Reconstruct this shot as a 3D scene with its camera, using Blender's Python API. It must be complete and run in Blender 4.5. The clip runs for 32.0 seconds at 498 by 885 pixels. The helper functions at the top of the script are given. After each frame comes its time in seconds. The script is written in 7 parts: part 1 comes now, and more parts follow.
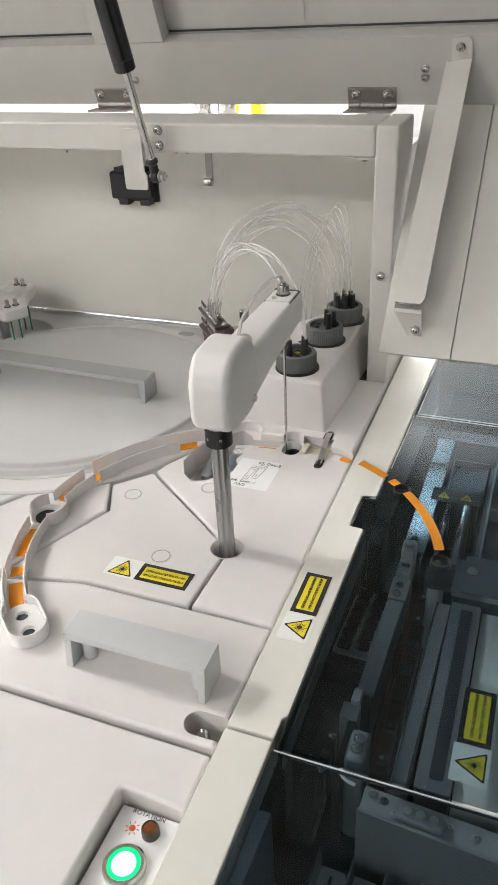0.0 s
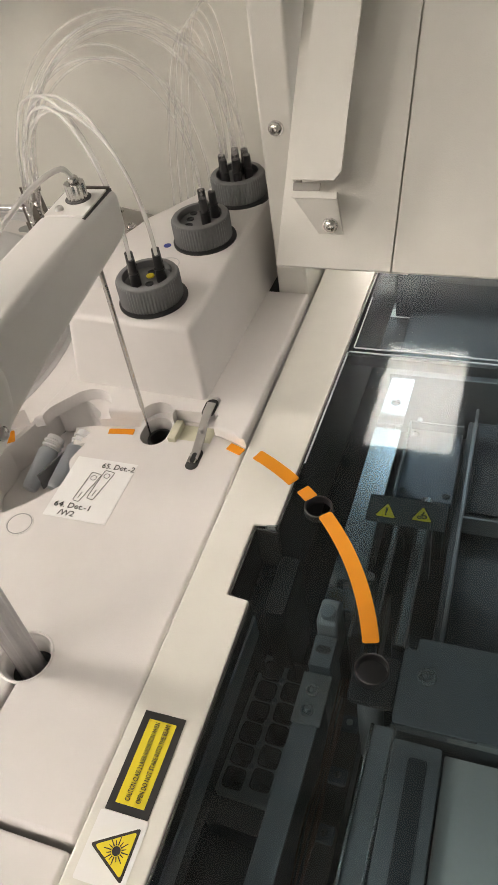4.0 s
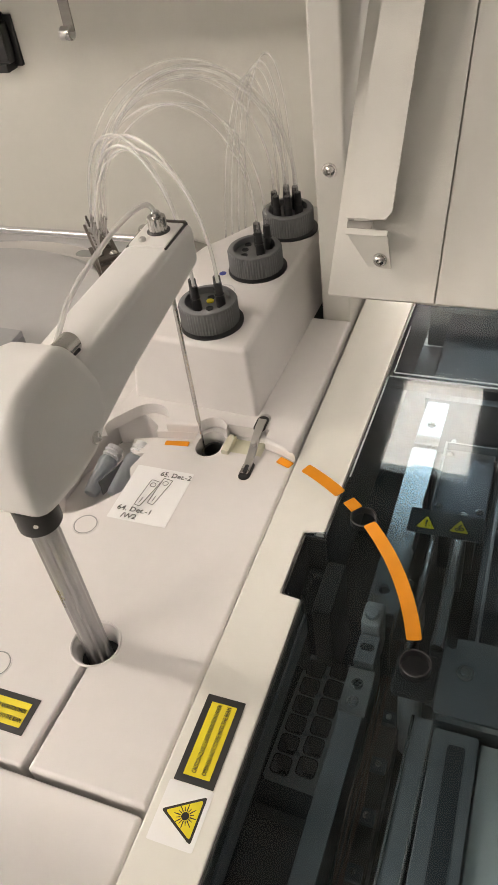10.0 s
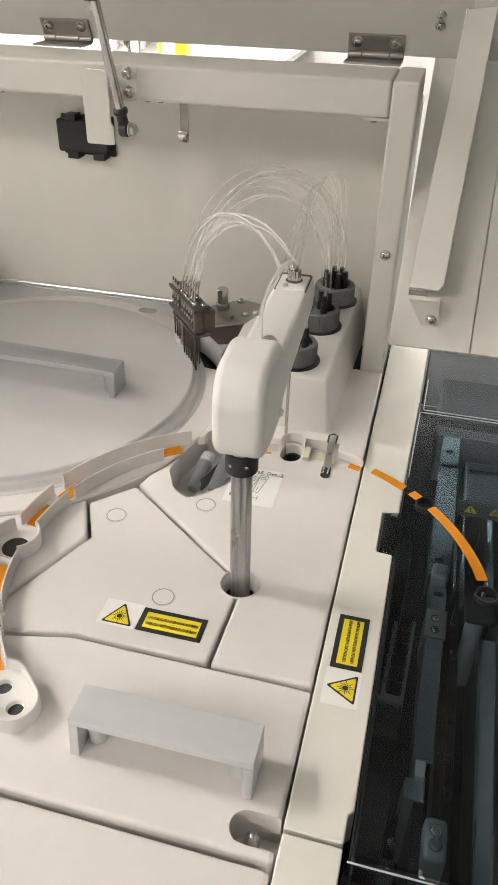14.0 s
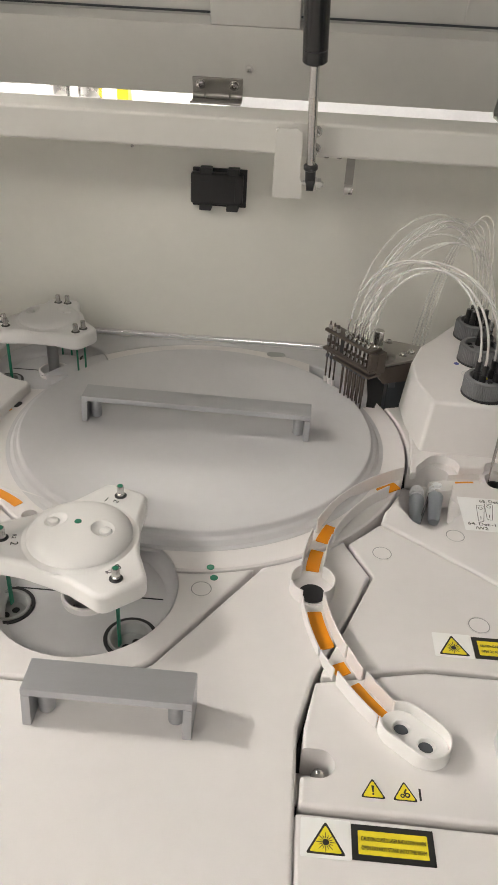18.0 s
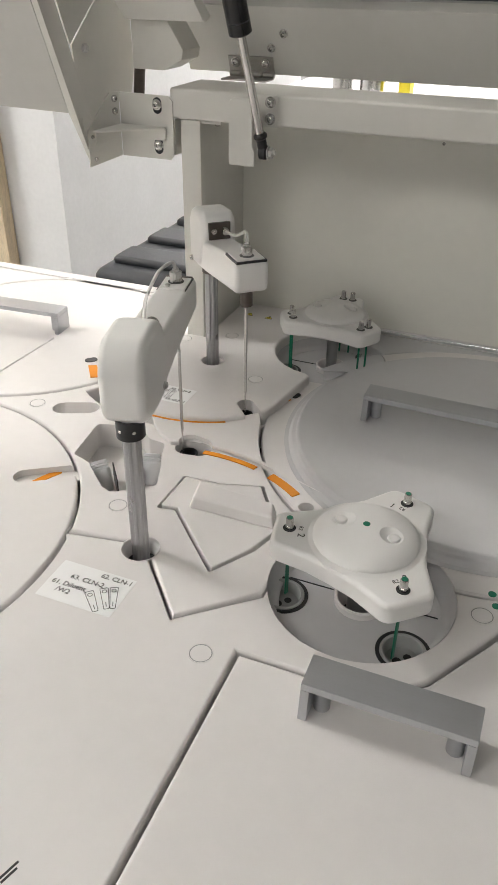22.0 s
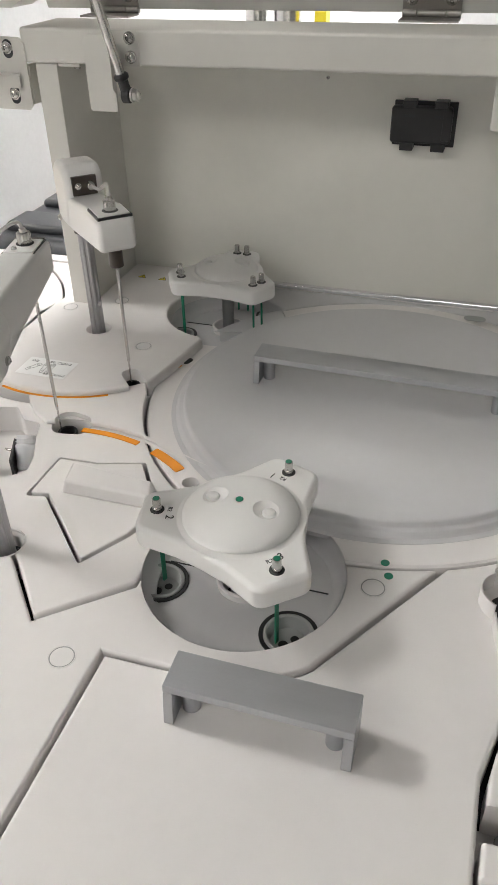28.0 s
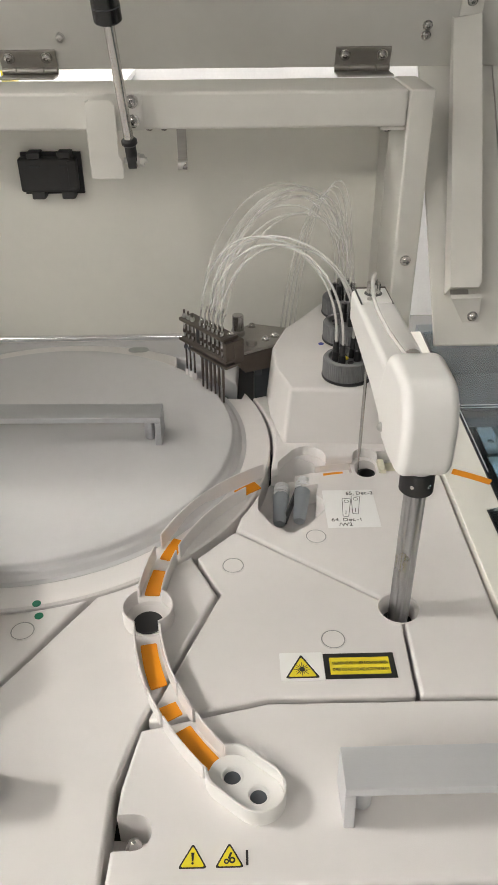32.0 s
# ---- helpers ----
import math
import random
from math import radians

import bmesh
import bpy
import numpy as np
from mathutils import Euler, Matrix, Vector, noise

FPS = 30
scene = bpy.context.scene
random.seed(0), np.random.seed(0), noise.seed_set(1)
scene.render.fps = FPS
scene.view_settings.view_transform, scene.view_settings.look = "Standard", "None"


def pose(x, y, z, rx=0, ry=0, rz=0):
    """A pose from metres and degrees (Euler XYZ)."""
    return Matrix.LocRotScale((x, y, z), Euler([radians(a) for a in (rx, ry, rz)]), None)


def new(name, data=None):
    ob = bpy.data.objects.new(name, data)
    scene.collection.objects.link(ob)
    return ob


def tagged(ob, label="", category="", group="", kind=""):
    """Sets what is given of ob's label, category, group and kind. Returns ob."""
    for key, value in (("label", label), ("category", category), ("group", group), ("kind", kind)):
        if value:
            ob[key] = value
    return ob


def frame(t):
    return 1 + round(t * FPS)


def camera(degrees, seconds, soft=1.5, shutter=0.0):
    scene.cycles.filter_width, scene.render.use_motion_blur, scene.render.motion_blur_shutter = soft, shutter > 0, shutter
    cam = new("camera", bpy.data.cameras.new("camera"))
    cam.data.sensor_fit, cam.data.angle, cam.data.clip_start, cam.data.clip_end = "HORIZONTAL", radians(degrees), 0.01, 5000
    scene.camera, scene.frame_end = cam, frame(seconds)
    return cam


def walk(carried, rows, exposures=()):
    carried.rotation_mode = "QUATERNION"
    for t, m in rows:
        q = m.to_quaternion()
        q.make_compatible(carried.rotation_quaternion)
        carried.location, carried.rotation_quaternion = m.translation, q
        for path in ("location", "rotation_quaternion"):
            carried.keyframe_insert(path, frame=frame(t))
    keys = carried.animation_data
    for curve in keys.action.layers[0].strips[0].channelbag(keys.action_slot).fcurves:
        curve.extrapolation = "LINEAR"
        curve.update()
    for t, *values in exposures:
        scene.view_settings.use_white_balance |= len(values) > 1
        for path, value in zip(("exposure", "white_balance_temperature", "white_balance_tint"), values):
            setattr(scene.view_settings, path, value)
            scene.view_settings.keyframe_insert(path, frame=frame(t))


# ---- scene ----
cam = camera(36.45, 32.0)
# seconds, eye in metres, turn in degrees
PATH = [
    (0.0, 0.2165, -0.4024, 1.3903, 59.06, 2.52, 20.80),
    (0.5, 0.1859, -0.3758, 1.3945, 58.62, 2.67, 19.90),
    (1.0, 0.1728, -0.3622, 1.3928, 57.99, 3.10, 18.91),
    (1.5, 0.1857, -0.3288, 1.3792, 56.85, 3.69, 18.10),
    (2.0, 0.2097, -0.2691, 1.3659, 55.05, 4.61, 17.59),
    (2.5, 0.2240, -0.2005, 1.3432, 52.57, 5.59, 17.53),
    (4.5, 0.2099, -0.0934, 1.3214, 44.80, 7.37, 18.06),
    (5.0, 0.2037, -0.1107, 1.3331, 45.17, 7.17, 18.48),
    (5.5, 0.2022, -0.1176, 1.3368, 45.72, 6.80, 18.78),
    (6.0, 0.2028, -0.1197, 1.3402, 46.26, 6.47, 19.14),
    (6.5, 0.2012, -0.1253, 1.3413, 46.84, 6.41, 19.25),
    (7.0, 0.2032, -0.1278, 1.3444, 46.97, 6.71, 19.52),
    (7.5, 0.2014, -0.1271, 1.3420, 47.24, 6.56, 19.39),
    (8.0, 0.2017, -0.1286, 1.3426, 47.22, 6.55, 19.35),
    (8.5, 0.2012, -0.1299, 1.3433, 47.20, 6.50, 19.29),
    (9.0, 0.2018, -0.1324, 1.3455, 47.23, 6.36, 19.22),
    (9.5, 0.2032, -0.1346, 1.3459, 47.39, 6.40, 19.39),
    (10.0, 0.2045, -0.1359, 1.3460, 47.56, 6.54, 19.58),
    (10.5, 0.2055, -0.1379, 1.3454, 47.85, 6.46, 19.65),
    (11.0, 0.2033, -0.1425, 1.3473, 48.19, 6.24, 19.65),
    (11.5, 0.1971, -0.1537, 1.3502, 48.72, 5.79, 19.46),
    (12.0, 0.1893, -0.1769, 1.3560, 49.69, 5.10, 19.04),
    (12.5, 0.1790, -0.2205, 1.3639, 51.17, 3.65, 18.11),
    (13.0, 0.1574, -0.2806, 1.3762, 52.73, 2.23, 17.18),
    (13.5, 0.1289, -0.3204, 1.3831, 54.18, 0.47, 16.01),
    (14.0, 0.1053, -0.3262, 1.3820, 55.21, -0.98, 14.48),
    (14.5, 0.0519, -0.3121, 1.3790, 55.54, -1.74, 12.39),
    (16.5, -0.1193, -0.3593, 1.3860, 56.47, -2.10, -0.63),
    (17.0, -0.1445, -0.3772, 1.3856, 57.06, -2.15, -0.75),
    (17.5, -0.1649, -0.3828, 1.3865, 57.69, -2.27, 1.11),
    (18.0, -0.1903, -0.3901, 1.3897, 58.08, -2.70, 4.21),
    (18.5, -0.2046, -0.3970, 1.3927, 58.44, -2.49, 7.98),
    (19.0, -0.2138, -0.4038, 1.3941, 58.81, -2.16, 11.50),
    (19.5, -0.2239, -0.4083, 1.3930, 58.98, -1.95, 14.53),
    (20.0, -0.2322, -0.4115, 1.3938, 58.91, -1.78, 17.09),
    (20.5, -0.2395, -0.4121, 1.3925, 58.83, -1.59, 19.16),
    (21.0, -0.2438, -0.4097, 1.3922, 58.59, -1.31, 20.66),
    (21.5, -0.2457, -0.4059, 1.3903, 58.22, -1.01, 21.67),
    (22.0, -0.2501, -0.3882, 1.3816, 57.59, -0.68, 22.04),
    (22.5, -0.2613, -0.3619, 1.3704, 56.54, -0.41, 22.76),
    (23.0, -0.2645, -0.3322, 1.3586, 55.73, -0.12, 23.55),
    (23.5, -0.2656, -0.3073, 1.3529, 54.90, -0.01, 24.15),
    (24.0, -0.2640, -0.2993, 1.3472, 54.38, 0.07, 24.65),
    (24.5, -0.2623, -0.3028, 1.3475, 54.00, 0.26, 25.04),
    (26.5, -0.2517, -0.3193, 1.3509, 54.32, 0.65, 23.51),
    (27.0, -0.2366, -0.3222, 1.3523, 54.63, 0.89, 21.88),
    (27.5, -0.2193, -0.3225, 1.3558, 54.76, 1.04, 19.70),
    (28.0, -0.2065, -0.3237, 1.3575, 54.83, 1.05, 17.17),
    (28.5, -0.1922, -0.3246, 1.3575, 55.15, 1.11, 14.38),
    (29.0, -0.1744, -0.3259, 1.3600, 55.40, 0.91, 11.43),
    (29.5, -0.1541, -0.3270, 1.3627, 55.88, 0.91, 8.36),
    (30.0, -0.1345, -0.3250, 1.3653, 56.38, 0.80, 5.42),
    (30.5, -0.1198, -0.3238, 1.3691, 56.61, 0.88, 3.11),
    (31.0, -0.1092, -0.3229, 1.3699, 56.79, 0.71, 1.00),
    (31.5, -0.0988, -0.3232, 1.3712, 56.87, 0.52, -0.41),
    (32.0, -0.0957, -0.3244, 1.3722, 56.91, 0.38, -1.35),
]
EXPOSURES = [(0.0, 0.50, 6350, 10), (2.0, 0.52, 6600, 10), (5.0, 0.54, 7170, 15), (11.0, 0.54, 7170, 15), (12.5, 0.50, 6880, 12), (14.0, 0.48, 6800, 12), (17.0, 0.27, 6800, 12),
             (18.0, 0.20, 6700, 11.5), (19.0, 0.08, 6450, 10), (20.0, -0.04, 6450, 10), (21.0, -0.18, 6450, 10), (22.0, -0.20, 6450, 10), (24.0, -0.22, 6450, 10), (28.0, -0.05, 6350, 10),
             (30.0, 0.24, 6600, 10), (31.0, 0.28, 6600, 10), (32.0, 0.28, 6600, 10)]
walk(cam, [(t, pose(x, y, z, rx, ry, rz)) for t, x, y, z, rx, ry, rz in PATH], EXPOSURES)

# ---------------------------------------------------------------- light
world = bpy.data.worlds.new("world")
scene.world = world
world.use_nodes = True
world.node_tree.nodes["Background"].inputs[0].default_value = (0.9, 0.95, 1.0, 1)
world.node_tree.nodes["Background"].inputs[1].default_value = 0.01


# ---------------------------------------------------------------- materials
def material(name, color, rough=0.5, metal=0.0, grain=0.03, grain_scale=90.0, wear=0.05, wear_scale=9.0, bump=0.02,
             bump_scale=900.0, rough_var=0.08, stretch=(1, 1, 1), glow=0.0, coat=0.0):
    """A painted, moulded or metal surface: two scales of variation, fine relief, uneven gloss."""
    m = bpy.data.materials.new(name)
    m.use_nodes = True
    nt = m.node_tree
    n, l = nt.nodes, nt.links
    b = n["Principled BSDF"]
    b.inputs["Metallic"].default_value = metal
    b.inputs["Coat Weight"].default_value = coat
    tc = n.new("ShaderNodeTexCoord")
    mp = n.new("ShaderNodeMapping")
    mp.inputs["Scale"].default_value = stretch
    l.new(tc.outputs["Object"], mp.inputs[0])
    big, small, fine = (n.new("ShaderNodeTexNoise") for _ in range(3))
    for node, s, d in ((big, wear_scale, 4), (small, grain_scale, 3), (fine, bump_scale, 2)):
        node.inputs["Scale"].default_value, node.inputs["Detail"].default_value = s, d
        l.new(mp.outputs[0], node.inputs["Vector"])
    mix = n.new("ShaderNodeMix")
    mix.data_type = "RGBA"
    mix.blend_type = "MULTIPLY"
    mix.inputs[0].default_value = 1.0
    ramp = n.new("ShaderNodeMapRange")
    ramp.inputs[1].default_value, ramp.inputs[2].default_value = 0.3, 0.7
    ramp.inputs[3].default_value, ramp.inputs[4].default_value = 1.0 - wear, 1.0 + wear
    l.new(big.outputs[0], ramp.inputs[0])
    ramp2 = n.new("ShaderNodeMapRange")
    ramp2.inputs[1].default_value, ramp2.inputs[2].default_value = 0.3, 0.7
    ramp2.inputs[3].default_value, ramp2.inputs[4].default_value = 1.0 - grain, 1.0 + grain
    l.new(small.outputs[0], ramp2.inputs[0])
    mul = n.new("ShaderNodeMath")
    mul.operation = "MULTIPLY"
    l.new(ramp.outputs[0], mul.inputs[0])
    l.new(ramp2.outputs[0], mul.inputs[1])
    comb = n.new("ShaderNodeCombineColor")
    for i in range(3):
        l.new(mul.outputs[0], comb.inputs[i])
    mix.inputs[6].default_value = (*color, 1)
    l.new(comb.outputs[0], mix.inputs[7])
    l.new(mix.outputs[2], b.inputs["Base Color"])
    rr = n.new("ShaderNodeMapRange")
    rr.inputs[1].default_value, rr.inputs[2].default_value = 0.3, 0.7
    rr.inputs[3].default_value, rr.inputs[4].default_value = max(0.02, rough - rough_var), min(1, rough + rough_var)
    l.new(big.outputs[0], rr.inputs[0])
    l.new(rr.outputs[0], b.inputs["Roughness"])
    bp = n.new("ShaderNodeBump")
    bp.inputs["Strength"].default_value, bp.inputs["Distance"].default_value = bump, 0.001
    l.new(fine.outputs[0], bp.inputs["Height"])
    l.new(bp.outputs[0], b.inputs["Normal"])
    if glow:
        b.inputs["Emission Color"].default_value = (*color, 1)
        b.inputs["Emission Strength"].default_value = glow
    return m


def clear(name, color, rough=0.02, ior=1.45, transmission=1.0, alpha=1.0):
    """Glass or clear plastic."""
    m = bpy.data.materials.new(name)
    m.use_nodes = True
    b = m.node_tree.nodes["Principled BSDF"]
    b.inputs["Base Color"].default_value = (*color, 1)
    b.inputs["Roughness"].default_value, b.inputs["IOR"].default_value = rough, ior
    b.inputs["Transmission Weight"].default_value, b.inputs["Alpha"].default_value = transmission, alpha
    return m


def tinted_sheet(name, color, rough, gloss):
    """Smoked clear sheet: light passes straight on, tinted; the surface mirrors more at a grazing view."""
    m = bpy.data.materials.new(name)
    m.use_nodes = True
    n, l = m.node_tree.nodes, m.node_tree.links
    n.remove(n["Principled BSDF"])
    weight = n.new("ShaderNodeLayerWeight")
    weight.inputs["Blend"].default_value = 0.5
    power = n.new("ShaderNodeMath")
    power.operation = "POWER"
    power.inputs[1].default_value = 5.0
    l.new(weight.outputs["Facing"], power.inputs[0])
    ramp = n.new("ShaderNodeMapRange")
    ramp.inputs[3].default_value, ramp.inputs[4].default_value = gloss, 1.0
    l.new(power.outputs[0], ramp.inputs[0])
    through_it, shine, mix = n.new("ShaderNodeBsdfTransparent"), n.new("ShaderNodeBsdfGlossy"), n.new("ShaderNodeMixShader")
    through_it.inputs[0].default_value = (*color, 1)
    shine.inputs["Roughness"].default_value = rough
    l.new(ramp.outputs[0], mix.inputs[0])
    l.new(through_it.outputs[0], mix.inputs[1])
    l.new(shine.outputs[0], mix.inputs[2])
    l.new(mix.outputs[0], n["Material Output"].inputs[0])
    return m


def milky(name, color, alpha):
    """Thin milky plastic, partly clear."""
    m = bpy.data.materials.new(name)
    m.use_nodes = True
    b = m.node_tree.nodes["Principled BSDF"]
    b.inputs["Base Color"].default_value = (*color, 1)
    b.inputs["Roughness"].default_value, b.inputs["Alpha"].default_value = 0.3, alpha
    b.inputs["Subsurface Weight"].default_value = 0.0
    return m


def lamp_material(name, color, strength):
    m = bpy.data.materials.new(name)
    m.use_nodes = True
    b = m.node_tree.nodes["Principled BSDF"]
    b.inputs["Base Color"].default_value = (*color, 1)
    b.inputs["Emission Color"].default_value = (*color, 1)
    b.inputs["Emission Strength"].default_value = strength
    return m


COVER = material("moulded_white_plastic", (0.74, 0.715, 0.70), 0.42, grain=0.01, wear=0.025, bump=0.06, bump_scale=1600)
COVER_SHINY = material("glossy_white_plastic", (0.79, 0.78, 0.76), 0.32, grain=0.004, wear=0.006, bump=0.03, bump_scale=1500, rough_var=0.015)
DISC_GREY = material("satin_grey_plastic", (0.59, 0.585, 0.59), 0.50, grain=0.01, wear=0.03, bump=0.03)
PIT_GREY = material("grey_pit_plastic", (0.55, 0.545, 0.55), 0.35, grain=0.015, wear=0.04)
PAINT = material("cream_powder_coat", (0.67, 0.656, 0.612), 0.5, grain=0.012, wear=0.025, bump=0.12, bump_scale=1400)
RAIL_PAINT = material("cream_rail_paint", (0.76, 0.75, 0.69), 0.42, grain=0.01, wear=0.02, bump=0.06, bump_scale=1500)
# Darker copy of the cream coat; on the side sheet it carries shade.
LID_PAINT = material("lid_cream_dark", (0.57, 0.56, 0.528), 0.5, grain=0.012, wear=0.03, bump=0.1, bump_scale=1400)
ALU = material("satin_aluminium", (0.49, 0.50, 0.52), 0.42, metal=0.85, grain=0.03, grain_scale=300, wear=0.03, stretch=(1, 30, 30), bump=0.05)
# Aluminium again, paler: the light one handle reflects is in its colour.
ALU_LIT = material("satin_aluminium_lit", (0.68, 0.69, 0.71), 0.45, metal=0.5, grain=0.02, grain_scale=300, wear=0.02, stretch=(1, 30, 30), bump=0.04)
STEEL = material("bright_steel", (0.58, 0.57, 0.55), 0.25, metal=1.0, grain=0.04, wear=0.06)
CHROME = material("chrome_rod", (0.86, 0.86, 0.88), 0.14, metal=1.0, grain=0.01, wear=0.02)
SHAFT = material("ground_steel_shaft", (0.40, 0.40, 0.405), 0.30, metal=1.0, grain=0.02, wear=0.03, bump=0.0)
BRASSY = material("stained_steel_block", (0.12, 0.10, 0.085), 0.38, metal=0.6, grain=0.08, wear=0.15)
HINGE_STEEL = material("brushed_hinge_steel", (0.36, 0.345, 0.32), 0.38, metal=0.9, grain=0.05, grain_scale=400, wear=0.08, stretch=(1, 20, 20))
BLACK = material("black_plastic", (0.018, 0.018, 0.019), 0.4, grain=0.1, wear=0.1)
BLACK_GLOSS = material("black_strut_paint", (0.012, 0.012, 0.013), 0.25, grain=0.05, wear=0.1)
DARK = material("dark_chassis", (0.022, 0.024, 0.028), 0.55, grain=0.03, wear=0.15, bump=0.0)
DARK_METAL = material("dark_tray_metal", (0.10, 0.11, 0.125), 0.35, metal=0.5, grain=0.06, wear=0.12)
GREY_CAP = material("grey_cap_plastic", (0.16, 0.165, 0.17), 0.45, grain=0.05, wear=0.06)
BROWN = material("dark_bronze", (0.10, 0.085, 0.075), 0.35, metal=0.7, grain=0.05, wear=0.1)
ORANGE = material("orange_print", (0.82, 0.292, 0.001), 0.6, grain=0.02, wear=0.03)
YELLOW = material("yellow_print", (0.80, 0.66, 0.03), 0.4, grain=0.01, wear=0.02)
INK = material("black_print", (0.02, 0.02, 0.02), 0.45, grain=0.02, wear=0.05)
LABEL = material("white_sticker", (0.87, 0.87, 0.86), 0.4, grain=0.008, wear=0.015)
GREEN = material("green_coating", (0.01, 0.18, 0.10), 0.4, grain=0.05, wear=0.08)
BLUE = material("blue_dot_print", (0.03, 0.05, 0.30), 0.4)
WIRE_BROWN = material("brown_wire", (0.10, 0.045, 0.025), 0.45, grain=0.05, wear=0.1)
WELL = material("grey_well_plastic", (0.33, 0.34, 0.33), 0.4, grain=0.03, wear=0.08)
CREAM_PART = material("cream_plastic", (0.66, 0.64, 0.50), 0.45, grain=0.02, wear=0.04)
RED_PRINT = material("red_print", (0.72, 0.10, 0.02), 0.45)
AMBER = material("amber_lamp", (0.20, 0.06, 0.012), 0.15, grain=0.05, wear=0.1, coat=0.5)
GREEN_GLOW = lamp_material("green_lamp_ring", (0.0, 0.75, 0.13), 1.2)
WHITE_GLOW = lamp_material("white_lamp", (0.55, 1.0, 0.7), 2.2)
TUBING = milky("fluid_tubing", (0.86, 0.85, 0.82), 0.48)
CLEAR_TUBING = milky("clear_fluid_tubing", (0.86, 0.85, 0.82), 0.17)
BOTTLE = clear("frosted_bottle", (0.62, 0.66, 0.70), 0.3, 1.30, 0.75)
BOTTLE_NECK = clear("frosted_bottle_neck", (0.86, 0.87, 0.88), 0.35, 1.35, 0.35)
SMOKED = tinted_sheet("smoked_acrylic", (0.585, 0.67, 0.715), 0.042, 0.030)
# Pale tone for the light that the smoked sheets' edges catch.
EDGE_GLINT = material("acrylic_edge_glint", (0.50, 0.55, 0.58), 0.2, grain=0.02, wear=0.05)
BRIGHT_STRIP = material("bright_rolled_metal", (0.52, 0.54, 0.55), 0.22, metal=0.9, grain=0.03, wear=0.08)
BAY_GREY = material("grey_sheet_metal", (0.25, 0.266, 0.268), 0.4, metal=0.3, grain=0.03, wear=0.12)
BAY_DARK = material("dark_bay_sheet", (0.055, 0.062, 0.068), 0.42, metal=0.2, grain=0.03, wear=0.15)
CEILING = material("ceiling_board", (0.50, 0.50, 0.495), 0.8, grain=0.03, wear=0.03, bump=0.2, bump_scale=200)
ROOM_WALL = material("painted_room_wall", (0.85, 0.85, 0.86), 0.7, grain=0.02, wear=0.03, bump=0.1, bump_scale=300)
# Dark grey for unseen walls, set to cut the light they bounce.
UNSEEN_WALL = material("unseen_grey_wall", (0.42, 0.42, 0.42), 0.7, grain=0.02, wear=0.03, bump=0.1, bump_scale=300)
ROOM_FLOOR = material("vinyl_floor", (0.20, 0.20, 0.195), 0.5, grain=0.05, wear=0.06)
WOOD = material("pale_door_wood", (0.74, 0.60, 0.42), 0.5, grain=0.12, grain_scale=60, wear=0.08, stretch=(14, 14, 1))
CASE = material("charcoal_case_plastic", (0.026, 0.028, 0.033), 0.5, grain=0.08, wear=0.12, bump=0.3, bump_scale=600)
CEILING_LAMP = lamp_material("ceiling_lamp_diffuser", (1.0, 0.965, 0.91), 11.0)
BRIGHT_LAMP = lamp_material("bright_lamp_diffuser", (1.0, 0.965, 0.915), 58.0)


# ---------------------------------------------------------------- mesh helpers
def even_shading(me, limit):
    """Corner normals weighted by face area, so that broad flat faces stay flat beside rounded edges."""
    nl, nf = len(me.loops), len(me.polygons)
    if nl == 0:
        return
    vert = np.empty(nl, dtype=np.int64)
    me.loops.foreach_get("vertex_index", vert)
    total = np.empty(nf, dtype=np.int64)
    me.polygons.foreach_get("loop_total", total)
    area = np.empty(nf)
    me.polygons.foreach_get("area", area)
    norm = np.empty(nf * 3)
    me.polygons.foreach_get("normal", norm)
    norm = norm.reshape(nf, 3)
    face = np.repeat(np.arange(nf), total)
    order = np.argsort(vert, kind="stable")
    starts = np.searchsorted(vert[order], np.arange(len(me.vertices) + 1))
    count = np.diff(starts)
    out = np.zeros((nl, 3))
    for k in range(int(count.max())):
        pick = starts[:-1] + np.minimum(k, np.maximum(count - 1, 0))
        other = face[order[np.minimum(pick, nl - 1)]]
        mate = other[vert]
        use = (k < count[vert]) & ((norm[mate] * norm[face]).sum(1) > limit)
        out += norm[mate] * (area[mate] * use)[:, None]
    size = np.linalg.norm(out, axis=1)
    bad = size < 1e-15
    out[bad] = norm[face[bad]]
    size[bad] = 1.0
    me.normals_split_custom_set((out / size[:, None]).tolist())


def finish(me, mat, angle=38):
    me.materials.clear()
    me.materials.append(mat)
    me.polygons.foreach_set("use_smooth", [True] * len(me.polygons))
    me.set_sharp_from_angle(angle=radians(angle))
    me.update()
    if len(me.loops) < 30000:
        even_shading(me, math.cos(radians(angle)))
    return me


def part(name, shape, mat, parent=None, label="", at=None, kind=""):
    """Link a bmesh or mesh as one object, under a thing or a part when one is given."""
    if isinstance(shape, bmesh.types.BMesh):
        me = bpy.data.meshes.new(name)
        shape.normal_update()
        shape.to_mesh(me)
        shape.free()
    else:
        me = shape
    finish(me, mat)
    ob = new(name, me)
    if at is not None:
        ob.matrix_basis = at
    if parent is not None:
        ob.parent = parent
    if label or kind:
        tagged(ob, label, kind=kind)
    return ob


def thing(name, label, category, at=None, group=""):
    """An empty at the thing's base, to carry its parts."""
    ob = new(name)
    ob.empty_display_size = 0.02
    if at is not None:
        ob.matrix_basis = at
    return tagged(ob, label, category, group)


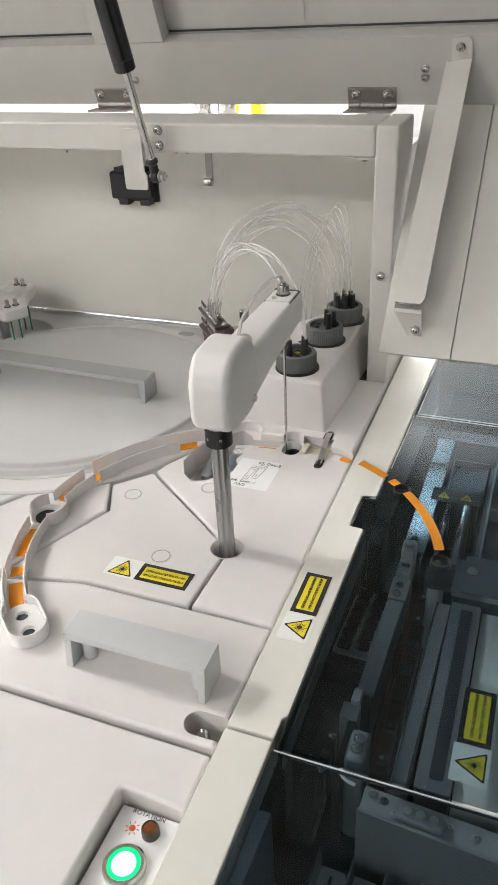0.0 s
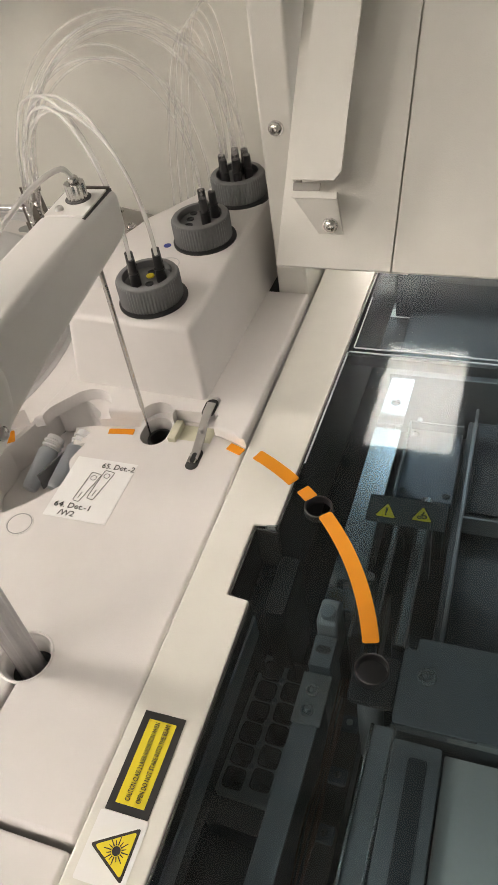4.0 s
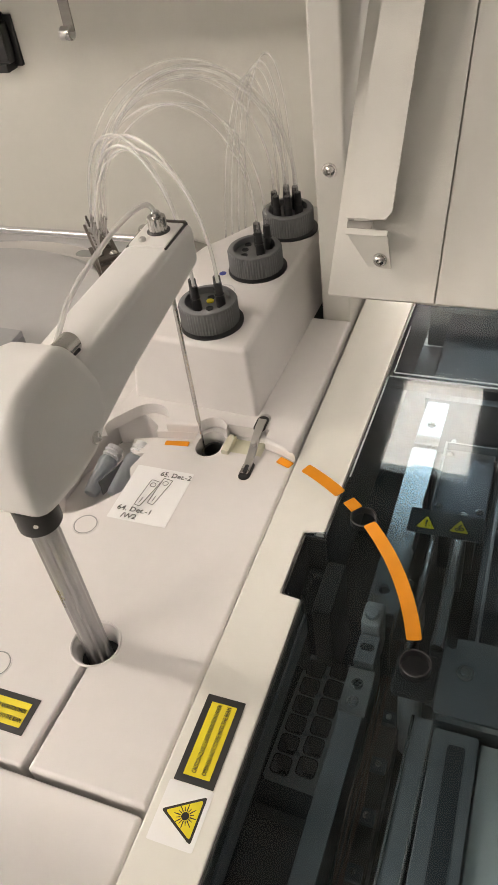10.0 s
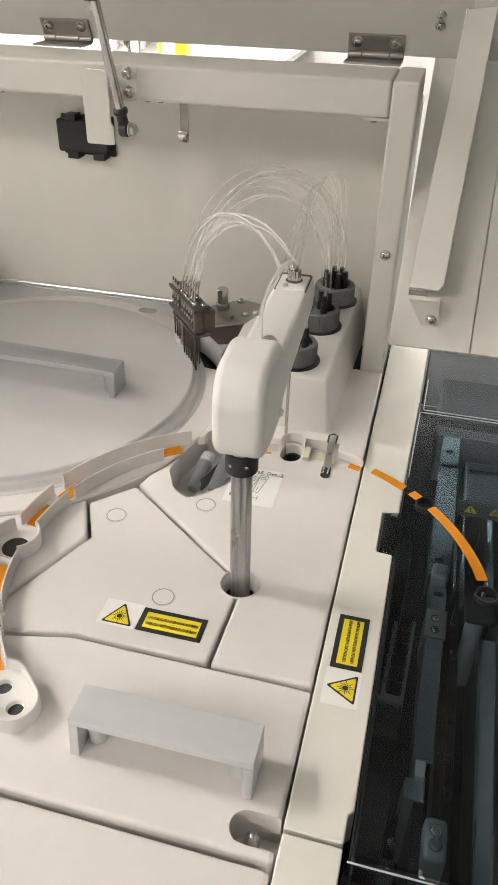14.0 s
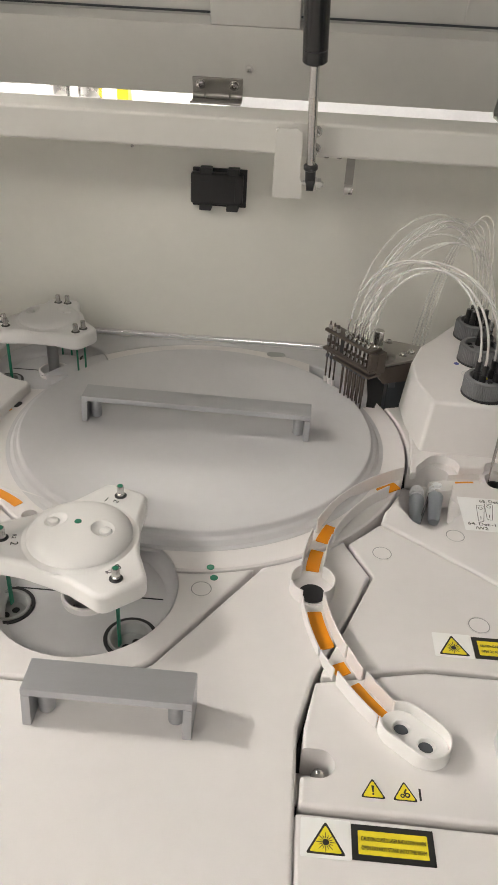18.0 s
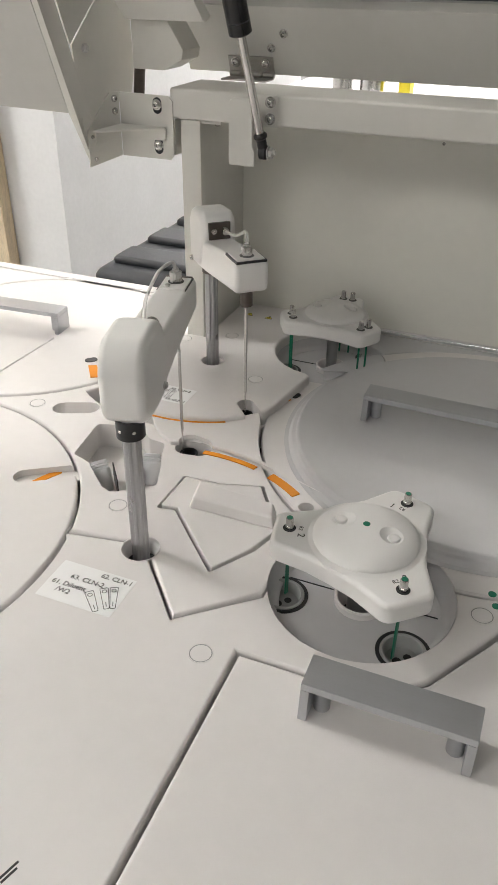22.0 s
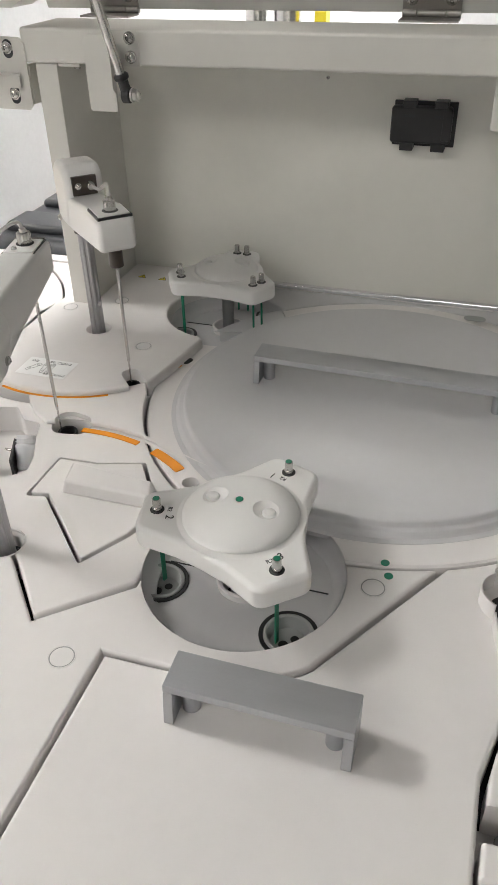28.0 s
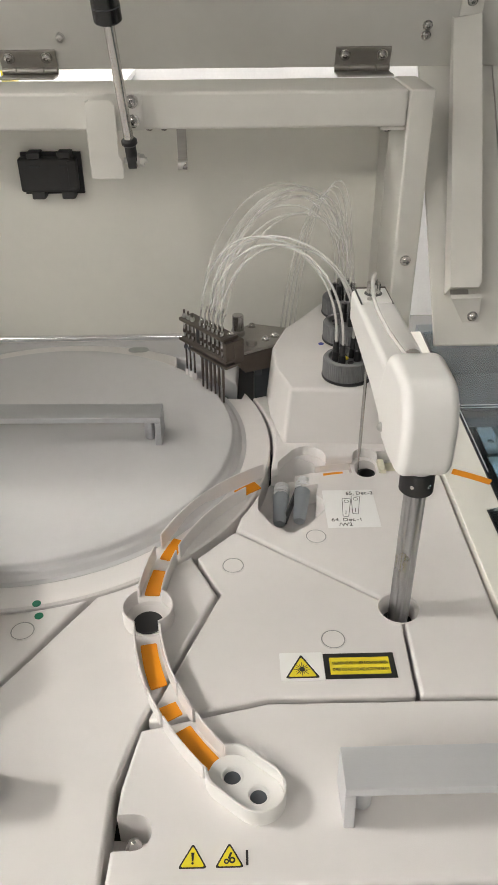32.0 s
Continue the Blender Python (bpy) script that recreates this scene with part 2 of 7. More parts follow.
def circle(cx, cy, r, n=48, a0=0.0, a1=360.0):
    full = abs(a1 - a0) >= 360
    k = n if full else n + 1
    return [(cx + r * math.cos(radians(a0 + (a1 - a0) * i / n)), cy + r * math.sin(radians(a0 + (a1 - a0) * i / n))) for i in range(k)]


def rounded(pts, r=0.004, n=5):
    """A polygon with its corners rounded by r."""
    out = []
    k = len(pts)
    for i in range(k):
        p, a, b = Vector(pts[i]), Vector(pts[i - 1]), Vector(pts[(i + 1) % k])
        u, v = (a - p), (b - p)
        lu, lv = u.length, v.length
        if lu < 1e-6 or lv < 1e-6:
            continue
        u, v = u / lu, v / lv
        ang = u.angle(v)
        if ang > radians(168) or ang < radians(4):
            out.append(tuple(p))
            continue
        d = min(r / math.tan(ang / 2), lu * 0.45, lv * 0.45)
        s, e = p + u * d, p + v * d
        for j in range(n + 1):
            t = j / n
            out.append(tuple(s * (1 - t) ** 2 + p * 2 * t * (1 - t) + e * t * t))
    return out


def stadium(x0, y0, x1, y1, r, n=12):
    a = math.degrees(math.atan2(y1 - y0, x1 - x0))
    return circle(x1, y1, r, n, a - 90, a + 90) + circle(x0, y0, r, n, a + 90, a + 270)


def curve_mesh(cu):
    ob = bpy.data.objects.new("shape", cu)
    me = bpy.data.meshes.new_from_object(ob)
    bpy.data.objects.remove(ob)
    bpy.data.curves.remove(cu)
    return me


def prism(outline, z0, z1, holes=(), bevel=0.0008, seg=2):
    """A plate with rounded rims from an outline and holes in plan."""
    cu = bpy.data.curves.new("plate", "CURVE")
    cu.dimensions, cu.fill_mode = "2D", "BOTH"
    for loop in (outline, *holes):
        sp = cu.splines.new("POLY")
        sp.points.add(len(loop) - 1)
        for p, q in zip(sp.points, loop):
            p.co = (q[0], q[1], 0, 1)
        sp.use_cyclic_u = True
    cu.extrude = max(1e-5, (z1 - z0) / 2 - bevel)
    cu.bevel_depth, cu.bevel_resolution, cu.offset = bevel, seg, -bevel
    me = curve_mesh(cu)
    me.transform(Matrix.Translation((0, 0, (z0 + z1) / 2)))
    return me


def sweep(points, r, n=8, smooth=6, cyclic=False):
    """A round rod or tube along points."""
    pts = [Vector(p) for p in points]
    if smooth > 1 and len(pts) > 2:
        fine = []
        for i in range(len(pts) - 1):
            p0, p1, p2, p3 = pts[max(i - 1, 0)], pts[i], pts[i + 1], pts[min(i + 2, len(pts) - 1)]
            for j in range(smooth):
                t = j / smooth
                fine.append(0.5 * (2 * p1 + (p2 - p0) * t + (2 * p0 - 5 * p1 + 4 * p2 - p3) * t * t + (3 * p1 - p0 - 3 * p2 + p3) * t ** 3))
        fine.append(pts[-1])
        pts = fine
    bm = bmesh.new()
    rings = []
    side = None
    for i, p in enumerate(pts):
        d = (pts[min(i + 1, len(pts) - 1)] - pts[max(i - 1, 0)]).normalized()
        if side is None:
            side = d.orthogonal().normalized()
        side = (side - d * side.dot(d)).normalized()
        up = d.cross(side)
        rings.append([bm.verts.new(p + r * (math.cos(a) * side + math.sin(a) * up)) for a in (2 * math.pi * k / n for k in range(n))])
    for a, b in zip(rings, rings[1:]):
        for k in range(n):
            bm.faces.new((a[k], a[(k + 1) % n], b[(k + 1) % n], b[k]))
    bm.faces.new(rings[0][::-1])
    bm.faces.new(rings[-1])
    return bm


def lathe(profile, n=40, at=None):
    """A turned body round z from (radius, height) pairs, closed on the axis where the radius is 0."""
    bm = bmesh.new()
    rings = []
    for r, z in profile:
        rings.append([bm.verts.new((0, 0, z))] if r < 1e-6 else
                     [bm.verts.new((r * math.cos(2 * math.pi * k / n), r * math.sin(2 * math.pi * k / n), z)) for k in range(n)])
    for a, b in zip(rings, rings[1:]):
        for k in range(n):
            k2 = (k + 1) % n
            if len(a) == 1 and len(b) > 1:
                bm.faces.new((a[0], b[k2], b[k]))
            elif len(b) == 1 and len(a) > 1:
                bm.faces.new((a[k], a[k2], b[0]))
            elif len(a) > 1:
                bm.faces.new((a[k], a[k2], b[k2], b[k]))
    bmesh.ops.recalc_face_normals(bm, faces=bm.faces)
    if at is not None:
        bm.transform(at)
    return bm


def rod(p0, p1, r, n=20, chamfer=0.0005):
    p0, p1 = Vector(p0), Vector(p1)
    h = (p1 - p0).length
    c = min(chamfer, r * 0.5)
    turn = Vector((0, 0, 1)).rotation_difference(p1 - p0).to_matrix().to_4x4()
    return lathe([(0, 0), (r - c, 0), (r, c), (r, h - c), (r - c, h), (0, h)], n, Matrix.Translation(p0) @ turn)


def block(x0, x1, y0, y1, z0, z1, bevel=0.001, seg=2, at=None):
    bm = bmesh.new()
    bmesh.ops.create_cube(bm, size=1)
    for v in bm.verts:
        v.co = (x0 + (v.co.x + 0.5) * (x1 - x0), y0 + (v.co.y + 0.5) * (y1 - y0), z0 + (v.co.z + 0.5) * (z1 - z0))
    if bevel > 0:
        bmesh.ops.bevel(bm, geom=bm.edges[:], offset=bevel, segments=seg, affect="EDGES", profile=0.5)
    if at is not None:
        bm.transform(at)
    return bm


def joined(*shapes):
    """Several bmeshes or meshes as one bmesh."""
    bm = bmesh.new()
    for s in shapes:
        if isinstance(s, bmesh.types.BMesh):
            me = bpy.data.meshes.new("piece")
            s.to_mesh(me)
            s.free()
        else:
            me = s
        bm.from_mesh(me)
        bpy.data.meshes.remove(me)
    return bm


def carved(shape, *cutters):
    """A shape with other shapes cut out of it."""
    def as_object(s):
        if isinstance(s, bmesh.types.BMesh):
            me = bpy.data.meshes.new("piece")
            s.to_mesh(me)
            s.free()
        else:
            me = s
        return new("piece", me)
    ob = as_object(shape)
    tools = [as_object(c) for c in cutters]
    for tool in tools:
        md = ob.modifiers.new("cut", "BOOLEAN")
        md.operation, md.object, md.solver = "DIFFERENCE", tool, "EXACT"
    graph = bpy.context.evaluated_depsgraph_get()
    me = bpy.data.meshes.new_from_object(ob.evaluated_get(graph))
    for o in (ob, *tools):
        bpy.data.objects.remove(o)
    return me


def lettering(body, size, mat_shape=None, align="LEFT", depth=0.0002):
    cu = bpy.data.curves.new("text", "FONT")
    cu.body, cu.size, cu.align_x, cu.extrude, cu.resolution_u = body, size, align, depth / 2, 3
    return curve_mesh(cu)


def plate_xyz(corners, thick, bevel=0.001):
    """A flat sheet from corners in space, given thickness behind its face."""
    bm = bmesh.new()
    pts = [Vector(c) for c in corners]
    n = (pts[1] - pts[0]).cross(pts[2] - pts[0]).normalized()
    top = [bm.verts.new(p) for p in pts]
    low = [bm.verts.new(p - n * thick) for p in pts]
    bm.faces.new(top)
    bm.faces.new(low[::-1])
    k = len(pts)
    for i in range(k):
        bm.faces.new((top[i], low[i], low[(i + 1) % k], top[(i + 1) % k]))
    if bevel:
        bmesh.ops.bevel(bm, geom=bm.edges[:], offset=bevel, segments=2, affect="EDGES", profile=0.5)
    return bm


# ---------------------------------------------------------------- plan
DECK = 1.0                       # top of the covers above the floor
S_R = (0.0113, 0.039)            # axis of the sample arm
S_L = (-0.491, -0.003)           # axis of the left arm
S_B = (-0.566, 0.297)            # axis of the bent arm
S_EDGE = (-0.575, 0.314)         # centre of the arc in front of it
R_R, R_L, R_B = 0.168, 0.1415, 0.1015
TERRACE = 1.010                  # top of the plate round the bent arm
DISC = (-0.270, 0.249)           # reagent disc
R_RING = 0.2045
PIT = (-0.3225, 0.0185)          # mixer pit
R_PIT = 0.068
PIT_B = (-0.452, 0.372)          # rear mixer pit
R_PITB = 0.062
LDISC, R_LDISC = (-0.748, -0.063), 0.2005
BDISC, R_BDISC = (-0.809, 0.311), 0.169
WALL_Y = 0.472
BEAM_Y = 0.352


def polar(c, r, a):
    return (c[0] + r * math.cos(radians(a)), c[1] + r * math.sin(radians(a)))


def sector(c, r0, r1, a0, a1, n=16):
    return circle(c[0], c[1], r1, n, a0, a1) + circle(c[0], c[1], r0, n, a1, a0)


# ---------------------------------------------------------------- room
ROOM = (-3.2, 3.0, -3.0, 2.8, 2.75)
part("floor", block(ROOM[0], ROOM[1], ROOM[2], ROOM[3], -0.1, 0.0, 0), ROOM_FLOOR, kind="structure")
part("ceiling", block(ROOM[0], ROOM[1], ROOM[2], ROOM[3], ROOM[4], ROOM[4] + 0.1, 0), CEILING, kind="structure")
part("wall_back", block(ROOM[0], ROOM[1], ROOM[3], ROOM[3] + 0.1, 0, ROOM[4], 0), ROOM_WALL, kind="structure")
# Front and side walls are unseen, kept darker to limit fill light.
part("wall_front", block(ROOM[0], ROOM[1], ROOM[2] - 0.1, ROOM[2], 0, ROOM[4], 0), UNSEEN_WALL, kind="structure")
part("wall_left", block(ROOM[0] - 0.1, ROOM[0], ROOM[2], ROOM[3], 0, ROOM[4], 0), UNSEEN_WALL, kind="structure")
part("wall_right", block(ROOM[1], ROOM[1] + 0.1, ROOM[2], ROOM[3], 0, ROOM[4], 0), UNSEEN_WALL, kind="structure")


def ceiling_light(x, y, sx, sy, glow=CEILING_LAMP):
    t = thing("ceiling_light", "white ceiling light panel placed out of view", "ceiling light", pose(x, y, ROOM[4] - 0.012), "ceiling lights")
    part("diffuser", block(-sx / 2, sx / 2, -sy / 2, sy / 2, 0.0, 0.008, 0.001), glow, t)
    frame_bm = joined(*(block(*b, -0.004, 0.012, 0.001) for b in (
        (-sx / 2 - 0.02, sx / 2 + 0.02, sy / 2, sy / 2 + 0.02), (-sx / 2 - 0.02, sx / 2 + 0.02, -sy / 2 - 0.02, -sy / 2),
        (-sx / 2 - 0.02, -sx / 2, -sy / 2, sy / 2), (sx / 2, sx / 2 + 0.02, -sy / 2, sy / 2))))
    part("light_frame", frame_bm, ROOM_WALL, t)
    return t


part("wall_return", block(ROOM[0], -1.31, 1.10, ROOM[3], 0, ROOM[4], 0), ROOM_WALL, kind="structure")
# Panel at (-0.08, 2.2) matches a reflection; the others are added fill.
for lx, ly, sx, sy in ((-1.8, -1.9, 1.2, 0.9), (-0.2, -2.4, 0.6, 0.6), (-0.08, 2.2, 0.32, 0.6), (1.2, 2.2, 0.6, 0.6)):
    ceiling_light(lx, ly, sx, sy)
# First is set by the handle shadows; second added to brighten the back wall.
for lx, ly in ((-2.4, 0.2), (-0.82, 2.45)):
    ceiling_light(lx, ly, 0.6, 0.6, BRIGHT_LAMP)

# ---------------------------------------------------------------- machine body
part("cabinet_body", block(-1.02, 0.62, -0.48, 0.50, 0.02, 0.90, 0.01), RAIL_PAINT, kind="structure")
part("deck_base", block(-1.02, 0.098, -0.48, 0.498, 0.901, 0.972, 0.002), DARK, kind="structure")
part("deck_edge", block(-1.02, -0.635, 0.474, 0.492, 0.973, 1.001, 0.002), COVER, kind="structure")
part("wall_panel", block(-0.615, 0.062, WALL_Y, WALL_Y + 0.006, 0.975, 1.262, 0.0), RAIL_PAINT, kind="structure")
part("beam", block(-0.635, 0.0523, BEAM_Y, 0.424, 1.246, 1.2752, 0.0030, 3), PAINT, kind="structure")
part("post_left", block(-0.6245, -0.602, 0.3535, 0.4715, 0.974, 1.2455, 0.0015), PAINT, kind="structure")
part("post_right", block(0.0525, 0.0747, 0.3521, 0.430, 0.974, 1.2752, 0.0024, 3), PAINT, kind="structure")
part("post_right_side", block(0.0525, 0.0745, 0.4305, 0.4715, 0.974, 1.2455, 0.0005), PAINT, kind="structure")


# ---------------------------------------------------------------- open lid
def on_lid(x, up, out=0.0):
    """A place on the lid's inner face: up along it from the hinge line, out of it towards the deck."""
    a = radians(22)
    return (x, 0.4535 - up * math.sin(a) - out * math.cos(a), 1.278 + up * math.cos(a) - out * math.sin(a))


def lid_box(x0, x1, u0, u1, o0, o1, bevel=0.001):
    a = radians(22)
    m = Matrix(((1, 0, 0, 0), (0, -math.cos(a), -math.sin(a), 0.4535), (0, -math.sin(a), math.cos(a), 1.278), (0, 0, 0, 1)))
    bm = block(x0, x1, o0, o1, u0, u1, bevel)
    bm.transform(m)
    bmesh.ops.recalc_face_normals(bm, faces=bm.faces)
    return bm


lid = thing("machine_lid", "open cream sheet-metal machine lid with recessed bays", "machine lid", pose(0, 0, 0))
LID_W = (-0.66, 0.66)
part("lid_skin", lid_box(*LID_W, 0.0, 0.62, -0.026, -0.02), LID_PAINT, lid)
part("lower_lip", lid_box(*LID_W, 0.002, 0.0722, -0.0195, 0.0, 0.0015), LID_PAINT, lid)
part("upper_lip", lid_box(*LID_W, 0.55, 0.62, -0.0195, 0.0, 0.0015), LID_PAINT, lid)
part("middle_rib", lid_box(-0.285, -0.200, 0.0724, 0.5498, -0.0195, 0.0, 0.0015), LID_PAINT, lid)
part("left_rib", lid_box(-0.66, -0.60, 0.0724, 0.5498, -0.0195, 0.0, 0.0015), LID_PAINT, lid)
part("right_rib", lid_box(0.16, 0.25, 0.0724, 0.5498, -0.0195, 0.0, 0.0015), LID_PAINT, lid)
# Dark strips draw the gap above the lip together with its shadow.
for x0, x1 in ((-0.5995, -0.2855), (-0.1995, 0.1595), (0.2505, 0.6595)):
    part("panel_joint", lid_box(x0, x1, 0.0742, 0.0762, -0.0195, -0.0188, 0), BAY_DARK, lid)
for sx in (-0.438, -0.045):
    part("panel_seam", lid_box(sx - 0.0012, sx + 0.0012, 0.0802, 0.5495, -0.0195, -0.0178, 0.0005), LID_PAINT, lid)


# ---------------------------------------------------------------- slanted hoods beside the lid
def hood(x0, x1, name):
    pts = [(x0, 0.277, 1.079), (x1, 0.277, 1.079), (x1, 0.456, 1.283), (x0, 0.456, 1.283)]
    return part(name, plate_xyz(pts, 0.004, 0.0008), PAINT, kind="structure")


hood(0.080, 0.1487, "hood_right_inner")
hood(0.1495, 0.66, "hood_right_outer")
# Added plate behind the seam, blocking bright background from showing through.
part("hood_seam", plate_xyz([(0.140, 0.2802, 1.0762), (0.158, 0.2802, 1.0762), (0.158, 0.4592, 1.2802), (0.140, 0.4592, 1.2802)], 0.002, 0), PAINT, kind="structure")

# ---------------------------------------------------------------- rail and smoked covers
rail_out = rounded([(0.0775, -0.1235), (0.1085, -0.1235), (0.1085, -0.1085), (0.1115, -0.105), (0.1115, 0.0935), (0.0995, 0.0945), (0.0995, 0.1405),
                    (0.1115, 0.1415), (0.1150, 0.300), (0.1180, 0.47), (0.0775, 0.47)], 0.0015, 3)
part("side_rail", prism(rail_out, 0.974, 1.003, bevel=0.001), RAIL_PAINT, kind="structure")
part("side_rail_front", prism(rounded([(0.0775, -0.46), (0.1085, -0.46), (0.1085, -0.1255), (0.0775, -0.1255)], 0.0012, 3), 0.974, 1.003, bevel=0.001),
     RAIL_PAINT, kind="structure")


# ---------------------------------------------------------------- deck covers
def cover(name, label, outline, z1=DECK, z0=0.974, holes=(), cut=(), mat=COVER, bevel=0.0026, category="machine cover"):
    me = prism(outline, z0, z1, holes, bevel, 3)
    if cut:
        me = carved(me, *cut)
    return tagged(part(name, me, mat), label, category, "deck covers")


def drum(c, r, z0=0.96, z1=1.03, n=64):
    return lathe([(0, z0), (r, z0), (r, z1), (0, z1)], n, Matrix.Translation((c[0], c[1], 0)))


HOLE_R = lambda: drum(S_R, 0.0135)
HOLE_L = lambda: drum(S_L, 0.0145)
HOLE_B = lambda: drum(S_B, 0.0125)

# laser plate
cover("laser_plate", "white moulded cover plate with laser warning label",
      rounded([(-0.0985, 0.1225), (-0.003, 0.0495), (0.0113, 0.039), (0.0088, -0.0325), (-0.0800, -0.0315), (-0.1515, -0.0475), (-0.1085, 0.0565), (-0.1265, 0.0930)], 0.0035),
      cut=(HOLE_R(),), bevel=0.0019)
# reagent plate with the bottle pit
arc_b = circle(DISC[0], DISC[1], R_RING + 0.0025, 22, -31.5, 22.5)
PIT_R = [(-0.0556, 0.1185), (-0.0420, 0.1286), (-0.0265, 0.1476), (-0.0259, 0.1581), (-0.0318, 0.1675), (-0.0268, 0.1912), (-0.0300, 0.2120), (-0.0450, 0.2220), (-0.0660, 0.2140), (-0.0770, 0.1900), (-0.0800, 0.1500), (-0.0700, 0.1300)]
PIT_L = [(-0.6120, 0.0900), (-0.5930, 0.0837), (-0.5613, 0.0555), (-0.5505, 0.0515), (-0.5290, 0.0657), (-0.5194, 0.0755), (-0.5238, 0.0926), (-0.5361, 0.1178), (-0.5433, 0.1380), (-0.5611, 0.1400), (-0.5763, 0.1560), (-0.6200, 0.1450)]


def swollen(pts, d):
    cx, cy = sum(p[0] for p in pts) / len(pts), sum(p[1] for p in pts) / len(pts)
    out = []
    for x, y in pts:
        r = math.hypot(x - cx, y - cy)
        out.append((x + (x - cx) / r * d, y + (y - cy) / r * d))
    return out


pit_r = rounded(PIT_R, 0.006, 5)
cover("bottle_plate", "white moulded cover plate with bottle recess and reagent label",
      arc_b + rounded([(-0.06, 0.335), (0.0515, 0.352), (0.0755, 0.352), (0.0755, -0.0325), (0.0112, -0.0325), (0.0133, 0.039), (-0.002, 0.0515), (-0.0975, 0.1255)], 0.0025)[3:],
      cut=(HOLE_R(), prism(pit_r, 0.96, 1.03), prism(stadium(0.0135, 0.199, 0.0135, 0.206, 0.009), 0.96, 1.03),
           prism([(0.025, 0.198), (0.052, 0.198), (0.052, 0.212), (0.025, 0.212)], 0.96, 1.03), prism(sector(S_R, 0.1580, 0.1720, 93.5, 109.0, 12), 0.96, 1.03)))
# broad front lid
cover("front_lid", "large white moulded front cover with an aluminium bridge handle",
      [(-0.3808, -0.0710)] + circle(PIT[0], PIT[1], 0.0905, 14, -100, -47)
      + circle(DISC[0], DISC[1], R_RING + 0.0025, 16, -68.5, -47.5)
      + [(-0.1285, 0.0915), (-0.1115, 0.0560), (-0.1545, -0.0480), (-0.1645, -0.088), (-0.1680, -0.46), (-0.3808, -0.46)])
# handled cover in front of the laser plate
cover("sample_cover", "white moulded cover with drain cup and aluminium handle",
      rounded([(-0.1535, -0.0510), (-0.0800, -0.0345), (0.0755, -0.0355), (0.0755, -0.140), (-0.1630, -0.1385), (-0.1605, -0.086)], 0.003),
      cut=(prism(stadium(-0.170, -0.1110, -0.1515, -0.1110, 0.0095), 0.96, 1.03), prism(stadium(0.0590, -0.1260, 0.0800, -0.1260, 0.0090), 0.96, 1.03)))
cover("lower_cover", "white moulded front cover with laser label",
      rounded([(-0.1650, -0.1415), (0.0755, -0.1435), (0.0755, -0.1815), (0.0345, -0.1795), (0.0345, -0.46), (-0.1660, -0.46)], 0.003), z1=0.9985)
part("control_panel", prism(rounded([(0.0365, -0.1835), (0.0755, -0.1835), (0.0755, -0.46), (0.0365, -0.46)], 0.001), 0.974, 0.9885), LABEL, kind="structure")
# left plate wrapping the mixer pit
cover("pit_plate", "white moulded cover plate wrapping the mixer pit",
      [(-0.5555, -0.0085), (-0.5035, 0.0005), (-0.491, -0.003), (-0.4785, -0.0130), (-0.4365, -0.0595), (-0.3855, -0.0150), (-0.3855, 0.02)]
      + circle(DISC[0], DISC[1], R_RING + 0.0025, 20, -121, -70.5)
      + circle(PIT[0], PIT[1], 0.0885, 14, -47, -100) + [(-0.3838, -0.0685), (-0.3838, -0.46), (-0.64, -0.46)]
      + circle(LDISC[0], LDISC[1], R_LDISC + 0.0025, 30, -58, 14),
      cut=(HOLE_L(), drum(PIT, R_PIT)))
# left plate
arc_l = circle(LDISC[0], LDISC[1], R_LDISC + 0.0025, 30, 17, 93)
arc_m = circle(BDISC[0], BDISC[1], R_BDISC + 0.0025, 30, -70, 20)
well_l = stadium(*polar(S_L, 0.146, 97), *polar(S_L, 0.146, 102), 0.011)
cover("tube_plate", "white moulded cover plate with tube recess",
      [(-0.491, -0.003), (-0.5045, 0.0025), (-0.5545, -0.0055)] + arc_l + arc_m + [(-0.655, 0.335), (-0.650, 0.222)] + circle(S_EDGE[0], S_EDGE[1], 0.148, 22, 232, 319)
      + circle(DISC[0], DISC[1], R_RING + 0.0025, 18, 193, 238) + [(-0.3875, -0.0125), (-0.4365, -0.0565), (-0.4765, -0.0115)],
      cut=(HOLE_L(), drum(PIT, R_PIT), prism(rounded([(-0.5035, 0.0985), (-0.4700, 0.1000), (-0.4330, 0.1106), (-0.3995, 0.0565), (-0.4090, 0.0275), (-0.4315, -0.0078), (-0.4890, 0.0505), (-0.5048, 0.0475)], 0.003), 0.96, 1.03), prism(stadium(-0.668, 0.158, -0.645, 0.168, 0.011), 0.96, 1.03),
           prism(rounded(PIT_L, 0.006, 5), 0.96, 1.03),
           prism(well_l, 0.96, 1.03)))
# rear left plate
cover("probe_plate", "white raised cover plate with arc edge and reagent label",
      circle(S_B[0], S_B[1], 0.1235, 22, 228, 318.5) + [(-0.4690, 0.232), (-0.4650, 0.252), (-0.4600, 0.282), (-0.4560, 0.304)] + circle(PIT_B[0], PIT_B[1], 0.0635, 10, 262, 128)
      + [(-0.492, 0.4695), (-0.6005, 0.4695), (-0.6005, 0.352), (-0.642, 0.352), (-0.6420, 0.212)], z1=TERRACE,
      cut=(HOLE_B(), prism(stadium(*polar(S_B, 0.103, -47), *polar(S_B, 0.130, -47), 0.0085), 0.96, 1.03)))
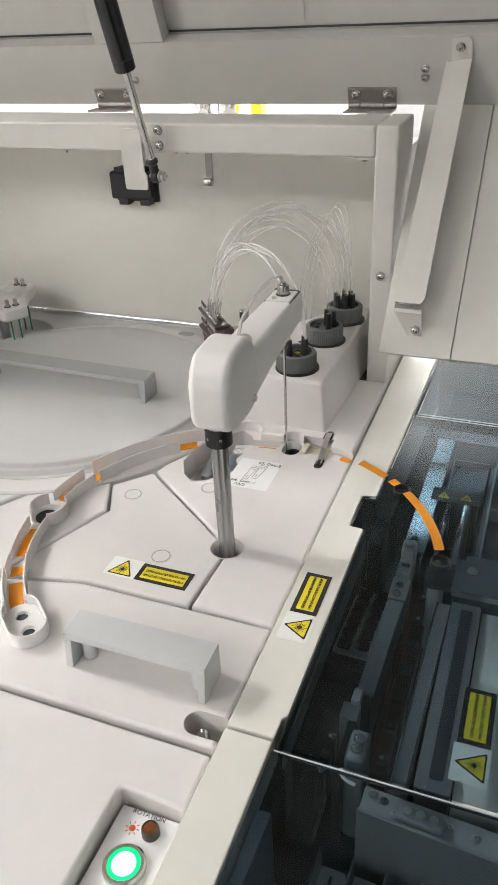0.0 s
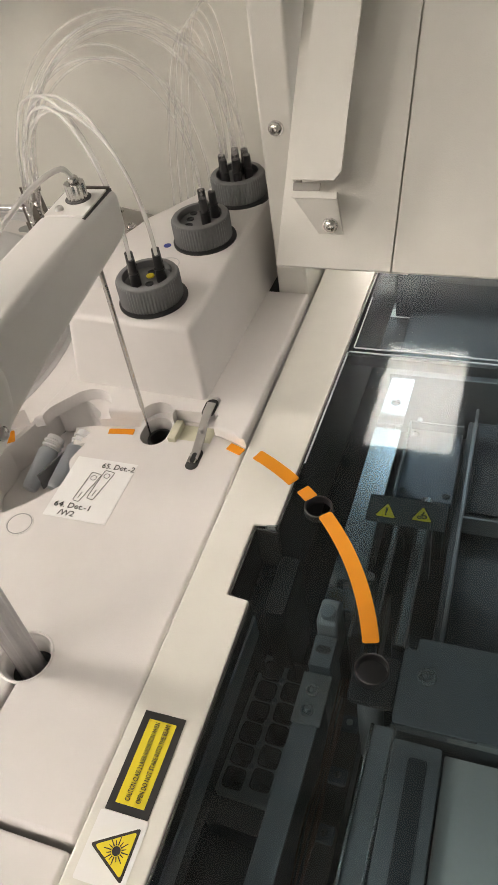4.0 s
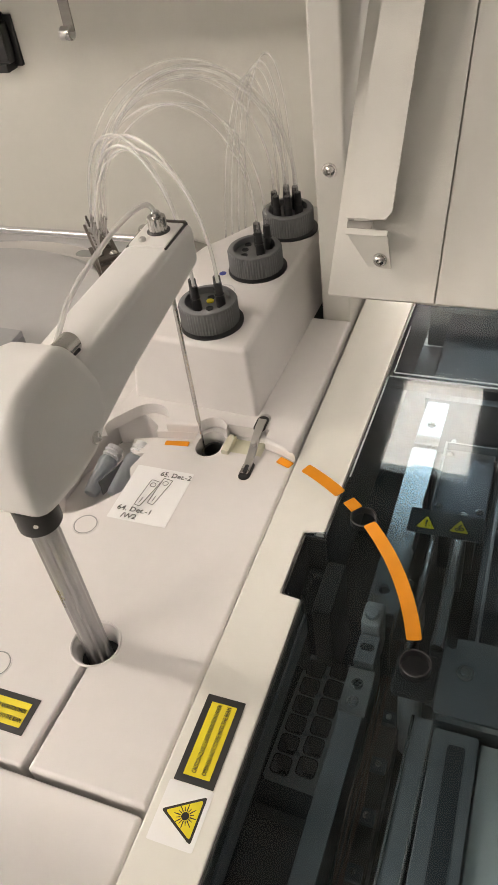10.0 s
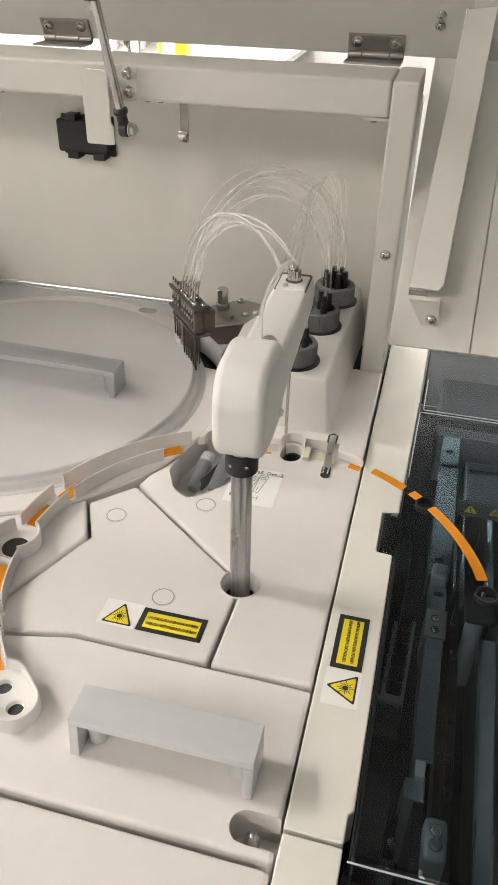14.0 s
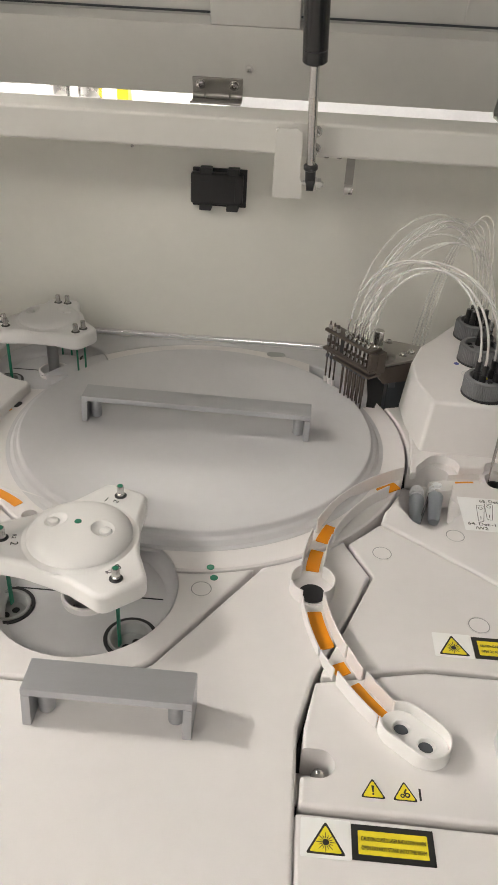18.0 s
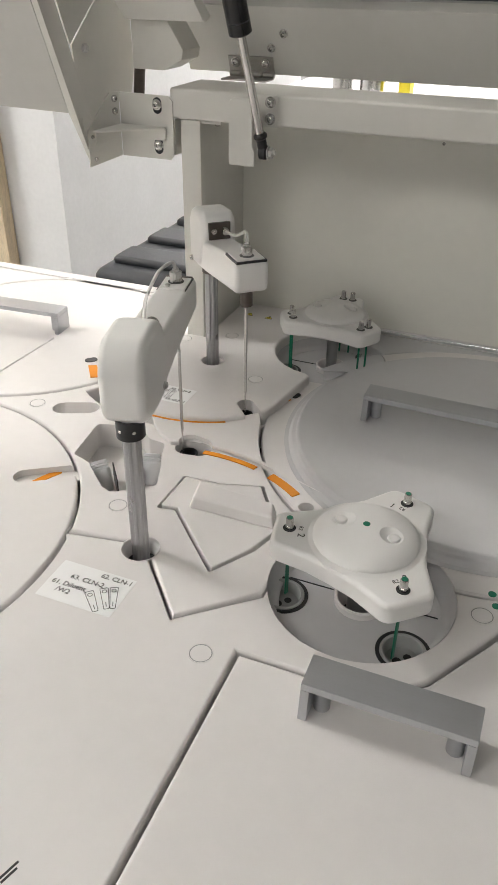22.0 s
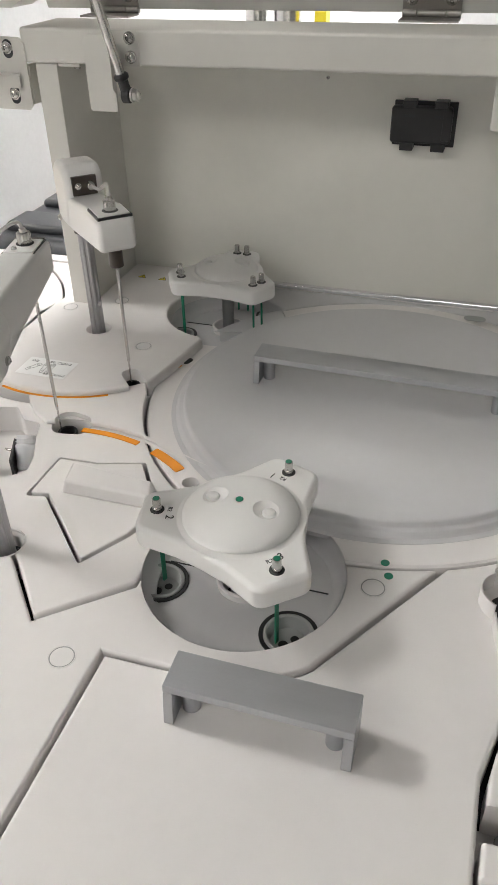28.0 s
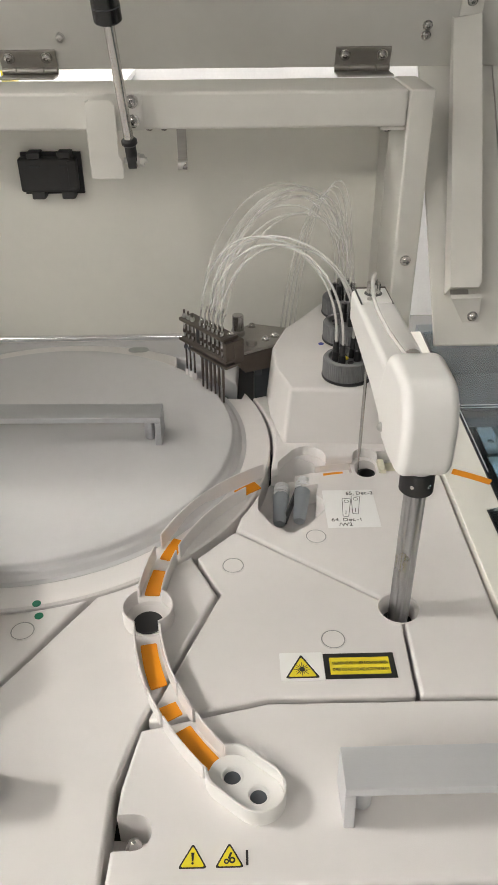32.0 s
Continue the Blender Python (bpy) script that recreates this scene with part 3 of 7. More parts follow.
cover("back_strip", "grey-white moulded strip along the back wall",
      circle(PIT_B[0], PIT_B[1], 0.0635, 14, 124, -10) + circle(DISC[0], DISC[1], R_RING + 0.002, 24, 152, 32)
      + [(-0.09, 0.4695), (-0.489, 0.4695)], z1=0.999, mat=DISC_GREY)
cover("slotted_disc_cover", "round white moulded disc cover with a slot", circle(LDISC[0], LDISC[1], R_LDISC, 96),
      cut=(prism(stadium(-0.632, 0.043, -0.600, 0.064, 0.0095), 0.96, 1.03),))
cover("handled_disc_cover", "round white moulded disc cover with aluminium handle", circle(BDISC[0], BDISC[1], R_BDISC, 96))
cover("corner_cover", "white moulded corner cover beside the round disc",
      [(-1.02, 0.4725), (-0.6265, 0.4725), (-0.6265, 0.3545), (-0.644, 0.3545)] + circle(BDISC[0], BDISC[1], R_BDISC + 0.0025, 30, 14, 166) + [(-1.02, 0.352)])

cover("edge_cover", "white moulded cover along the edge of the deck",
      [(-1.02, -0.46), (-0.6425, -0.46), (-0.6425, -0.232), (-0.75, 0.0), (-0.75, 0.13), (-1.02, 0.13)], cut=(drum(LDISC, R_LDISC + 0.0025), drum(BDISC, R_BDISC + 0.0025)))
for sx0, sy0, sx1 in ((-0.170, -0.1110, -0.1515), (0.0590, -0.1260, 0.0730)):
    part("pin_recess_floor", prism(stadium(sx0, sy0, sx1, sy0, 0.0105), 0.9722, 0.9738, bevel=0.0002), COVER, kind="structure")

# reagent disc
ring_me = lathe([(0.150, 0.974), (R_RING, 0.974), (R_RING, 0.9985), (R_RING - 0.0015, 1.0), (0.183, 1.0), (0.150, 1.0), (0.150, 0.974)], 160,
                Matrix.Translation((*DISC, 0)))
ring_ob = tagged(part("disc_ring", carved(ring_me, drum(PIT, R_PIT), drum(PIT_B, R_PITB), drum(polar(S_L, R_L, 44.5), 0.0065, n=24),
                                           prism([(-0.16, 0.335), (-0.09, 0.325), (-0.05, 0.48), (-0.16, 0.48)], 0.96, 1.03)), COVER),
                 "grey-white ring round the reagent disc cover", "machine cover", "deck covers")
disc_profile = [(0, 1.0105), (0.160, 1.0105), (0.1690, 1.0104), (0.1704, 1.0099), (0.1712, 1.0088), (0.1720, 1.0066), (0.1730, 1.0056), (0.1752, 1.0052), (0.1764, 1.0046), (0.1772, 1.0030), (0.1790, 1.0010), (0.1830, 1.0003), (0.1830, 0.997), (0, 0.997)]
tagged(part("reagent_disc_cover", lathe(disc_profile, 160, Matrix.Translation((*DISC, 0))), DISC_GREY), "large round satin grey disc cover with long handle", "machine cover")


# ---------------------------------------------------------------- handles
def bridge_handle(cover_name, x0, x1, y0, z0, turn=0.0, w=0.027, h=0.0285, finish_of=ALU, label="satin aluminium bridge handle"):
    """A low aluminium bridge: sloped top, two sheet legs, round bosses behind the legs."""
    cx = (x0 + x1) / 2
    owner = bpy.data.objects[cover_name]
    at = pose(cx, y0 + w / 2, z0, 0, 0, turn)
    L = x1 - x0
    def sheet(pts, a, b):
        bm = bmesh.new()
        va = [bm.verts.new((a, p[0], p[1])) for p in pts]
        vb = [bm.verts.new((b, p[0], p[1])) for p in pts]
        bm.faces.new(va[::-1])
        bm.faces.new(vb)
        for i in range(len(pts)):
            j = (i + 1) % len(pts)
            bm.faces.new((va[i], va[j], vb[j], vb[i]))
        bmesh.ops.recalc_face_normals(bm, faces=bm.faces)
        bmesh.ops.bevel(bm, geom=bm.edges[:], offset=0.0006, segments=2, affect="EDGES", profile=0.5)
        return bm
    f, b = -w / 2, w / 2
    grip = part("handle", sheet([(f + 0.003, h - 0.006), (f + 0.0035, h - 0.001), (b, h), (b, h - 0.005)], -L / 2, L / 2), finish_of, owner, label, at)
    for sx in (-1, 1):
        a0, a1 = sorted((sx * L / 2, sx * (L / 2 - 0.0055)))
        part("leg", sheet([(f, 0.0), (f + 0.003, h - 0.0061), (b, h - 0.0052), (b, 0.0)], a0, a1), finish_of, grip)
        part("boss", rod((sx * (L / 2 - 0.011), 0.001, 0.0), (sx * (L / 2 - 0.011), 0.001, h - 0.006), 0.0052, 20), finish_of, grip)
    return grip


bridge_handle("front_lid", -0.3295, -0.2275, -0.104, DECK)
# The brighter metal here stands in for reflected light.
bridge_handle("sample_cover", -0.0455, 0.0580, -0.112, DECK, finish_of=ALU_LIT, label="aluminium bridge handle with reflected light in its colour")
bridge_handle("reagent_disc_cover", -0.3815, -0.1605, 0.2310, 1.0105, -1.5, h=0.027)
bridge_handle("handled_disc_cover", -0.9985, -0.7735, 0.2965, DECK, 4.0, h=0.027)


# ---------------------------------------------------------------- probe arms
def screw(p, axis, r=0.0036, parent=None, name="screw", washer=True):
    """A domed cross-head screw with a washer; axis points out of the surface."""
    ax = Vector(axis).normalized()
    turn = Vector((0, 0, 1)).rotation_difference(ax).to_matrix().to_4x4()
    w = r * 1.25 if washer else r
    prof = [(0, -0.0005), (w, -0.0005), (w, r * 0.25), (r, r * 0.28), (r, r * 0.55), (r * 0.8, r * 0.85), (r * 0.45, r * 0.98), (r * 0.3, r * 0.6), (0, r * 0.5)]
    bm = lathe(prof, 16, Matrix.Translation(p) @ turn)
    ob = part(name, bm, STEEL, parent)
    return ob


def arm_shell(prof, wid, base, taper=0.0, bevel=0.0055, r=0.007):
    """A moulded arm piece from its side profile, rounded all round and tapering towards its end."""
    me = prism(rounded(prof, r, 7), -wid, wid, bevel=bevel, seg=5)
    for v in me.vertices:
        x, h, y = v.co
        v.co = (x, -y * (1.0 - taper * x), base + h)
    bm = bmesh.new()
    bm.from_mesh(me)
    bpy.data.meshes.remove(me)
    bmesh.ops.recalc_face_normals(bm, faces=bm.faces)
    return bm


def splined(z0, z1):
    """A ground shaft with long flutes."""
    bm = bmesh.new()
    n = 160
    ridge = [0.00645 + 0.00052 * math.copysign(abs(math.cos(8 * 2 * math.pi * k / n)) ** 0.4, math.cos(8 * 2 * math.pi * k / n)) for k in range(n)]
    low = [bm.verts.new((r * math.cos(2 * math.pi * k / n), r * math.sin(2 * math.pi * k / n), z0)) for k, r in enumerate(ridge)]
    high = [bm.verts.new((v.co.x, v.co.y, z1)) for v in low]
    for k in range(n):
        bm.faces.new((low[k], low[(k + 1) % n], high[(k + 1) % n], high[k]))
    bm.faces.new(high)
    bm.faces.new(low[::-1])
    return bm


def probe_arm(label, base, heading, reach, lift, tip_z):
    """A hollow white swing arm on a steel shaft with a needle at its end. Built along +x from the shaft."""
    t = thing("pipettor", label, "pipettor", pose(base[0], base[1], 0, 0, 0, heading), "pipettors")
    z = lift
    part("shaft", splined(0.93, z + 0.002), SHAFT, t, "ground steel splined shaft")
    part("collar", lathe([(0.0, z), (0.0098, z), (0.0103, z + 0.0006), (0.0103, z + 0.0142), (0.0098, z + 0.015), (0, z + 0.015)], 36), BLACK, t, "black clamping collar")
    b = z + 0.0155
    part("neck", rod((0, 0, z + 0.0145), (0, 0, b + 0.004), 0.0088, 24), DISC_GREY, t)
    head = [(-0.0155, 0.0), (-0.0155, 0.036), (-0.0115, 0.048), (-0.002, 0.0580), (0.030, 0.0595), (0.040, 0.0555), (0.049, 0.0410), (0.056, 0.0240), (0.051, 0.0040), (0.036, -0.0040), (0.016, -0.0045)]
    part("arm_body", arm_shell(head, 0.0160, b, bevel=0.0062, r=0.020), COVER_SHINY, t)
    bar = [(0.026, 0.0460), (0.055, 0.0425), (0.085, 0.0425), (reach + 0.0165, 0.0412), (reach + 0.0165, 0.0150), (0.080, 0.0065), (0.040, 0.0), (0.026, 0.0080)]
    part("arm_bar", arm_shell(bar, 0.0148, b, 0.4, 0.0042), COVER_SHINY, t)
    top = b + 0.0413
    part("end_cap_gap", block(reach - 0.0182, reach + 0.0128, -0.0120, 0.0120, top - 0.002, top + 0.0003, 0.0001), BLACK, t)
    part("end_cap", block(reach - 0.0170, reach + 0.0100, -0.0109, 0.0109, top - 0.001, top + 0.0012, 0.0005), COVER_SHINY, t)
    part("cap_edge", block(reach + 0.0102, reach + 0.0126, -0.0114, 0.0114, top - 0.001, top + 0.0016, 0.0004), BROWN, t)
    part("fitting_hole", rod((reach, 0, top), (reach, 0, top + 0.0015), 0.0066, 24, 0.0001), BLACK, t)
    teeth = bmesh.new()
    prof_r = [(0.0052 if k % 2 else 0.0046) for k in range(28)]
    lo = [teeth.verts.new((reach + r * math.cos(2 * math.pi * k / 28), r * math.sin(2 * math.pi * k / 28), top)) for k, r in enumerate(prof_r)]
    hi = [teeth.verts.new((v.co.x, v.co.y, top + 0.0095)) for v in lo]
    for k in range(28):
        teeth.faces.new((lo[k], lo[(k + 1) % 28], hi[(k + 1) % 28], hi[k]))
    teeth.faces.new(hi)
    fit = part("fitting", teeth, STEEL, t, "knurled steel fitting")
    part("ferrule", rod((reach, 0, top + 0.0095), (reach, 0, top + 0.0125), 0.0027, 14), STEEL, fit)
    screw((reach - 0.0118, 0.0045, top + 0.0012), (0, 0, 1), 0.0021, t, washer=False)
    screw((0.036, -0.0160, b + 0.0065), (0, -1, 0), 0.0026, t, "side_screw")
    screw((0.036, 0.0160, b + 0.0065), (0, 1, 0), 0.0026, t, "side_screw")
    for a in (150, 210, 330):
        c = polar((0, 0), 0.0102, a)
        part("set_screw", rod((c[0], c[1], z + 0.0075), (c[0] * 1.03, c[1] * 1.03, z + 0.0075), 0.0013, 10, 0.0002), STEEL, t)
    part("needle_holder", lathe([(0, b + 0.009), (0.0030, b + 0.009), (0.0036, b + 0.011), (0.0040, b + 0.020), (0, b + 0.020)], 20, Matrix.Translation((reach, 0, 0))), BROWN, t)
    ndl = part("needle", rod((reach, 0, tip_z + 0.034), (reach, 0, b + 0.012), 0.0014, 12), STEEL, t, "thin steel probe needle")
    part("needle_tip", lathe([(0, tip_z), (0.0005, tip_z), (0.0008, tip_z + 0.030), (0.0014, tip_z + 0.0345), (0, tip_z + 0.0345)], 10, Matrix.Translation((reach, 0, 0))), STEEL, ndl)
    part("clip_slot", block(0.044, 0.054, -0.010, 0.002, b + 0.0405, b + 0.0440, 0.0006), BLACK, t)
    part("hose_clip", sweep([(0.040, -0.004, b + 0.0460), (0.056, -0.004, b + 0.0445)], 0.0055, 18, 1), STEEL, t, "rolled steel hose clip")
    part("fluid_hose", sweep([(0.050, 0.000, b + 0.0465), (0.080, 0.007, b + 0.0520), (0.115, 0.009, b + 0.0560), (reach - 0.022, 0.006, top + 0.0190), (reach - 0.006, 0.001, top + 0.0190), (reach, 0, top + 0.0115)], 0.0014, 8), TUBING, t, "thin milky fluid hose")
    return t


probe_arm("white swing arm with steel probe on a steel shaft", S_R, 91.3, 0.165, 1.100, 0.985)
probe_arm("white swing arm with steel probe beside the diluent label", S_L, 103.6, 0.1475, 1.1025, 0.985)


def bent_arm(label, base, heading, reach, lift, tip_z):
    """A rear swing arm: upright head on the shaft, then a low bar to the needle."""
    t = thing("pipettor", label, "pipettor", pose(base[0], base[1], 0, 0, 0, heading), "pipettors")
    part("shaft", splined(0.93, lift + 0.01), SHAFT, t, "ground steel splined shaft")
    part("collar", rod((0, 0, lift - 0.010), (0, 0, lift + 0.003), 0.0095, 30), BROWN, t)
    b = lift
    head = [(-0.0175, 0.0), (-0.0175, 0.045), (-0.010, 0.0565), (0.018, 0.0575), (0.027, 0.0500), (0.029, 0.0300), (0.020, 0.0)]
    part("arm_body", arm_shell(head, 0.0175, b, bevel=0.0062, r=0.014), COVER_SHINY, t)
    bar = [(0.0, 0.0300), (0.042, 0.0325), (0.075, 0.0370), (reach + 0.0155, 0.0378), (reach + 0.0155, 0.0095), (0.030, 0.001), (0.0, 0.0)]
    part("arm_bar", arm_shell(bar, 0.0165, b, 0.4, 0.0045), COVER_SHINY, t)
    top = b + 0.0382
    part("end_cap_gap", block(reach - 0.016, reach + 0.0132, -0.0145, 0.0145, top - 0.002, top + 0.0003, 0.0001), BLACK, t)
    part("end_cap", block(reach - 0.0148, reach + 0.0118, -0.0132, 0.0132, top - 0.001, top + 0.0012, 0.0005), COVER_SHINY, t)
    part("fitting_hole", rod((reach, 0, top), (reach, 0, top + 0.0015), 0.0066, 24, 0.0001), BLACK, t)
    part("fitting", lathe([(0, top), (0.0046, top), (0.0050, top + 0.001), (0.0050, top + 0.0095), (0.003, top + 0.0105), (0.0026, top + 0.013), (0, top + 0.013)], 14, Matrix.Translation((reach, 0, 0))), STEEL, t)
    plate = part("port_plate", block(0.0265, 0.0300, -0.0115, 0.0105, b + 0.0325, b + 0.0490, 0.0006), BROWN, t, "dark port plate")
    screw((0.0300, -0.0065, b + 0.041), (1, 0, 0), 0.0023, plate)
    part("port", rod((0.0300, 0.004, b + 0.041), (0.0355, 0.004, b + 0.041), 0.0034, 16), STEEL, plate)
    part("fluid_hose", sweep([(0.034, 0.004, b + 0.041), (reach * 0.62, 0.004, b + 0.0455), (reach - 0.009, 0.002, top + 0.0195), (reach, 0, top + 0.012)], 0.0015, 8), TUBING, t, "short milky fluid hose")
    screw((-0.004, -0.0190, b + 0.006), (0, -1, 0), 0.0024, t, "side_screw")
    part("needle_holder", rod((reach, 0, b - 0.008), (reach, 0, b + 0.012), 0.0060, 20), BROWN, t)
    ndl = part("needle", rod((reach, 0, tip_z + 0.034), (reach, 0, b - 0.006), 0.0015, 12), STEEL, t, "thin steel probe needle")
    part("needle_tip", rod((reach, 0, tip_z), (reach, 0, tip_z + 0.0345), 0.0008, 10), STEEL, ndl)
    return t


bent_arm("white bent probe arm on a steel shaft by the frame post", S_B, -47.0, R_B, 1.1215, 0.988)


# ---------------------------------------------------------------- stirrers
def stirrer_star(label, c, heading, z, reach, pairs, column_r, tall, digits):
    """A three-pointed white carrier with a domed middle and stirrers through its points."""
    t = thing("stirrer_carrier", label, "stirrer", pose(c[0], c[1], 0, 0, 0, heading), "stirrers")
    pts = []
    for k in range(3):
        a = 120 * k
        pts += [polar((0, 0), reach + 0.014, a - 15), polar((0, 0), reach + 0.014, a + 15)]
        pts += [polar((0, 0), reach * 0.86, a + 36), polar((0, 0), reach * 0.775, a + 60), polar((0, 0), reach * 0.86, a + 84)]
    body = prism(rounded(pts, 0.010, 6), z - tall, z, bevel=0.0035, seg=4)
    part("carrier", body, COVER_SHINY, t)
    R, H = min(0.0385, reach * 0.70), 0.0118
    prof = [(0, z - 0.004), (R + 0.004, z - 0.004), (R + 0.004, z - 0.0002), (R + 0.0018, z + 0.0002), (R - 0.0005, z + 0.0011)]
    prof += [(R * math.cos(radians(a)), z + H * math.sin(radians(a))) for a in range(10, 90, 8)] + [(0, z + H)]
    spots = [polar((0, 0), 0.0195, a) for a in (100, 281)]
    hz = z + H * math.sqrt(1 - (0.0195 / R) ** 2)
    bowl = [(0.0145 * math.cos(radians(a)), hz + 0.0116 + 0.0145 * math.sin(radians(a))) for a in range(-90, 91, 10)]
    bowl = [(0, bowl[0][1])] + bowl[1:-1] + [(0, bowl[-1][1])]
    dome = part("dome", carved(lathe(prof, 72), *(lathe(bowl, 32, Matrix.Translation((*q, 0))) for q in spots)), COVER_SHINY, t)
    for q in spots:
        part("screw_cover", lathe([(0, hz - 0.004), (0.0044, hz - 0.004), (0.0044, hz - 0.0018), (0.0036, hz - 0.0006), (0.0018, hz - 0.0001), (0, hz)], 24, Matrix.Translation((*q, 0))), COVER_SHINY, dome)
    part("column", rod((0, 0, 0.93), (0, 0, z - tall + 0.002), column_r, 28), SHAFT, t)
    for k in range(3):
        offs = (-0.0055, 0.0055) if pairs else (0.0,)
        for o in offs:
            q = polar((0, 0), reach, 120 * k)
            s = polar((0, 0), 1, 120 * k + 90)
            x, y = q[0] + s[0] * o, q[1] + s[1] * o
            part("socket", rod((x, y, z - 0.001), (x, y, z + 0.0004), 0.0046, 20, 0.0001), BLACK, t)
            nz = part("stirrer_head", lathe([(0, z), (0.0031, z), (0.0031, z + 0.0025), (0.0027, z + 0.003), (0.0027, z + 0.0085), (0.0023, z + 0.0092), (0, z + 0.0092)], 18, Matrix.Translation((x, y, 0))), STEEL, t)
            if not pairs:
                part("head_tip", rod((x, y, z + 0.0088), (x, y, z + 0.0095), 0.0021, 14, 0.0001), GREEN, nz)
            part("stirrer_blade", block(x - 0.0017, x + 0.0017, y - 0.0005, y + 0.0005, 0.986, z - tall + 0.002, 0.0002) if not pairs
                 else rod((x, y, 0.988), (x, y, z - tall + 0.002), 0.0011, 8), GREEN, t, "green coated stirring blade")
    if digits:
        part("dot_mark", rod((0.0005, 0.001, z + 0.0105), (0.0005, 0.001, z + 0.0121), 0.0025, 20, 0.0001), GREEN, t)
        for k, d in enumerate(digits):
            a = 120 * k
            q = polar((0, 0), reach - 0.0075, a + 6)
            m = Matrix.Translation((q[0], q[1], z + 0.0002)) @ pose(0, 0, 0, 0, 0, a + 90)
            for body, size, dx in (("R2", 0.0042, -0.008), (d, 0.0075, 0.000)):
                me = lettering(body, size)
                me.transform(m @ Matrix.Translation((dx, -0.001, 0)))
                part("mark", me, INK, t)
    return t


stirrer_star("white three-armed stirrer carrier over the front mixer pit", (-0.3234, 0.0180), 70.5, 1.0480, 0.0533, False, 0.0085, 0.0165, ("1", "2", "3"))
stirrer_star("white three-armed stirrer carrier over the rear mixer pit", (PIT_B[0], PIT_B[1] + 0.002), 88.0, 1.0545, 0.0475, True, 0.0062, 0.0165, ())


def mixer_pit(label, c, r, wells, collar_r, floor_z):
    """A shallow round pit with a collar for the column and wash wells."""
    t = thing("mixer_pit", label, "mixer pit", pose(c[0], c[1], 0), "mixer pits")
    part("pit_wall", lathe([(r - 0.0005, 0.9995), (r - 0.0012, 0.9985), (r - 0.0030, floor_z + 0.004), (r - 0.0065, floor_z + 0.0006), (r - 0.009, floor_z), (r - 0.009, floor_z - 0.002), (r - 0.0003, floor_z - 0.002), (r - 0.0003, 0.9995)], 96), PIT_GREY, t)
    floor_me = carved(lathe([(0, floor_z - 0.004), (r - 0.002, floor_z - 0.004), (r - 0.002, floor_z - 0.0005), (0, floor_z - 0.0005)], 80),
                      *(drum((wx - c[0], wy - c[1]), wr + 0.003, 0.90, 1.02, 40) for wx, wy, wr in wells), drum((0, 0.002), collar_r - 0.001, 0.90, 1.02, 40))
    part("pit_floor", floor_me, PIT_GREY, t)
    part("floor_seam", block(-r + 0.012, -collar_r - 0.003, 0.0065, 0.0073, floor_z - 0.001, floor_z + 0.0001, 0), DARK, t)
    part("floor_seam", block(collar_r + 0.003, r - 0.012, 0.0065, 0.0073, floor_z - 0.001, floor_z + 0.0001, 0), DARK, t)
    part("column_collar", lathe([(collar_r, floor_z - 0.003), (collar_r + 0.001, floor_z + 0.005), (collar_r, floor_z + 0.006), (collar_r - 0.0016, floor_z + 0.0055), (collar_r - 0.004, floor_z - 0.010), (collar_r - 0.004, floor_z - 0.020)], 48,
                                Matrix.Translation((0, 0.002, 0))), COVER, t)
    for wx, wy, wr in wells:
        m = Matrix.Translation((wx - c[0], wy - c[1], 0))
        w = part("wash_well", lathe([(wr, floor_z - 0.012), (wr, floor_z + 0.0012), (wr - 0.0012, floor_z + 0.0018), (wr - 0.0024, floor_z + 0.0012), (wr - 0.003, floor_z - 0.006), (wr - 0.004, floor_z - 0.008), (0, floor_z - 0.0085)], 40, m), WELL, t)
        part("seal_ring", lathe([(wr + 0.0032, floor_z - 0.006), (wr + 0.0030, floor_z + 0.0006), (wr + 0.0004, floor_z + 0.0006), (wr + 0.0002, floor_z - 0.006)], 40, m), BLACK, t)
        for dx, dy, rr in ((0.003, 0.004, 0.0028), (-0.003, -0.002, 0.0032), (0.006, -0.004, 0.0022)):
            part("well_hole", rod((wx - c[0] + dx, wy - c[1] + dy, floor_z - 0.0090), (wx - c[0] + dx, wy - c[1] + dy, floor_z - 0.0081), rr, 18, 0.0001), BLACK, w)
    return t


mixer_pit("grey round mixer pit with two wash wells", PIT, R_PIT, ((-0.3775, 0.0055, 0.0160), (-0.2830, -0.0150, 0.0160)), 0.0185, 0.9865)
mixer_pit("grey round rear mixer pit with two wash wells", PIT_B, R_PITB, ((-0.497, 0.350, 0.0130), (-0.418, 0.418, 0.0130)), 0.0165, 0.9870)


# ---------------------------------------------------------------- sample bay under smoked covers
part("bay_floor", block(0.0985, 0.597, -0.46, 0.47, 0.901, 0.907, 0), DARK, kind="structure")
part("bay_wall", block(0.5985, 0.6200, -0.46, 0.47, 0.9075, 0.999, 0.001), RAIL_PAINT, kind="structure")
part("bay_back", block(0.1190, 0.5980, 0.4705, 0.4980, 0.9075, 0.999, 0.001), DARK_METAL, kind="structure")


def smoked(label, outline, holes=()):
    me = prism(outline, 0.9995, 1.0035, holes, bevel=0.0006, seg=2)
    ob = tagged(part("smoked_cover", me, SMOKED), label, "machine cover", "smoked covers")
    ob.visible_shadow = False
    for loop in holes:
        cx = sum(p[0] for p in loop) / len(loop)
        cy = sum(p[1] for p in loop) / len(loop)
        part("hole_rim", lathe([(0.0080, 0.9988), (0.0080, 1.0036), (0.0076, 1.0039), (0.0070, 1.0037), (0.0070, 0.9988)], 32, Matrix.Translation((cx, cy, 0))), BLACK, ob, "black port rim")
    return ob


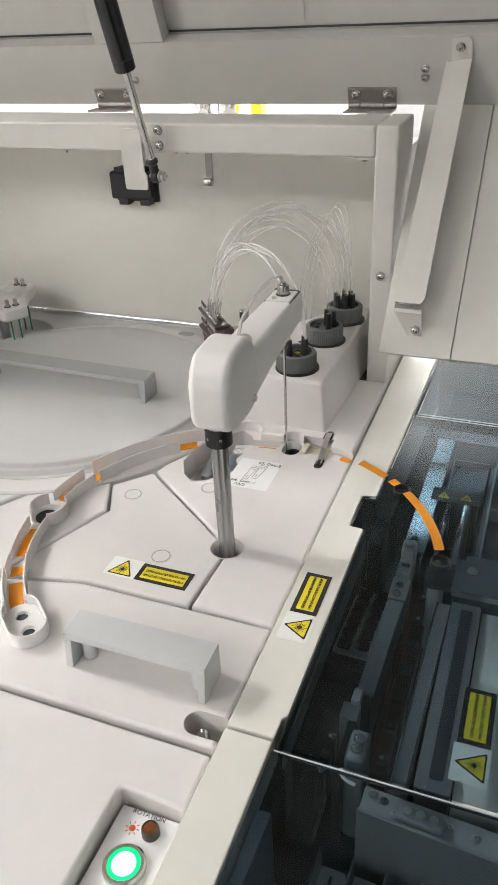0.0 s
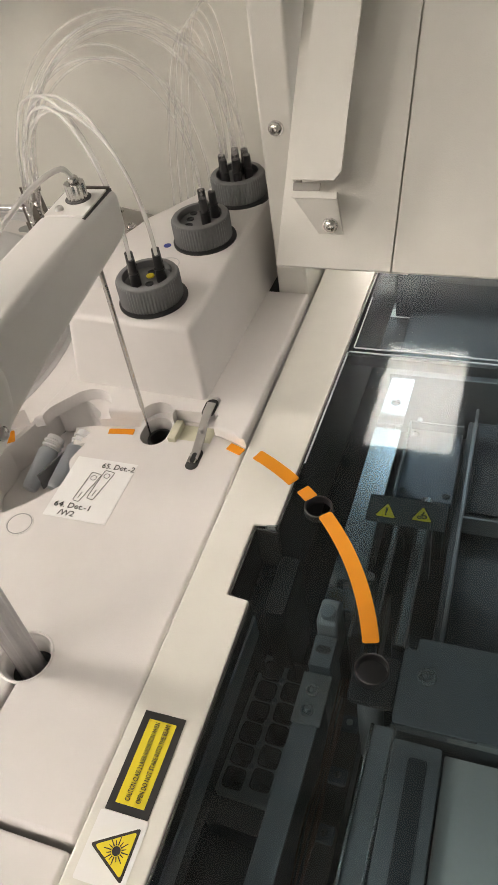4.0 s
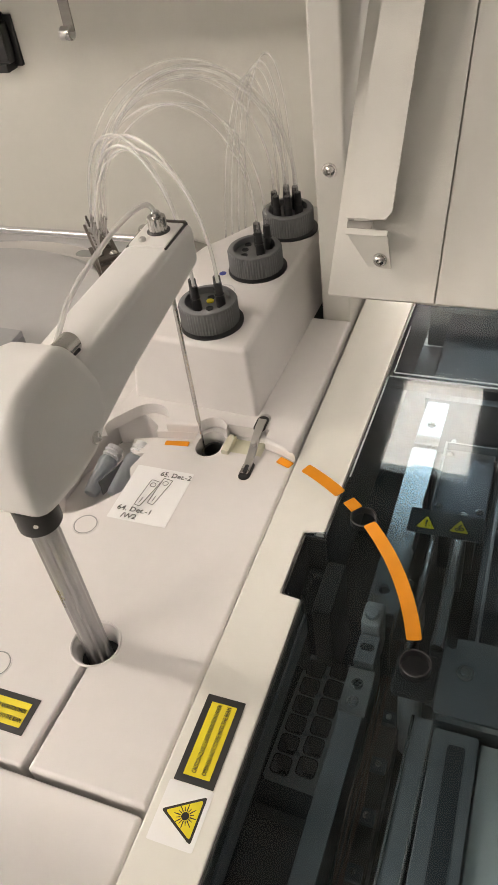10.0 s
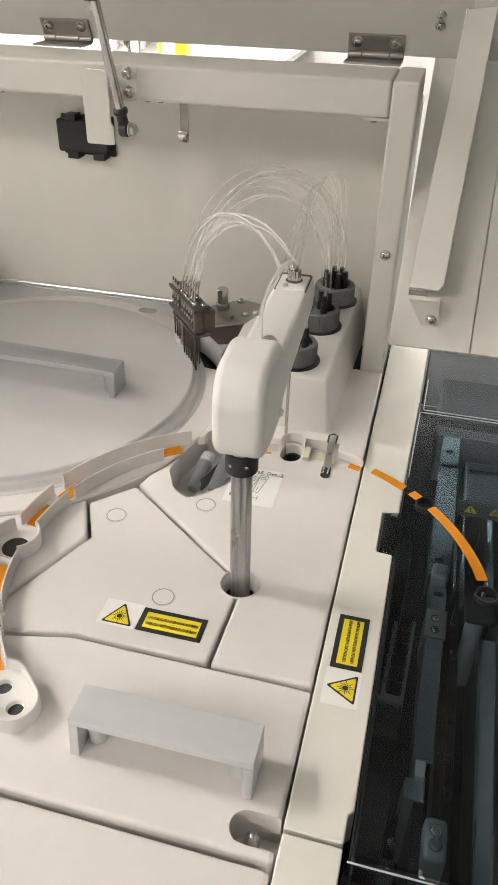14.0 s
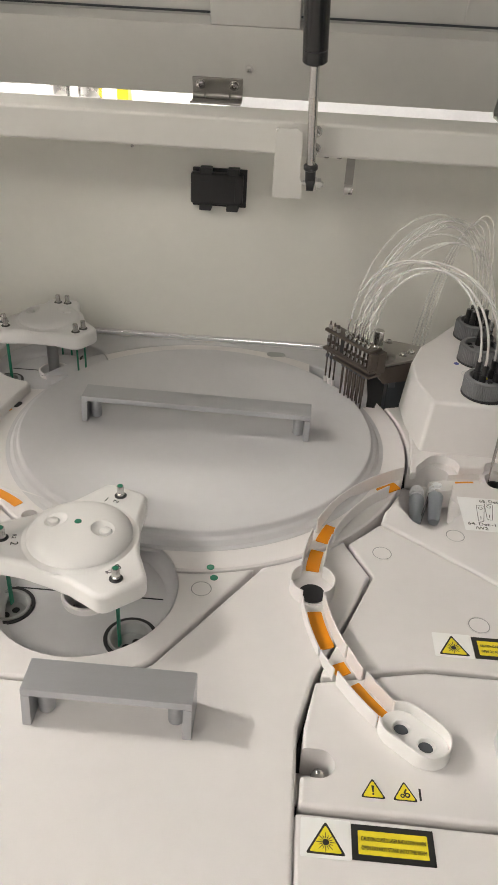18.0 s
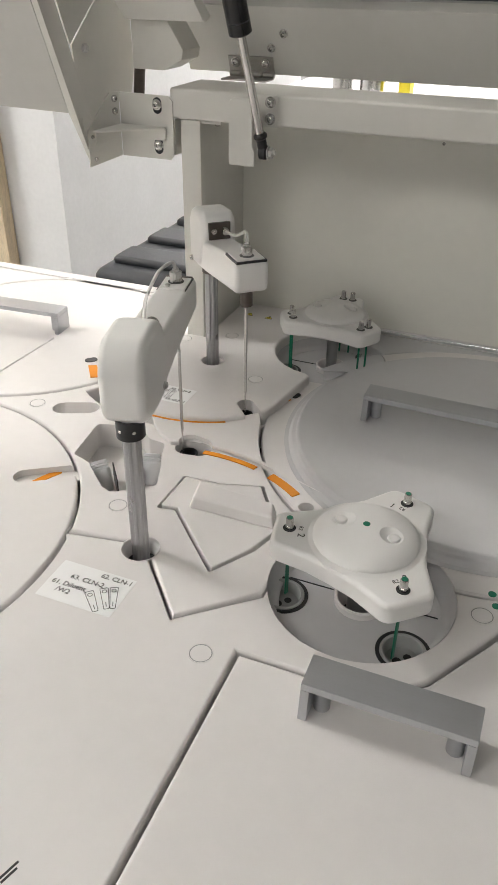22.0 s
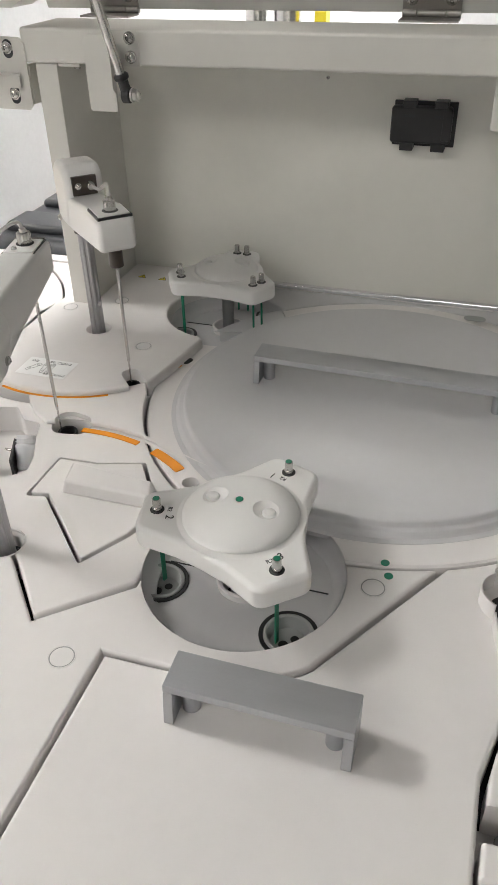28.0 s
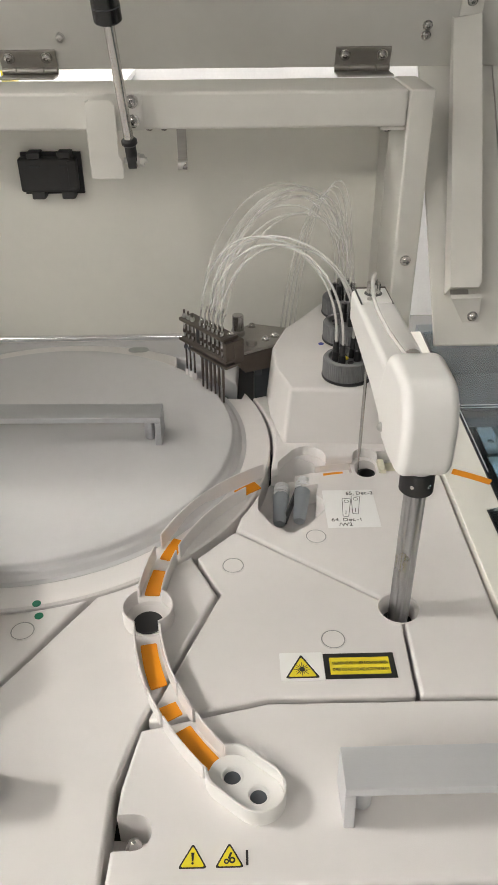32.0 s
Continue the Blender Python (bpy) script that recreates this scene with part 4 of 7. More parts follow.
main_out = [(0.1130, -0.1275), (0.596, -0.1275), (0.596, 0.2965), (0.1165, 0.2965), (0.1130, 0.1430), (0.1012, 0.1395), (0.1012, 0.0958), (0.1130, 0.0922)]
cover_main = smoked("smoked clear acrylic cover with two probe ports", rounded(main_out, 0.0015, 3), (circle(*polar(S_R, 0.1695, 45.2), 0.0075, 28), circle(*polar(S_R, 0.1695, 10.8), 0.0075, 28)))
cover_back = smoked("smoked clear acrylic cover at the back of the sample bay", rounded([(0.1190, 0.2995), (0.596, 0.2995), (0.596, 0.468), (0.1205, 0.468)], 0.0015, 3))
cover_front = smoked("smoked clear acrylic cover at the front of the sample bay", rounded([(0.1100, -0.46), (0.596, -0.46), (0.596, -0.1310), (0.1100, -0.1310)], 0.0015, 3))
# Thin pale rods paint the glint along the sheet edges.
for cover, p, q in ((cover_main, (0.1178, 0.2958), (0.5950, 0.2958)), (cover_main, (0.1174, 0.2950), (0.1150, 0.1900)), (cover_back, (0.1205, 0.3003), (0.5950, 0.3003)),
                    (cover_back, (0.1202, 0.3010), (0.1210, 0.3600)), (cover_front, (0.1112, -0.1318), (0.5950, -0.1318))):
    part("polished_edge", rod((*p, 1.0033), (*q, 1.0033), 0.00055, 8), EDGE_GLINT, cover, "pale line for light caught on the edge")
for ob_y, depth in ((0.298, 0.008), (-0.12925, 0.0015)):
    part("cover_seal", block(0.1150, 0.596, ob_y - 0.0012, ob_y + 0.0012, 0.9990 - depth, 0.9990, 0.0003), BLACK, kind="structure")
part("cover_edge_seal", block(0.1121, 0.1129, -0.1275, 0.0920, 0.985, 1.0030, 0.0002), BLACK, kind="structure")

part("rail_seal", prism([(0.1118, 0.1430), (0.1128, 0.1430), (0.1164, 0.2970), (0.1205, 0.4690), (0.1184, 0.4690), (0.1152, 0.3000)], 0.9300, 1.0020, bevel=0.0001, seg=0), BLACK, kind="structure")
part("notch_seal", prism([(0.0997, 0.0946), (0.1128, 0.0935), (0.1128, 0.0920), (0.1116, 0.0920), (0.1010, 0.0956), (0.1010, 0.1397), (0.1128, 0.1432), (0.1128, 0.1418), (0.0997, 0.1404)], 0.9300, 1.0020, bevel=0.0001, seg=0), BLACK, kind="structure")
part("notch_face", block(0.0998, 0.1127, 0.1384, 0.1395, 0.9300, 1.0015, 0), BLACK, kind="structure")
part("notch_floor", block(0.0998, 0.1120, 0.0950, 0.1400, 0.9400, 0.9420, 0), BLACK, kind="structure")

# pocket rack
prack = thing("pocket_rack", "dark plastic rack with two rows of square pockets", "rack", pose(0.1195, 0.020, 0.9075, 0, 0, -2.5))
outer = rounded([(-0.0150, 0.0040), (0.0150, 0.0040), (0.0150, 0.0840), (-0.0150, 0.0840)], 0.002)
wells_xy = [(sx, 0.0745 - 0.0124 * k + (0.003 if sx > 0 else 0.0)) for k in range(6) for sx in (-0.0070, 0.0070)]


def pocket_edge(x, y, g):
    return rounded([(x - g, y - g), (x + g, y - g), (x + g, y + g), (x - g, y + g)], g * 0.5, 4)


part("rack_plate", prism(outer, 0.0, 0.0225, [pocket_edge(x, y, 0.0053) for x, y in wells_xy], bevel=0.0005), WELL, prack)
for x, y in wells_xy:
    part("pocket", prism(pocket_edge(x, y, 0.0056), 0.0030, 0.0240, [pocket_edge(x, y, 0.0049)], bevel=0.0004), BLACK, prack)
for x, y in wells_xy:
    part("pocket_floor", prism(pocket_edge(x, y, 0.0050), 0.0031, 0.0040, bevel=0.0001, seg=0), BLACK, prack)
for k in range(5):
    part("spacer_pin", rod((0.0, 0.0695 - 0.0124 * k, 0.0225), (0.0, 0.0695 - 0.0124 * k, 0.0262), 0.0016, 12), BAY_GREY, prack)
part("rack_front", block(-0.0150, 0.0150, -0.0100, 0.0035, 0.0, 0.0200, 0.0008), BAY_DARK, prack)

FLOOR_Z = 0.9075
guide = thing("guide_rail", "dull metal guide rail with screwed joint bracket", "guide rail", pose(0, 0, 0))
part("rail_bar", plate_xyz([(0.1408, -0.0436, 0.9700), (0.1527, -0.0436, 0.9700), (0.1552, 0.0800, 0.9700), (0.1426, 0.0800, 0.9700)], 0.0030, 0.0006), BAY_GREY, guide)
part("rail_web", block(0.1445, 0.1505, -0.0420, 0.0790, FLOOR_Z, 0.9668, 0.0005), BAY_DARK, guide)
part("joint_plate", block(0.1416, 0.1560, 0.0520, 0.0785, 0.9703, 0.9722, 0.0004), HINGE_STEEL, guide)
screw((0.1482, 0.0586, 0.9722), (0, 0, 1), 0.0026, guide)
screw((0.1482, 0.0690, 0.9722), (0, 0, 1), 0.0026, guide)
part("joint_block", block(0.1430, 0.1545, 0.0805, 0.0985, FLOOR_Z, 0.9760, 0.0012), BAY_GREY, guide)
part("block_slot", prism(stadium(0.1470, 0.0900, 0.1505, 0.0900, 0.0022), 0.9761, 0.9766, bevel=0.0001, seg=0), BLACK, guide)
part("clear_catch", block(0.1425, 0.1540, 0.1000, 0.1160, 0.9500, 0.9840, 0.0025, 3), WELL, guide)
part("catch_head", rod((0.1480, 0.1060, 0.9842), (0.1480, 0.1060, 0.9880), 0.0040, 20), BAY_GREY, guide)
strip = thing("guide_strip", "pale metal guide strip with a drilled hole", "guide strip", pose(0, 0, 0))
part("strip_plate", carved(prism(rounded([(0.1405, 0.1200), (0.1575, 0.1200), (0.1590, 0.2630), (0.1415, 0.2630)], 0.0015), 0.9660, 0.9685, bevel=0.0004), drum((0.1483, 0.1362), 0.0036, 0.95, 0.98, 24)), BRIGHT_STRIP, strip)
part("strip_end", carved(prism(rounded([(0.1420, 0.2655), (0.1590, 0.2655), (0.1600, 0.3130), (0.1440, 0.3130)], 0.0015), 0.9680, 0.9700, bevel=0.0004), drum((0.1510, 0.2870), 0.0034, 0.95, 0.98, 24)), BRIGHT_STRIP, strip)
part("strip_edge", block(0.1588, 0.1606, 0.1000, 0.1640, FLOOR_Z, 0.9760, 0.0004), STEEL, strip)
part("strip_foot", block(0.1440, 0.1540, 0.1500, 0.2700, FLOOR_Z, 0.9658, 0.0006), BAY_DARK, strip)
screw((0.1615, 0.1420, 0.9700), (0.6, 0, 0.8), 0.0030, strip)
sp = thing("side_plate", "dark sheet plate along the rail side of the bay", "side plate", pose(0, 0, 0))
part("plate_wall", block(0.1136, 0.1150, -0.1250, 0.0900, 0.9780, 0.9950, 0.0003), BAY_GREY, sp)
part("plate_foot", block(0.1150, 0.1330, -0.1250, -0.0300, FLOOR_Z, 0.9250, 0.0006), BAY_DARK, sp)
part("plate_post", block(0.1136, 0.1150, -0.1240, -0.1100, FLOOR_Z, 0.9778, 0.0003), BAY_DARK, sp)
for y in (-0.0820, -0.0960, -0.1090):
    part("spacer", block(0.1300, 0.1365, y - 0.0040, y + 0.0040, 0.9252, 0.9650, 0.0008), BLACK, sp)
    screw((0.1332, y, 0.9650), (0, 0, 1), 0.0018, sp)
sc = thing("stop_catch", "small grey stop catch at the end of the guide rail", "catch", pose(0.1425, -0.0690, FLOOR_Z))
part("catch_body", block(-0.0060, 0.0060, -0.0070, 0.0060, 0.0, 0.0720, 0.0012), BAY_GREY, sc)
part("catch_finger", block(-0.0010, 0.0050, 0.0040, 0.0150, 0.0722, 0.0770, 0.0010), WELL, sc)
sb = thing("screw_bracket", "small steel bracket with two screws in the bay", "bracket", pose(0.1548, -0.0998, FLOOR_Z))
part("bracket_body", block(-0.0062, 0.0062, -0.0120, 0.0120, 0.0, 0.0800, 0.003, 3), BAY_GREY, sb)
part("bracket_side", block(-0.0120, -0.0064, -0.0180, 0.0300, 0.0, 0.0700, 0.0008), BLACK, sb)
screw((0, 0.0038, 0.0802), (0, 0, 1), 0.0030, sb)
screw((0, -0.0037, 0.0802), (0, 0, 1), 0.0030, sb)
part("wire_hook", sweep([(-0.006, -0.016, 0.074), (-0.006, -0.021, 0.079), (-0.002, -0.025, 0.079), (0.004, -0.025, 0.076)], 0.0011, 8, 5), LABEL, sb, "bent white wire hook")
belt = thing("belt", "dark brown transport belt in the bay", "belt", pose(0.1645, 0.0, FLOOR_Z))
part("belt_band", block(-0.0062, 0.0062, -0.110, 0.160, 0.0, 0.024, 0.001), BROWN, belt)
for k in range(9):
    part("belt_clamp", block(-0.0045, 0.0045, -0.098 + 0.028 * k, -0.090 + 0.028 * k, 0.0242, 0.0285, 0.0008), DARK_METAL, belt)
    screw((0.0, -0.094 + 0.028 * k, 0.0285), (0, 0, 1), 0.0014, belt)
loom = thing("wire_loom", "loose brown wires along the transport belt", "wires", pose(0, 0, 0))
wave = random.Random(3)
for k in range(6):
    part("wire", sweep([(0.1572 + 0.0010 * k + wave.uniform(-0.0012, 0.0012), 0.0900 - 0.0240 * n, 0.9480 + 0.0022 * (k % 3) + wave.uniform(-0.002, 0.002)) for n in range(9)], 0.0005, 6, 5), WIRE_BROWN, loom)
holder = thing("port_holder", "black moulded holder under the probe port", "holder", pose(0, 0, 0))
part("holder_plate", prism(rounded([(0.1665, 0.0640), (0.1885, 0.0640), (0.1885, 0.0900), (0.1665, 0.0900)], 0.0040), 0.9790, 0.9830, bevel=0.0008), BLACK, holder)
part("holder_tube", rod((0.1757, 0.0745, FLOOR_Z), (0.1757, 0.0745, 0.9788), 0.0066, 24), WELL, holder)
long_rail = thing("long_rail", "grey long rail with polished edges in the bay", "guide rail", pose(0, 0, 0))
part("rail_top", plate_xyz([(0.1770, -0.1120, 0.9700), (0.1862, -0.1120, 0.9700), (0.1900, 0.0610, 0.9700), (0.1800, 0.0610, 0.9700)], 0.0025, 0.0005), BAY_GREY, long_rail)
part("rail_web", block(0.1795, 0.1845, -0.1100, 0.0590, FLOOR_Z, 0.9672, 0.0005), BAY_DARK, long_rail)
part("polished_edge", rod((0.1768, -0.1120, 0.9702), (0.1798, 0.0610, 0.9702), 0.0009, 10, 0.0002), STEEL, long_rail)
part("polished_edge", rod((0.1866, -0.1120, 0.9702), (0.1904, 0.0610, 0.9702), 0.0009, 10, 0.0002), STEEL, long_rail)
for x, y0, y1, r, z in ((0.1850, 0.1000, 0.2000, 0.0036, 0.9750), (0.1680, 0.100, 0.288, 0.0024, 0.9560)):
    g = thing("guide_bar", "polished steel guide bar in the bay", "guide bar", pose(x, 0, 0), "guide bars")
    part("bar", rod((0, y0, z), (0, y1, z), r, 16), STEEL, g)
    for yy in (y0 + 0.006, y1 - 0.006):
        part("bar_foot", block(-0.004, 0.004, yy - 0.004, yy + 0.004, FLOOR_Z - 0.0002, z, 0.0006), DARK_METAL, g)
cov = thing("bay_cover", "dark grey sheet cover with a steel screw", "bay cover", pose(0, 0, 0), "bay covers")
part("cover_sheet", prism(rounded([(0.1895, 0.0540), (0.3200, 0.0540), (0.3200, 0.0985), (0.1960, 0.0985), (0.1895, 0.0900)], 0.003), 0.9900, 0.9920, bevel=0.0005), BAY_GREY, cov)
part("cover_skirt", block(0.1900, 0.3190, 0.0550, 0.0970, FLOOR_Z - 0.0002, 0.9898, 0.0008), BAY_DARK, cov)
part("bright_edge", block(0.1895, 0.3200, 0.0526, 0.0538, 0.9870, 0.9922, 0.0003), STEEL, cov)
part("cover_slot", prism(stadium(0.1935, 0.0930, 0.1935, 0.0980, 0.0020), 0.9921, 0.9925, bevel=0.0001, seg=0), BLACK, cov)
screw((0.2018, 0.0785, 0.9921), (0, 0, 1), 0.0036, cov)
cov = thing("bay_cover", "dark grey long sheet cover in the bay", "bay cover", pose(0, 0, 0), "bay covers")
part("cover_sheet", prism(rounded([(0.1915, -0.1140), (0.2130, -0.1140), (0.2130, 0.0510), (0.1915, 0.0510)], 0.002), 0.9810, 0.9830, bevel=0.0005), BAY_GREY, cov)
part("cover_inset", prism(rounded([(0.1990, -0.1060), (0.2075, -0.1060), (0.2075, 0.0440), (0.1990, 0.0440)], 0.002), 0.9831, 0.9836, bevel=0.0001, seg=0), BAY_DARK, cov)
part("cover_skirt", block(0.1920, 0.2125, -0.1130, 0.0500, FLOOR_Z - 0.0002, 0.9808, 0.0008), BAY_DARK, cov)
cov = thing("bay_cover", "pale grey sheet cover in the bay", "bay cover", pose(0, 0, 0), "bay covers")
part("cover_sheet", block(0.2140, 0.5900, -0.1140, 0.0510, FLOOR_Z - 0.0002, 0.9780, 0.001), RAIL_PAINT, cov)
cov = thing("bay_cover", "black box cover at the back of the bay", "bay cover", pose(0, 0, 0), "bay covers")
part("cover_sheet", block(0.2000, 0.5900, 0.1050, 0.2850, FLOOR_Z - 0.0002, 0.9620, 0.001), BAY_DARK, cov)
part("cover_slot", block(0.2080, 0.2450, 0.2050, 0.2700, 0.9622, 0.9640, 0.0004), DARK, cov)
part("cover_rib", block(0.2040, 0.2060, 0.1070, 0.2830, 0.9622, 0.9760, 0.0004), BAY_GREY, cov)
part("cover_rib", block(0.2060, 0.3000, 0.1900, 0.1915, 0.9622, 0.9760, 0.0004), BAY_GREY, cov)
mb = thing("motor_bracket", "folded steel motor bracket at the back of the bay", "bracket", pose(0, 0, 0))
part("bracket_plate", prism(rounded([(0.1645, 0.2020), (0.1985, 0.2020), (0.1985, 0.2620), (0.1645, 0.2620)], 0.002), 0.9700, 0.9722, bevel=0.0005), DARK_METAL, mb)
part("bracket_fold", block(0.1645, 0.1657, 0.2020, 0.2620, 0.9723, 0.9790, 0.0003), BAY_GREY, mb)
part("bracket_fold", block(0.1660, 0.1985, 0.2608, 0.2620, 0.9723, 0.9790, 0.0003), BAY_GREY, mb)
part("bracket_post", block(0.1700, 0.1940, 0.2080, 0.2560, FLOOR_Z, 0.9698, 0.0008), BAY_DARK, mb)
for x, y in ((0.1690, 0.2070), (0.1945, 0.2070), (0.1690, 0.2560)):
    screw((x, y, 0.9722), (0, 0, 1), 0.0020, mb)
cov = thing("bay_cover", "dark grey box cover at the far end of the bay", "bay cover", pose(0, 0, 0), "bay covers")
part("cover_sheet", block(0.1400, 0.5900, 0.3250, 0.4650, FLOOR_Z - 0.0002, 0.9500, 0.001), BAY_DARK, cov)
part("cover_rib", block(0.1400, 0.5900, 0.3235, 0.3249, FLOOR_Z - 0.0002, 0.9640, 0.0004), BAY_GREY, cov)
lt = thing("hinge_block", "black moulded hinge block beside the rail notch", "hinge block", pose(0.1080, 0.1180, 0.9073))
part("block_body", block(0.0060, 0.0180, -0.0190, 0.0190, 0.0, 0.0780, 0.003), BLACK, lt)
part("block_tongue", block(-0.0040, 0.0058, -0.0150, 0.0150, 0.0675, 0.0720, 0.001), DARK, lt)
part("spring", sweep([(-0.001 + 0.0016 * math.cos(k), -0.010 + 0.0009 * k, 0.0745 + 0.0016 * math.sin(k)) for k in range(0, 22)], 0.0005, 6, 3), STEEL, lt)
screw((0.0020, 0.0090, 0.0720), (0, 0, 1), 0.0022, lt)
ch = thing("cross_channel", "aluminium cross channel with screws under the front cover", "channel", pose(0.1655, -0.1345, 0, 0, 0, -4))
part("channel_web", block(0.0, 0.4200, -0.0085, 0.0085, 0.9790, 0.9885, 0.001), WELL, ch)
part("channel_wall", block(0.0, 0.4200, 0.0060, 0.0085, 0.9073, 0.9788, 0.0006), BAY_DARK, ch)
part("channel_lip", block(0.0, 0.4200, -0.0110, -0.0087, 0.9073, 0.9920, 0.0006), BAY_GREY, ch)
for k, (dx, dy) in enumerate(((0.0055, 0.004), (0.0125, 0.0025), (0.0200, -0.003), (0.0300, 0.003), (0.0400, -0.003), (0.0500, 0.001), (0.0640, 0.000), (0.0800, 0.003))):
    screw((dx, dy, 0.9885), (0, 0, 1), 0.0021, ch)
clamp = part("channel_clamp", block(0.0210, 0.0470, -0.0065, 0.0030, 0.9886, 0.9930, 0.0015), BAY_GREY, ch)
for dx in (0.0265, 0.0340, 0.0415):
    part("clamp_bolt", lathe([(0, 0), (0.0027, 0), (0.0027, 0.0022), (0, 0.0024)], 6, Matrix.Translation((dx, -0.0018, 0.9930))), STEEL, clamp)
for k in range(7):
    st = thing("rack_lane", "dark grey sample rack lane under the front cover", "rack lane", pose(0.1500 + 0.0192 * k, -0.285, 0.9073, 0, 0, -3), "rack lanes")
    part("lane_body", block(-0.0070, 0.0070, -0.130, 0.125, 0.0, 0.046, 0.001), BAY_GREY, st)
    part("lane_lip", block(-0.0088, -0.0074, -0.130, 0.125, 0.0, 0.062, 0.0004), BAY_DARK, st)
    part("lane_groove", block(-0.0010, 0.0010, -0.125, 0.120, 0.0461, 0.0466, 0.0002), BLACK, st)
bp = thing("blue_panel", "pale blue-grey plastic panel beside the front lanes", "panel", pose(0, 0, 0))
part("panel_body", prism(rounded([(0.1100, -0.3200), (0.1140, -0.3200), (0.1190, -0.1580), (0.1100, -0.1590)], 0.002), 0.9073, 0.9850, bevel=0.0008), material("blue_grey_plastic", (0.20, 0.27, 0.34), 0.4), bp)


# ---------------------------------------------------------------- sample path: walls, funnel, cup, orange marks
def wall_arc(c, r, a0, a1, z0, z1, thick=0.0013, n=20, slope=0.0):
    """A thin standing wall along an arc, with a rounded rim; slope lowers its far end."""
    bm = bmesh.new()
    rows = []
    for i in range(n + 1):
        a = a0 + (a1 - a0) * i / n
        top = z1 - slope * i / n
        ring = [bm.verts.new((*polar(c, r + dr, a), zz)) for dr, zz in ((-thick / 2, z0), (-thick / 2, top - 0.0004), (-thick / 4, top), (thick / 4, top), (thick / 2, top - 0.0004), (thick / 2, z0))]
        rows.append(ring)
    for p, q in zip(rows, rows[1:]):
        for k in range(6):
            bm.faces.new((p[k], p[(k + 1) % 6], q[(k + 1) % 6], q[k]))
    bm.faces.new(rows[0][::-1])
    bm.faces.new(rows[-1])
    bmesh.ops.recalc_face_normals(bm, faces=bm.faces)
    return bm


chan = thing("drip_channel", "curved white plastic drip channel with orange path marks", "drip channel", pose(0, 0, 0))
WIN, WOUT = R_R - 0.0082, R_R + 0.0082
part("outer_wall", wall_arc(S_R, WOUT, 119, 158.5, 0.9985, 1.0135, slope=-0.001), COVER, chan)
part("inner_wall", wall_arc(S_R, WIN, 129.0, 160.0, 0.9985, 1.0120, slope=-0.0006), COVER, chan)
part("outer_wall", wall_arc(S_R, WOUT, 162, 175.0, 0.9985, 1.0125, slope=0.002), COVER, chan)
part("inner_wall", wall_arc(S_R, WIN, 162.0, 176.0, 0.9985, 1.0125, slope=0.001), COVER, chan)
part("outer_wall", wall_arc(S_R, WOUT, 187.5, 202.5, 0.9985, 1.0110, slope=0.004), COVER, chan)
part("inner_wall", wall_arc(S_R, WIN, 187.0, 205.0, 0.9985, 1.0110, slope=-0.001), COVER, chan)
part("outer_wall", wall_arc(S_R, WOUT, 203.4, 209.5, 0.9985, 1.0085, slope=-0.001), COVER, chan)
part("inner_wall", wall_arc(S_R, WIN, 206.0, 212.5, 0.9985, 1.0135, slope=0.002), COVER, chan)
part("outer_wall", wall_arc(S_R, WOUT, 210.8, 223.5, 0.9985, 1.0120, slope=0.001), COVER, chan)
part("inner_wall", wall_arc(S_R, WIN, 213.8, 223.0, 0.9985, 1.0130, slope=0.002), COVER, chan)
fc = polar(S_R, 0.1675, 181.5)
for a0, a1 in ((122, 243), (299, 420)):
    part("funnel", wall_arc(fc, 0.0162, a0, a1, 0.9985, 1.0125, n=30), COVER, chan)
part("funnel_floor", lathe([(0.0085, 0.9992), (0.0155, 1.0006), (0.0160, 0.9990), (0.0085, 0.9975)], 40, Matrix.Translation((*fc, 0))), COVER, chan)
part("funnel_bore", rod((fc[0], fc[1] - 0.0045, 0.990), (fc[0], fc[1] - 0.0045, 1.0014), 0.0098, 28, 0.0002), BLACK, chan)
for a0, a1 in ((122.5, 129.5), (154.0, 162.0), (166.0, 174.5), (189.5, 201.5), (206.3, 209.8), (213.0, 223.0)):
    part("orange_mark", prism(rounded(sector(S_R, R_R - 0.0052, R_R + 0.0052, a0, a1, 10), 0.0012, 3), 1.0002, 1.0012, bevel=0.0001, seg=0), ORANGE, chan, "orange path mark")
ca, cb = polar(S_R, 0.1665, 227.4), polar(S_R, 0.1665, 233.5)
cup_out, cup_in = stadium(*ca, *cb, 0.0145, 20), stadium(*ca, *cb, 0.0130, 20)
cup = thing("drain_cup", "oval white plastic drain cup with two holes", "drain cup", pose(0, 0, 0))
part("cup_wall", carved(prism(cup_out, 0.9985, 1.0115, (cup_in,), 0.0005, 2), prism(sector(S_R, R_R - 0.0078, R_R + 0.0078, 215, 224.5), 0.99, 1.03)), COVER_SHINY, cup)
part("cup_floor", carved(prism(stadium(*ca, *cb, 0.0129, 20), 1.0001, 1.0034, bevel=0.0003), drum(ca, 0.0050, 0.99, 1.02, 28), drum(cb, 0.0050, 0.99, 1.02, 28)), COVER_SHINY, cup)
for c in (ca, cb):
    part("drain_hole", lathe([(0.0062, 1.0034), (0.0056, 1.0037), (0.0050, 1.0033), (0.0046, 1.0012), (0.0045, 1.0004)], 28, Matrix.Translation((*c, 0))), COVER_SHINY, cup)
    # Dark disc stands in for the shade down the shallow hole.
    part("drain_bore", rod((c[0], c[1], 1.0001), (c[0], c[1], 1.0006), 0.0047, 24, 0.0001), DARK_METAL, cup)

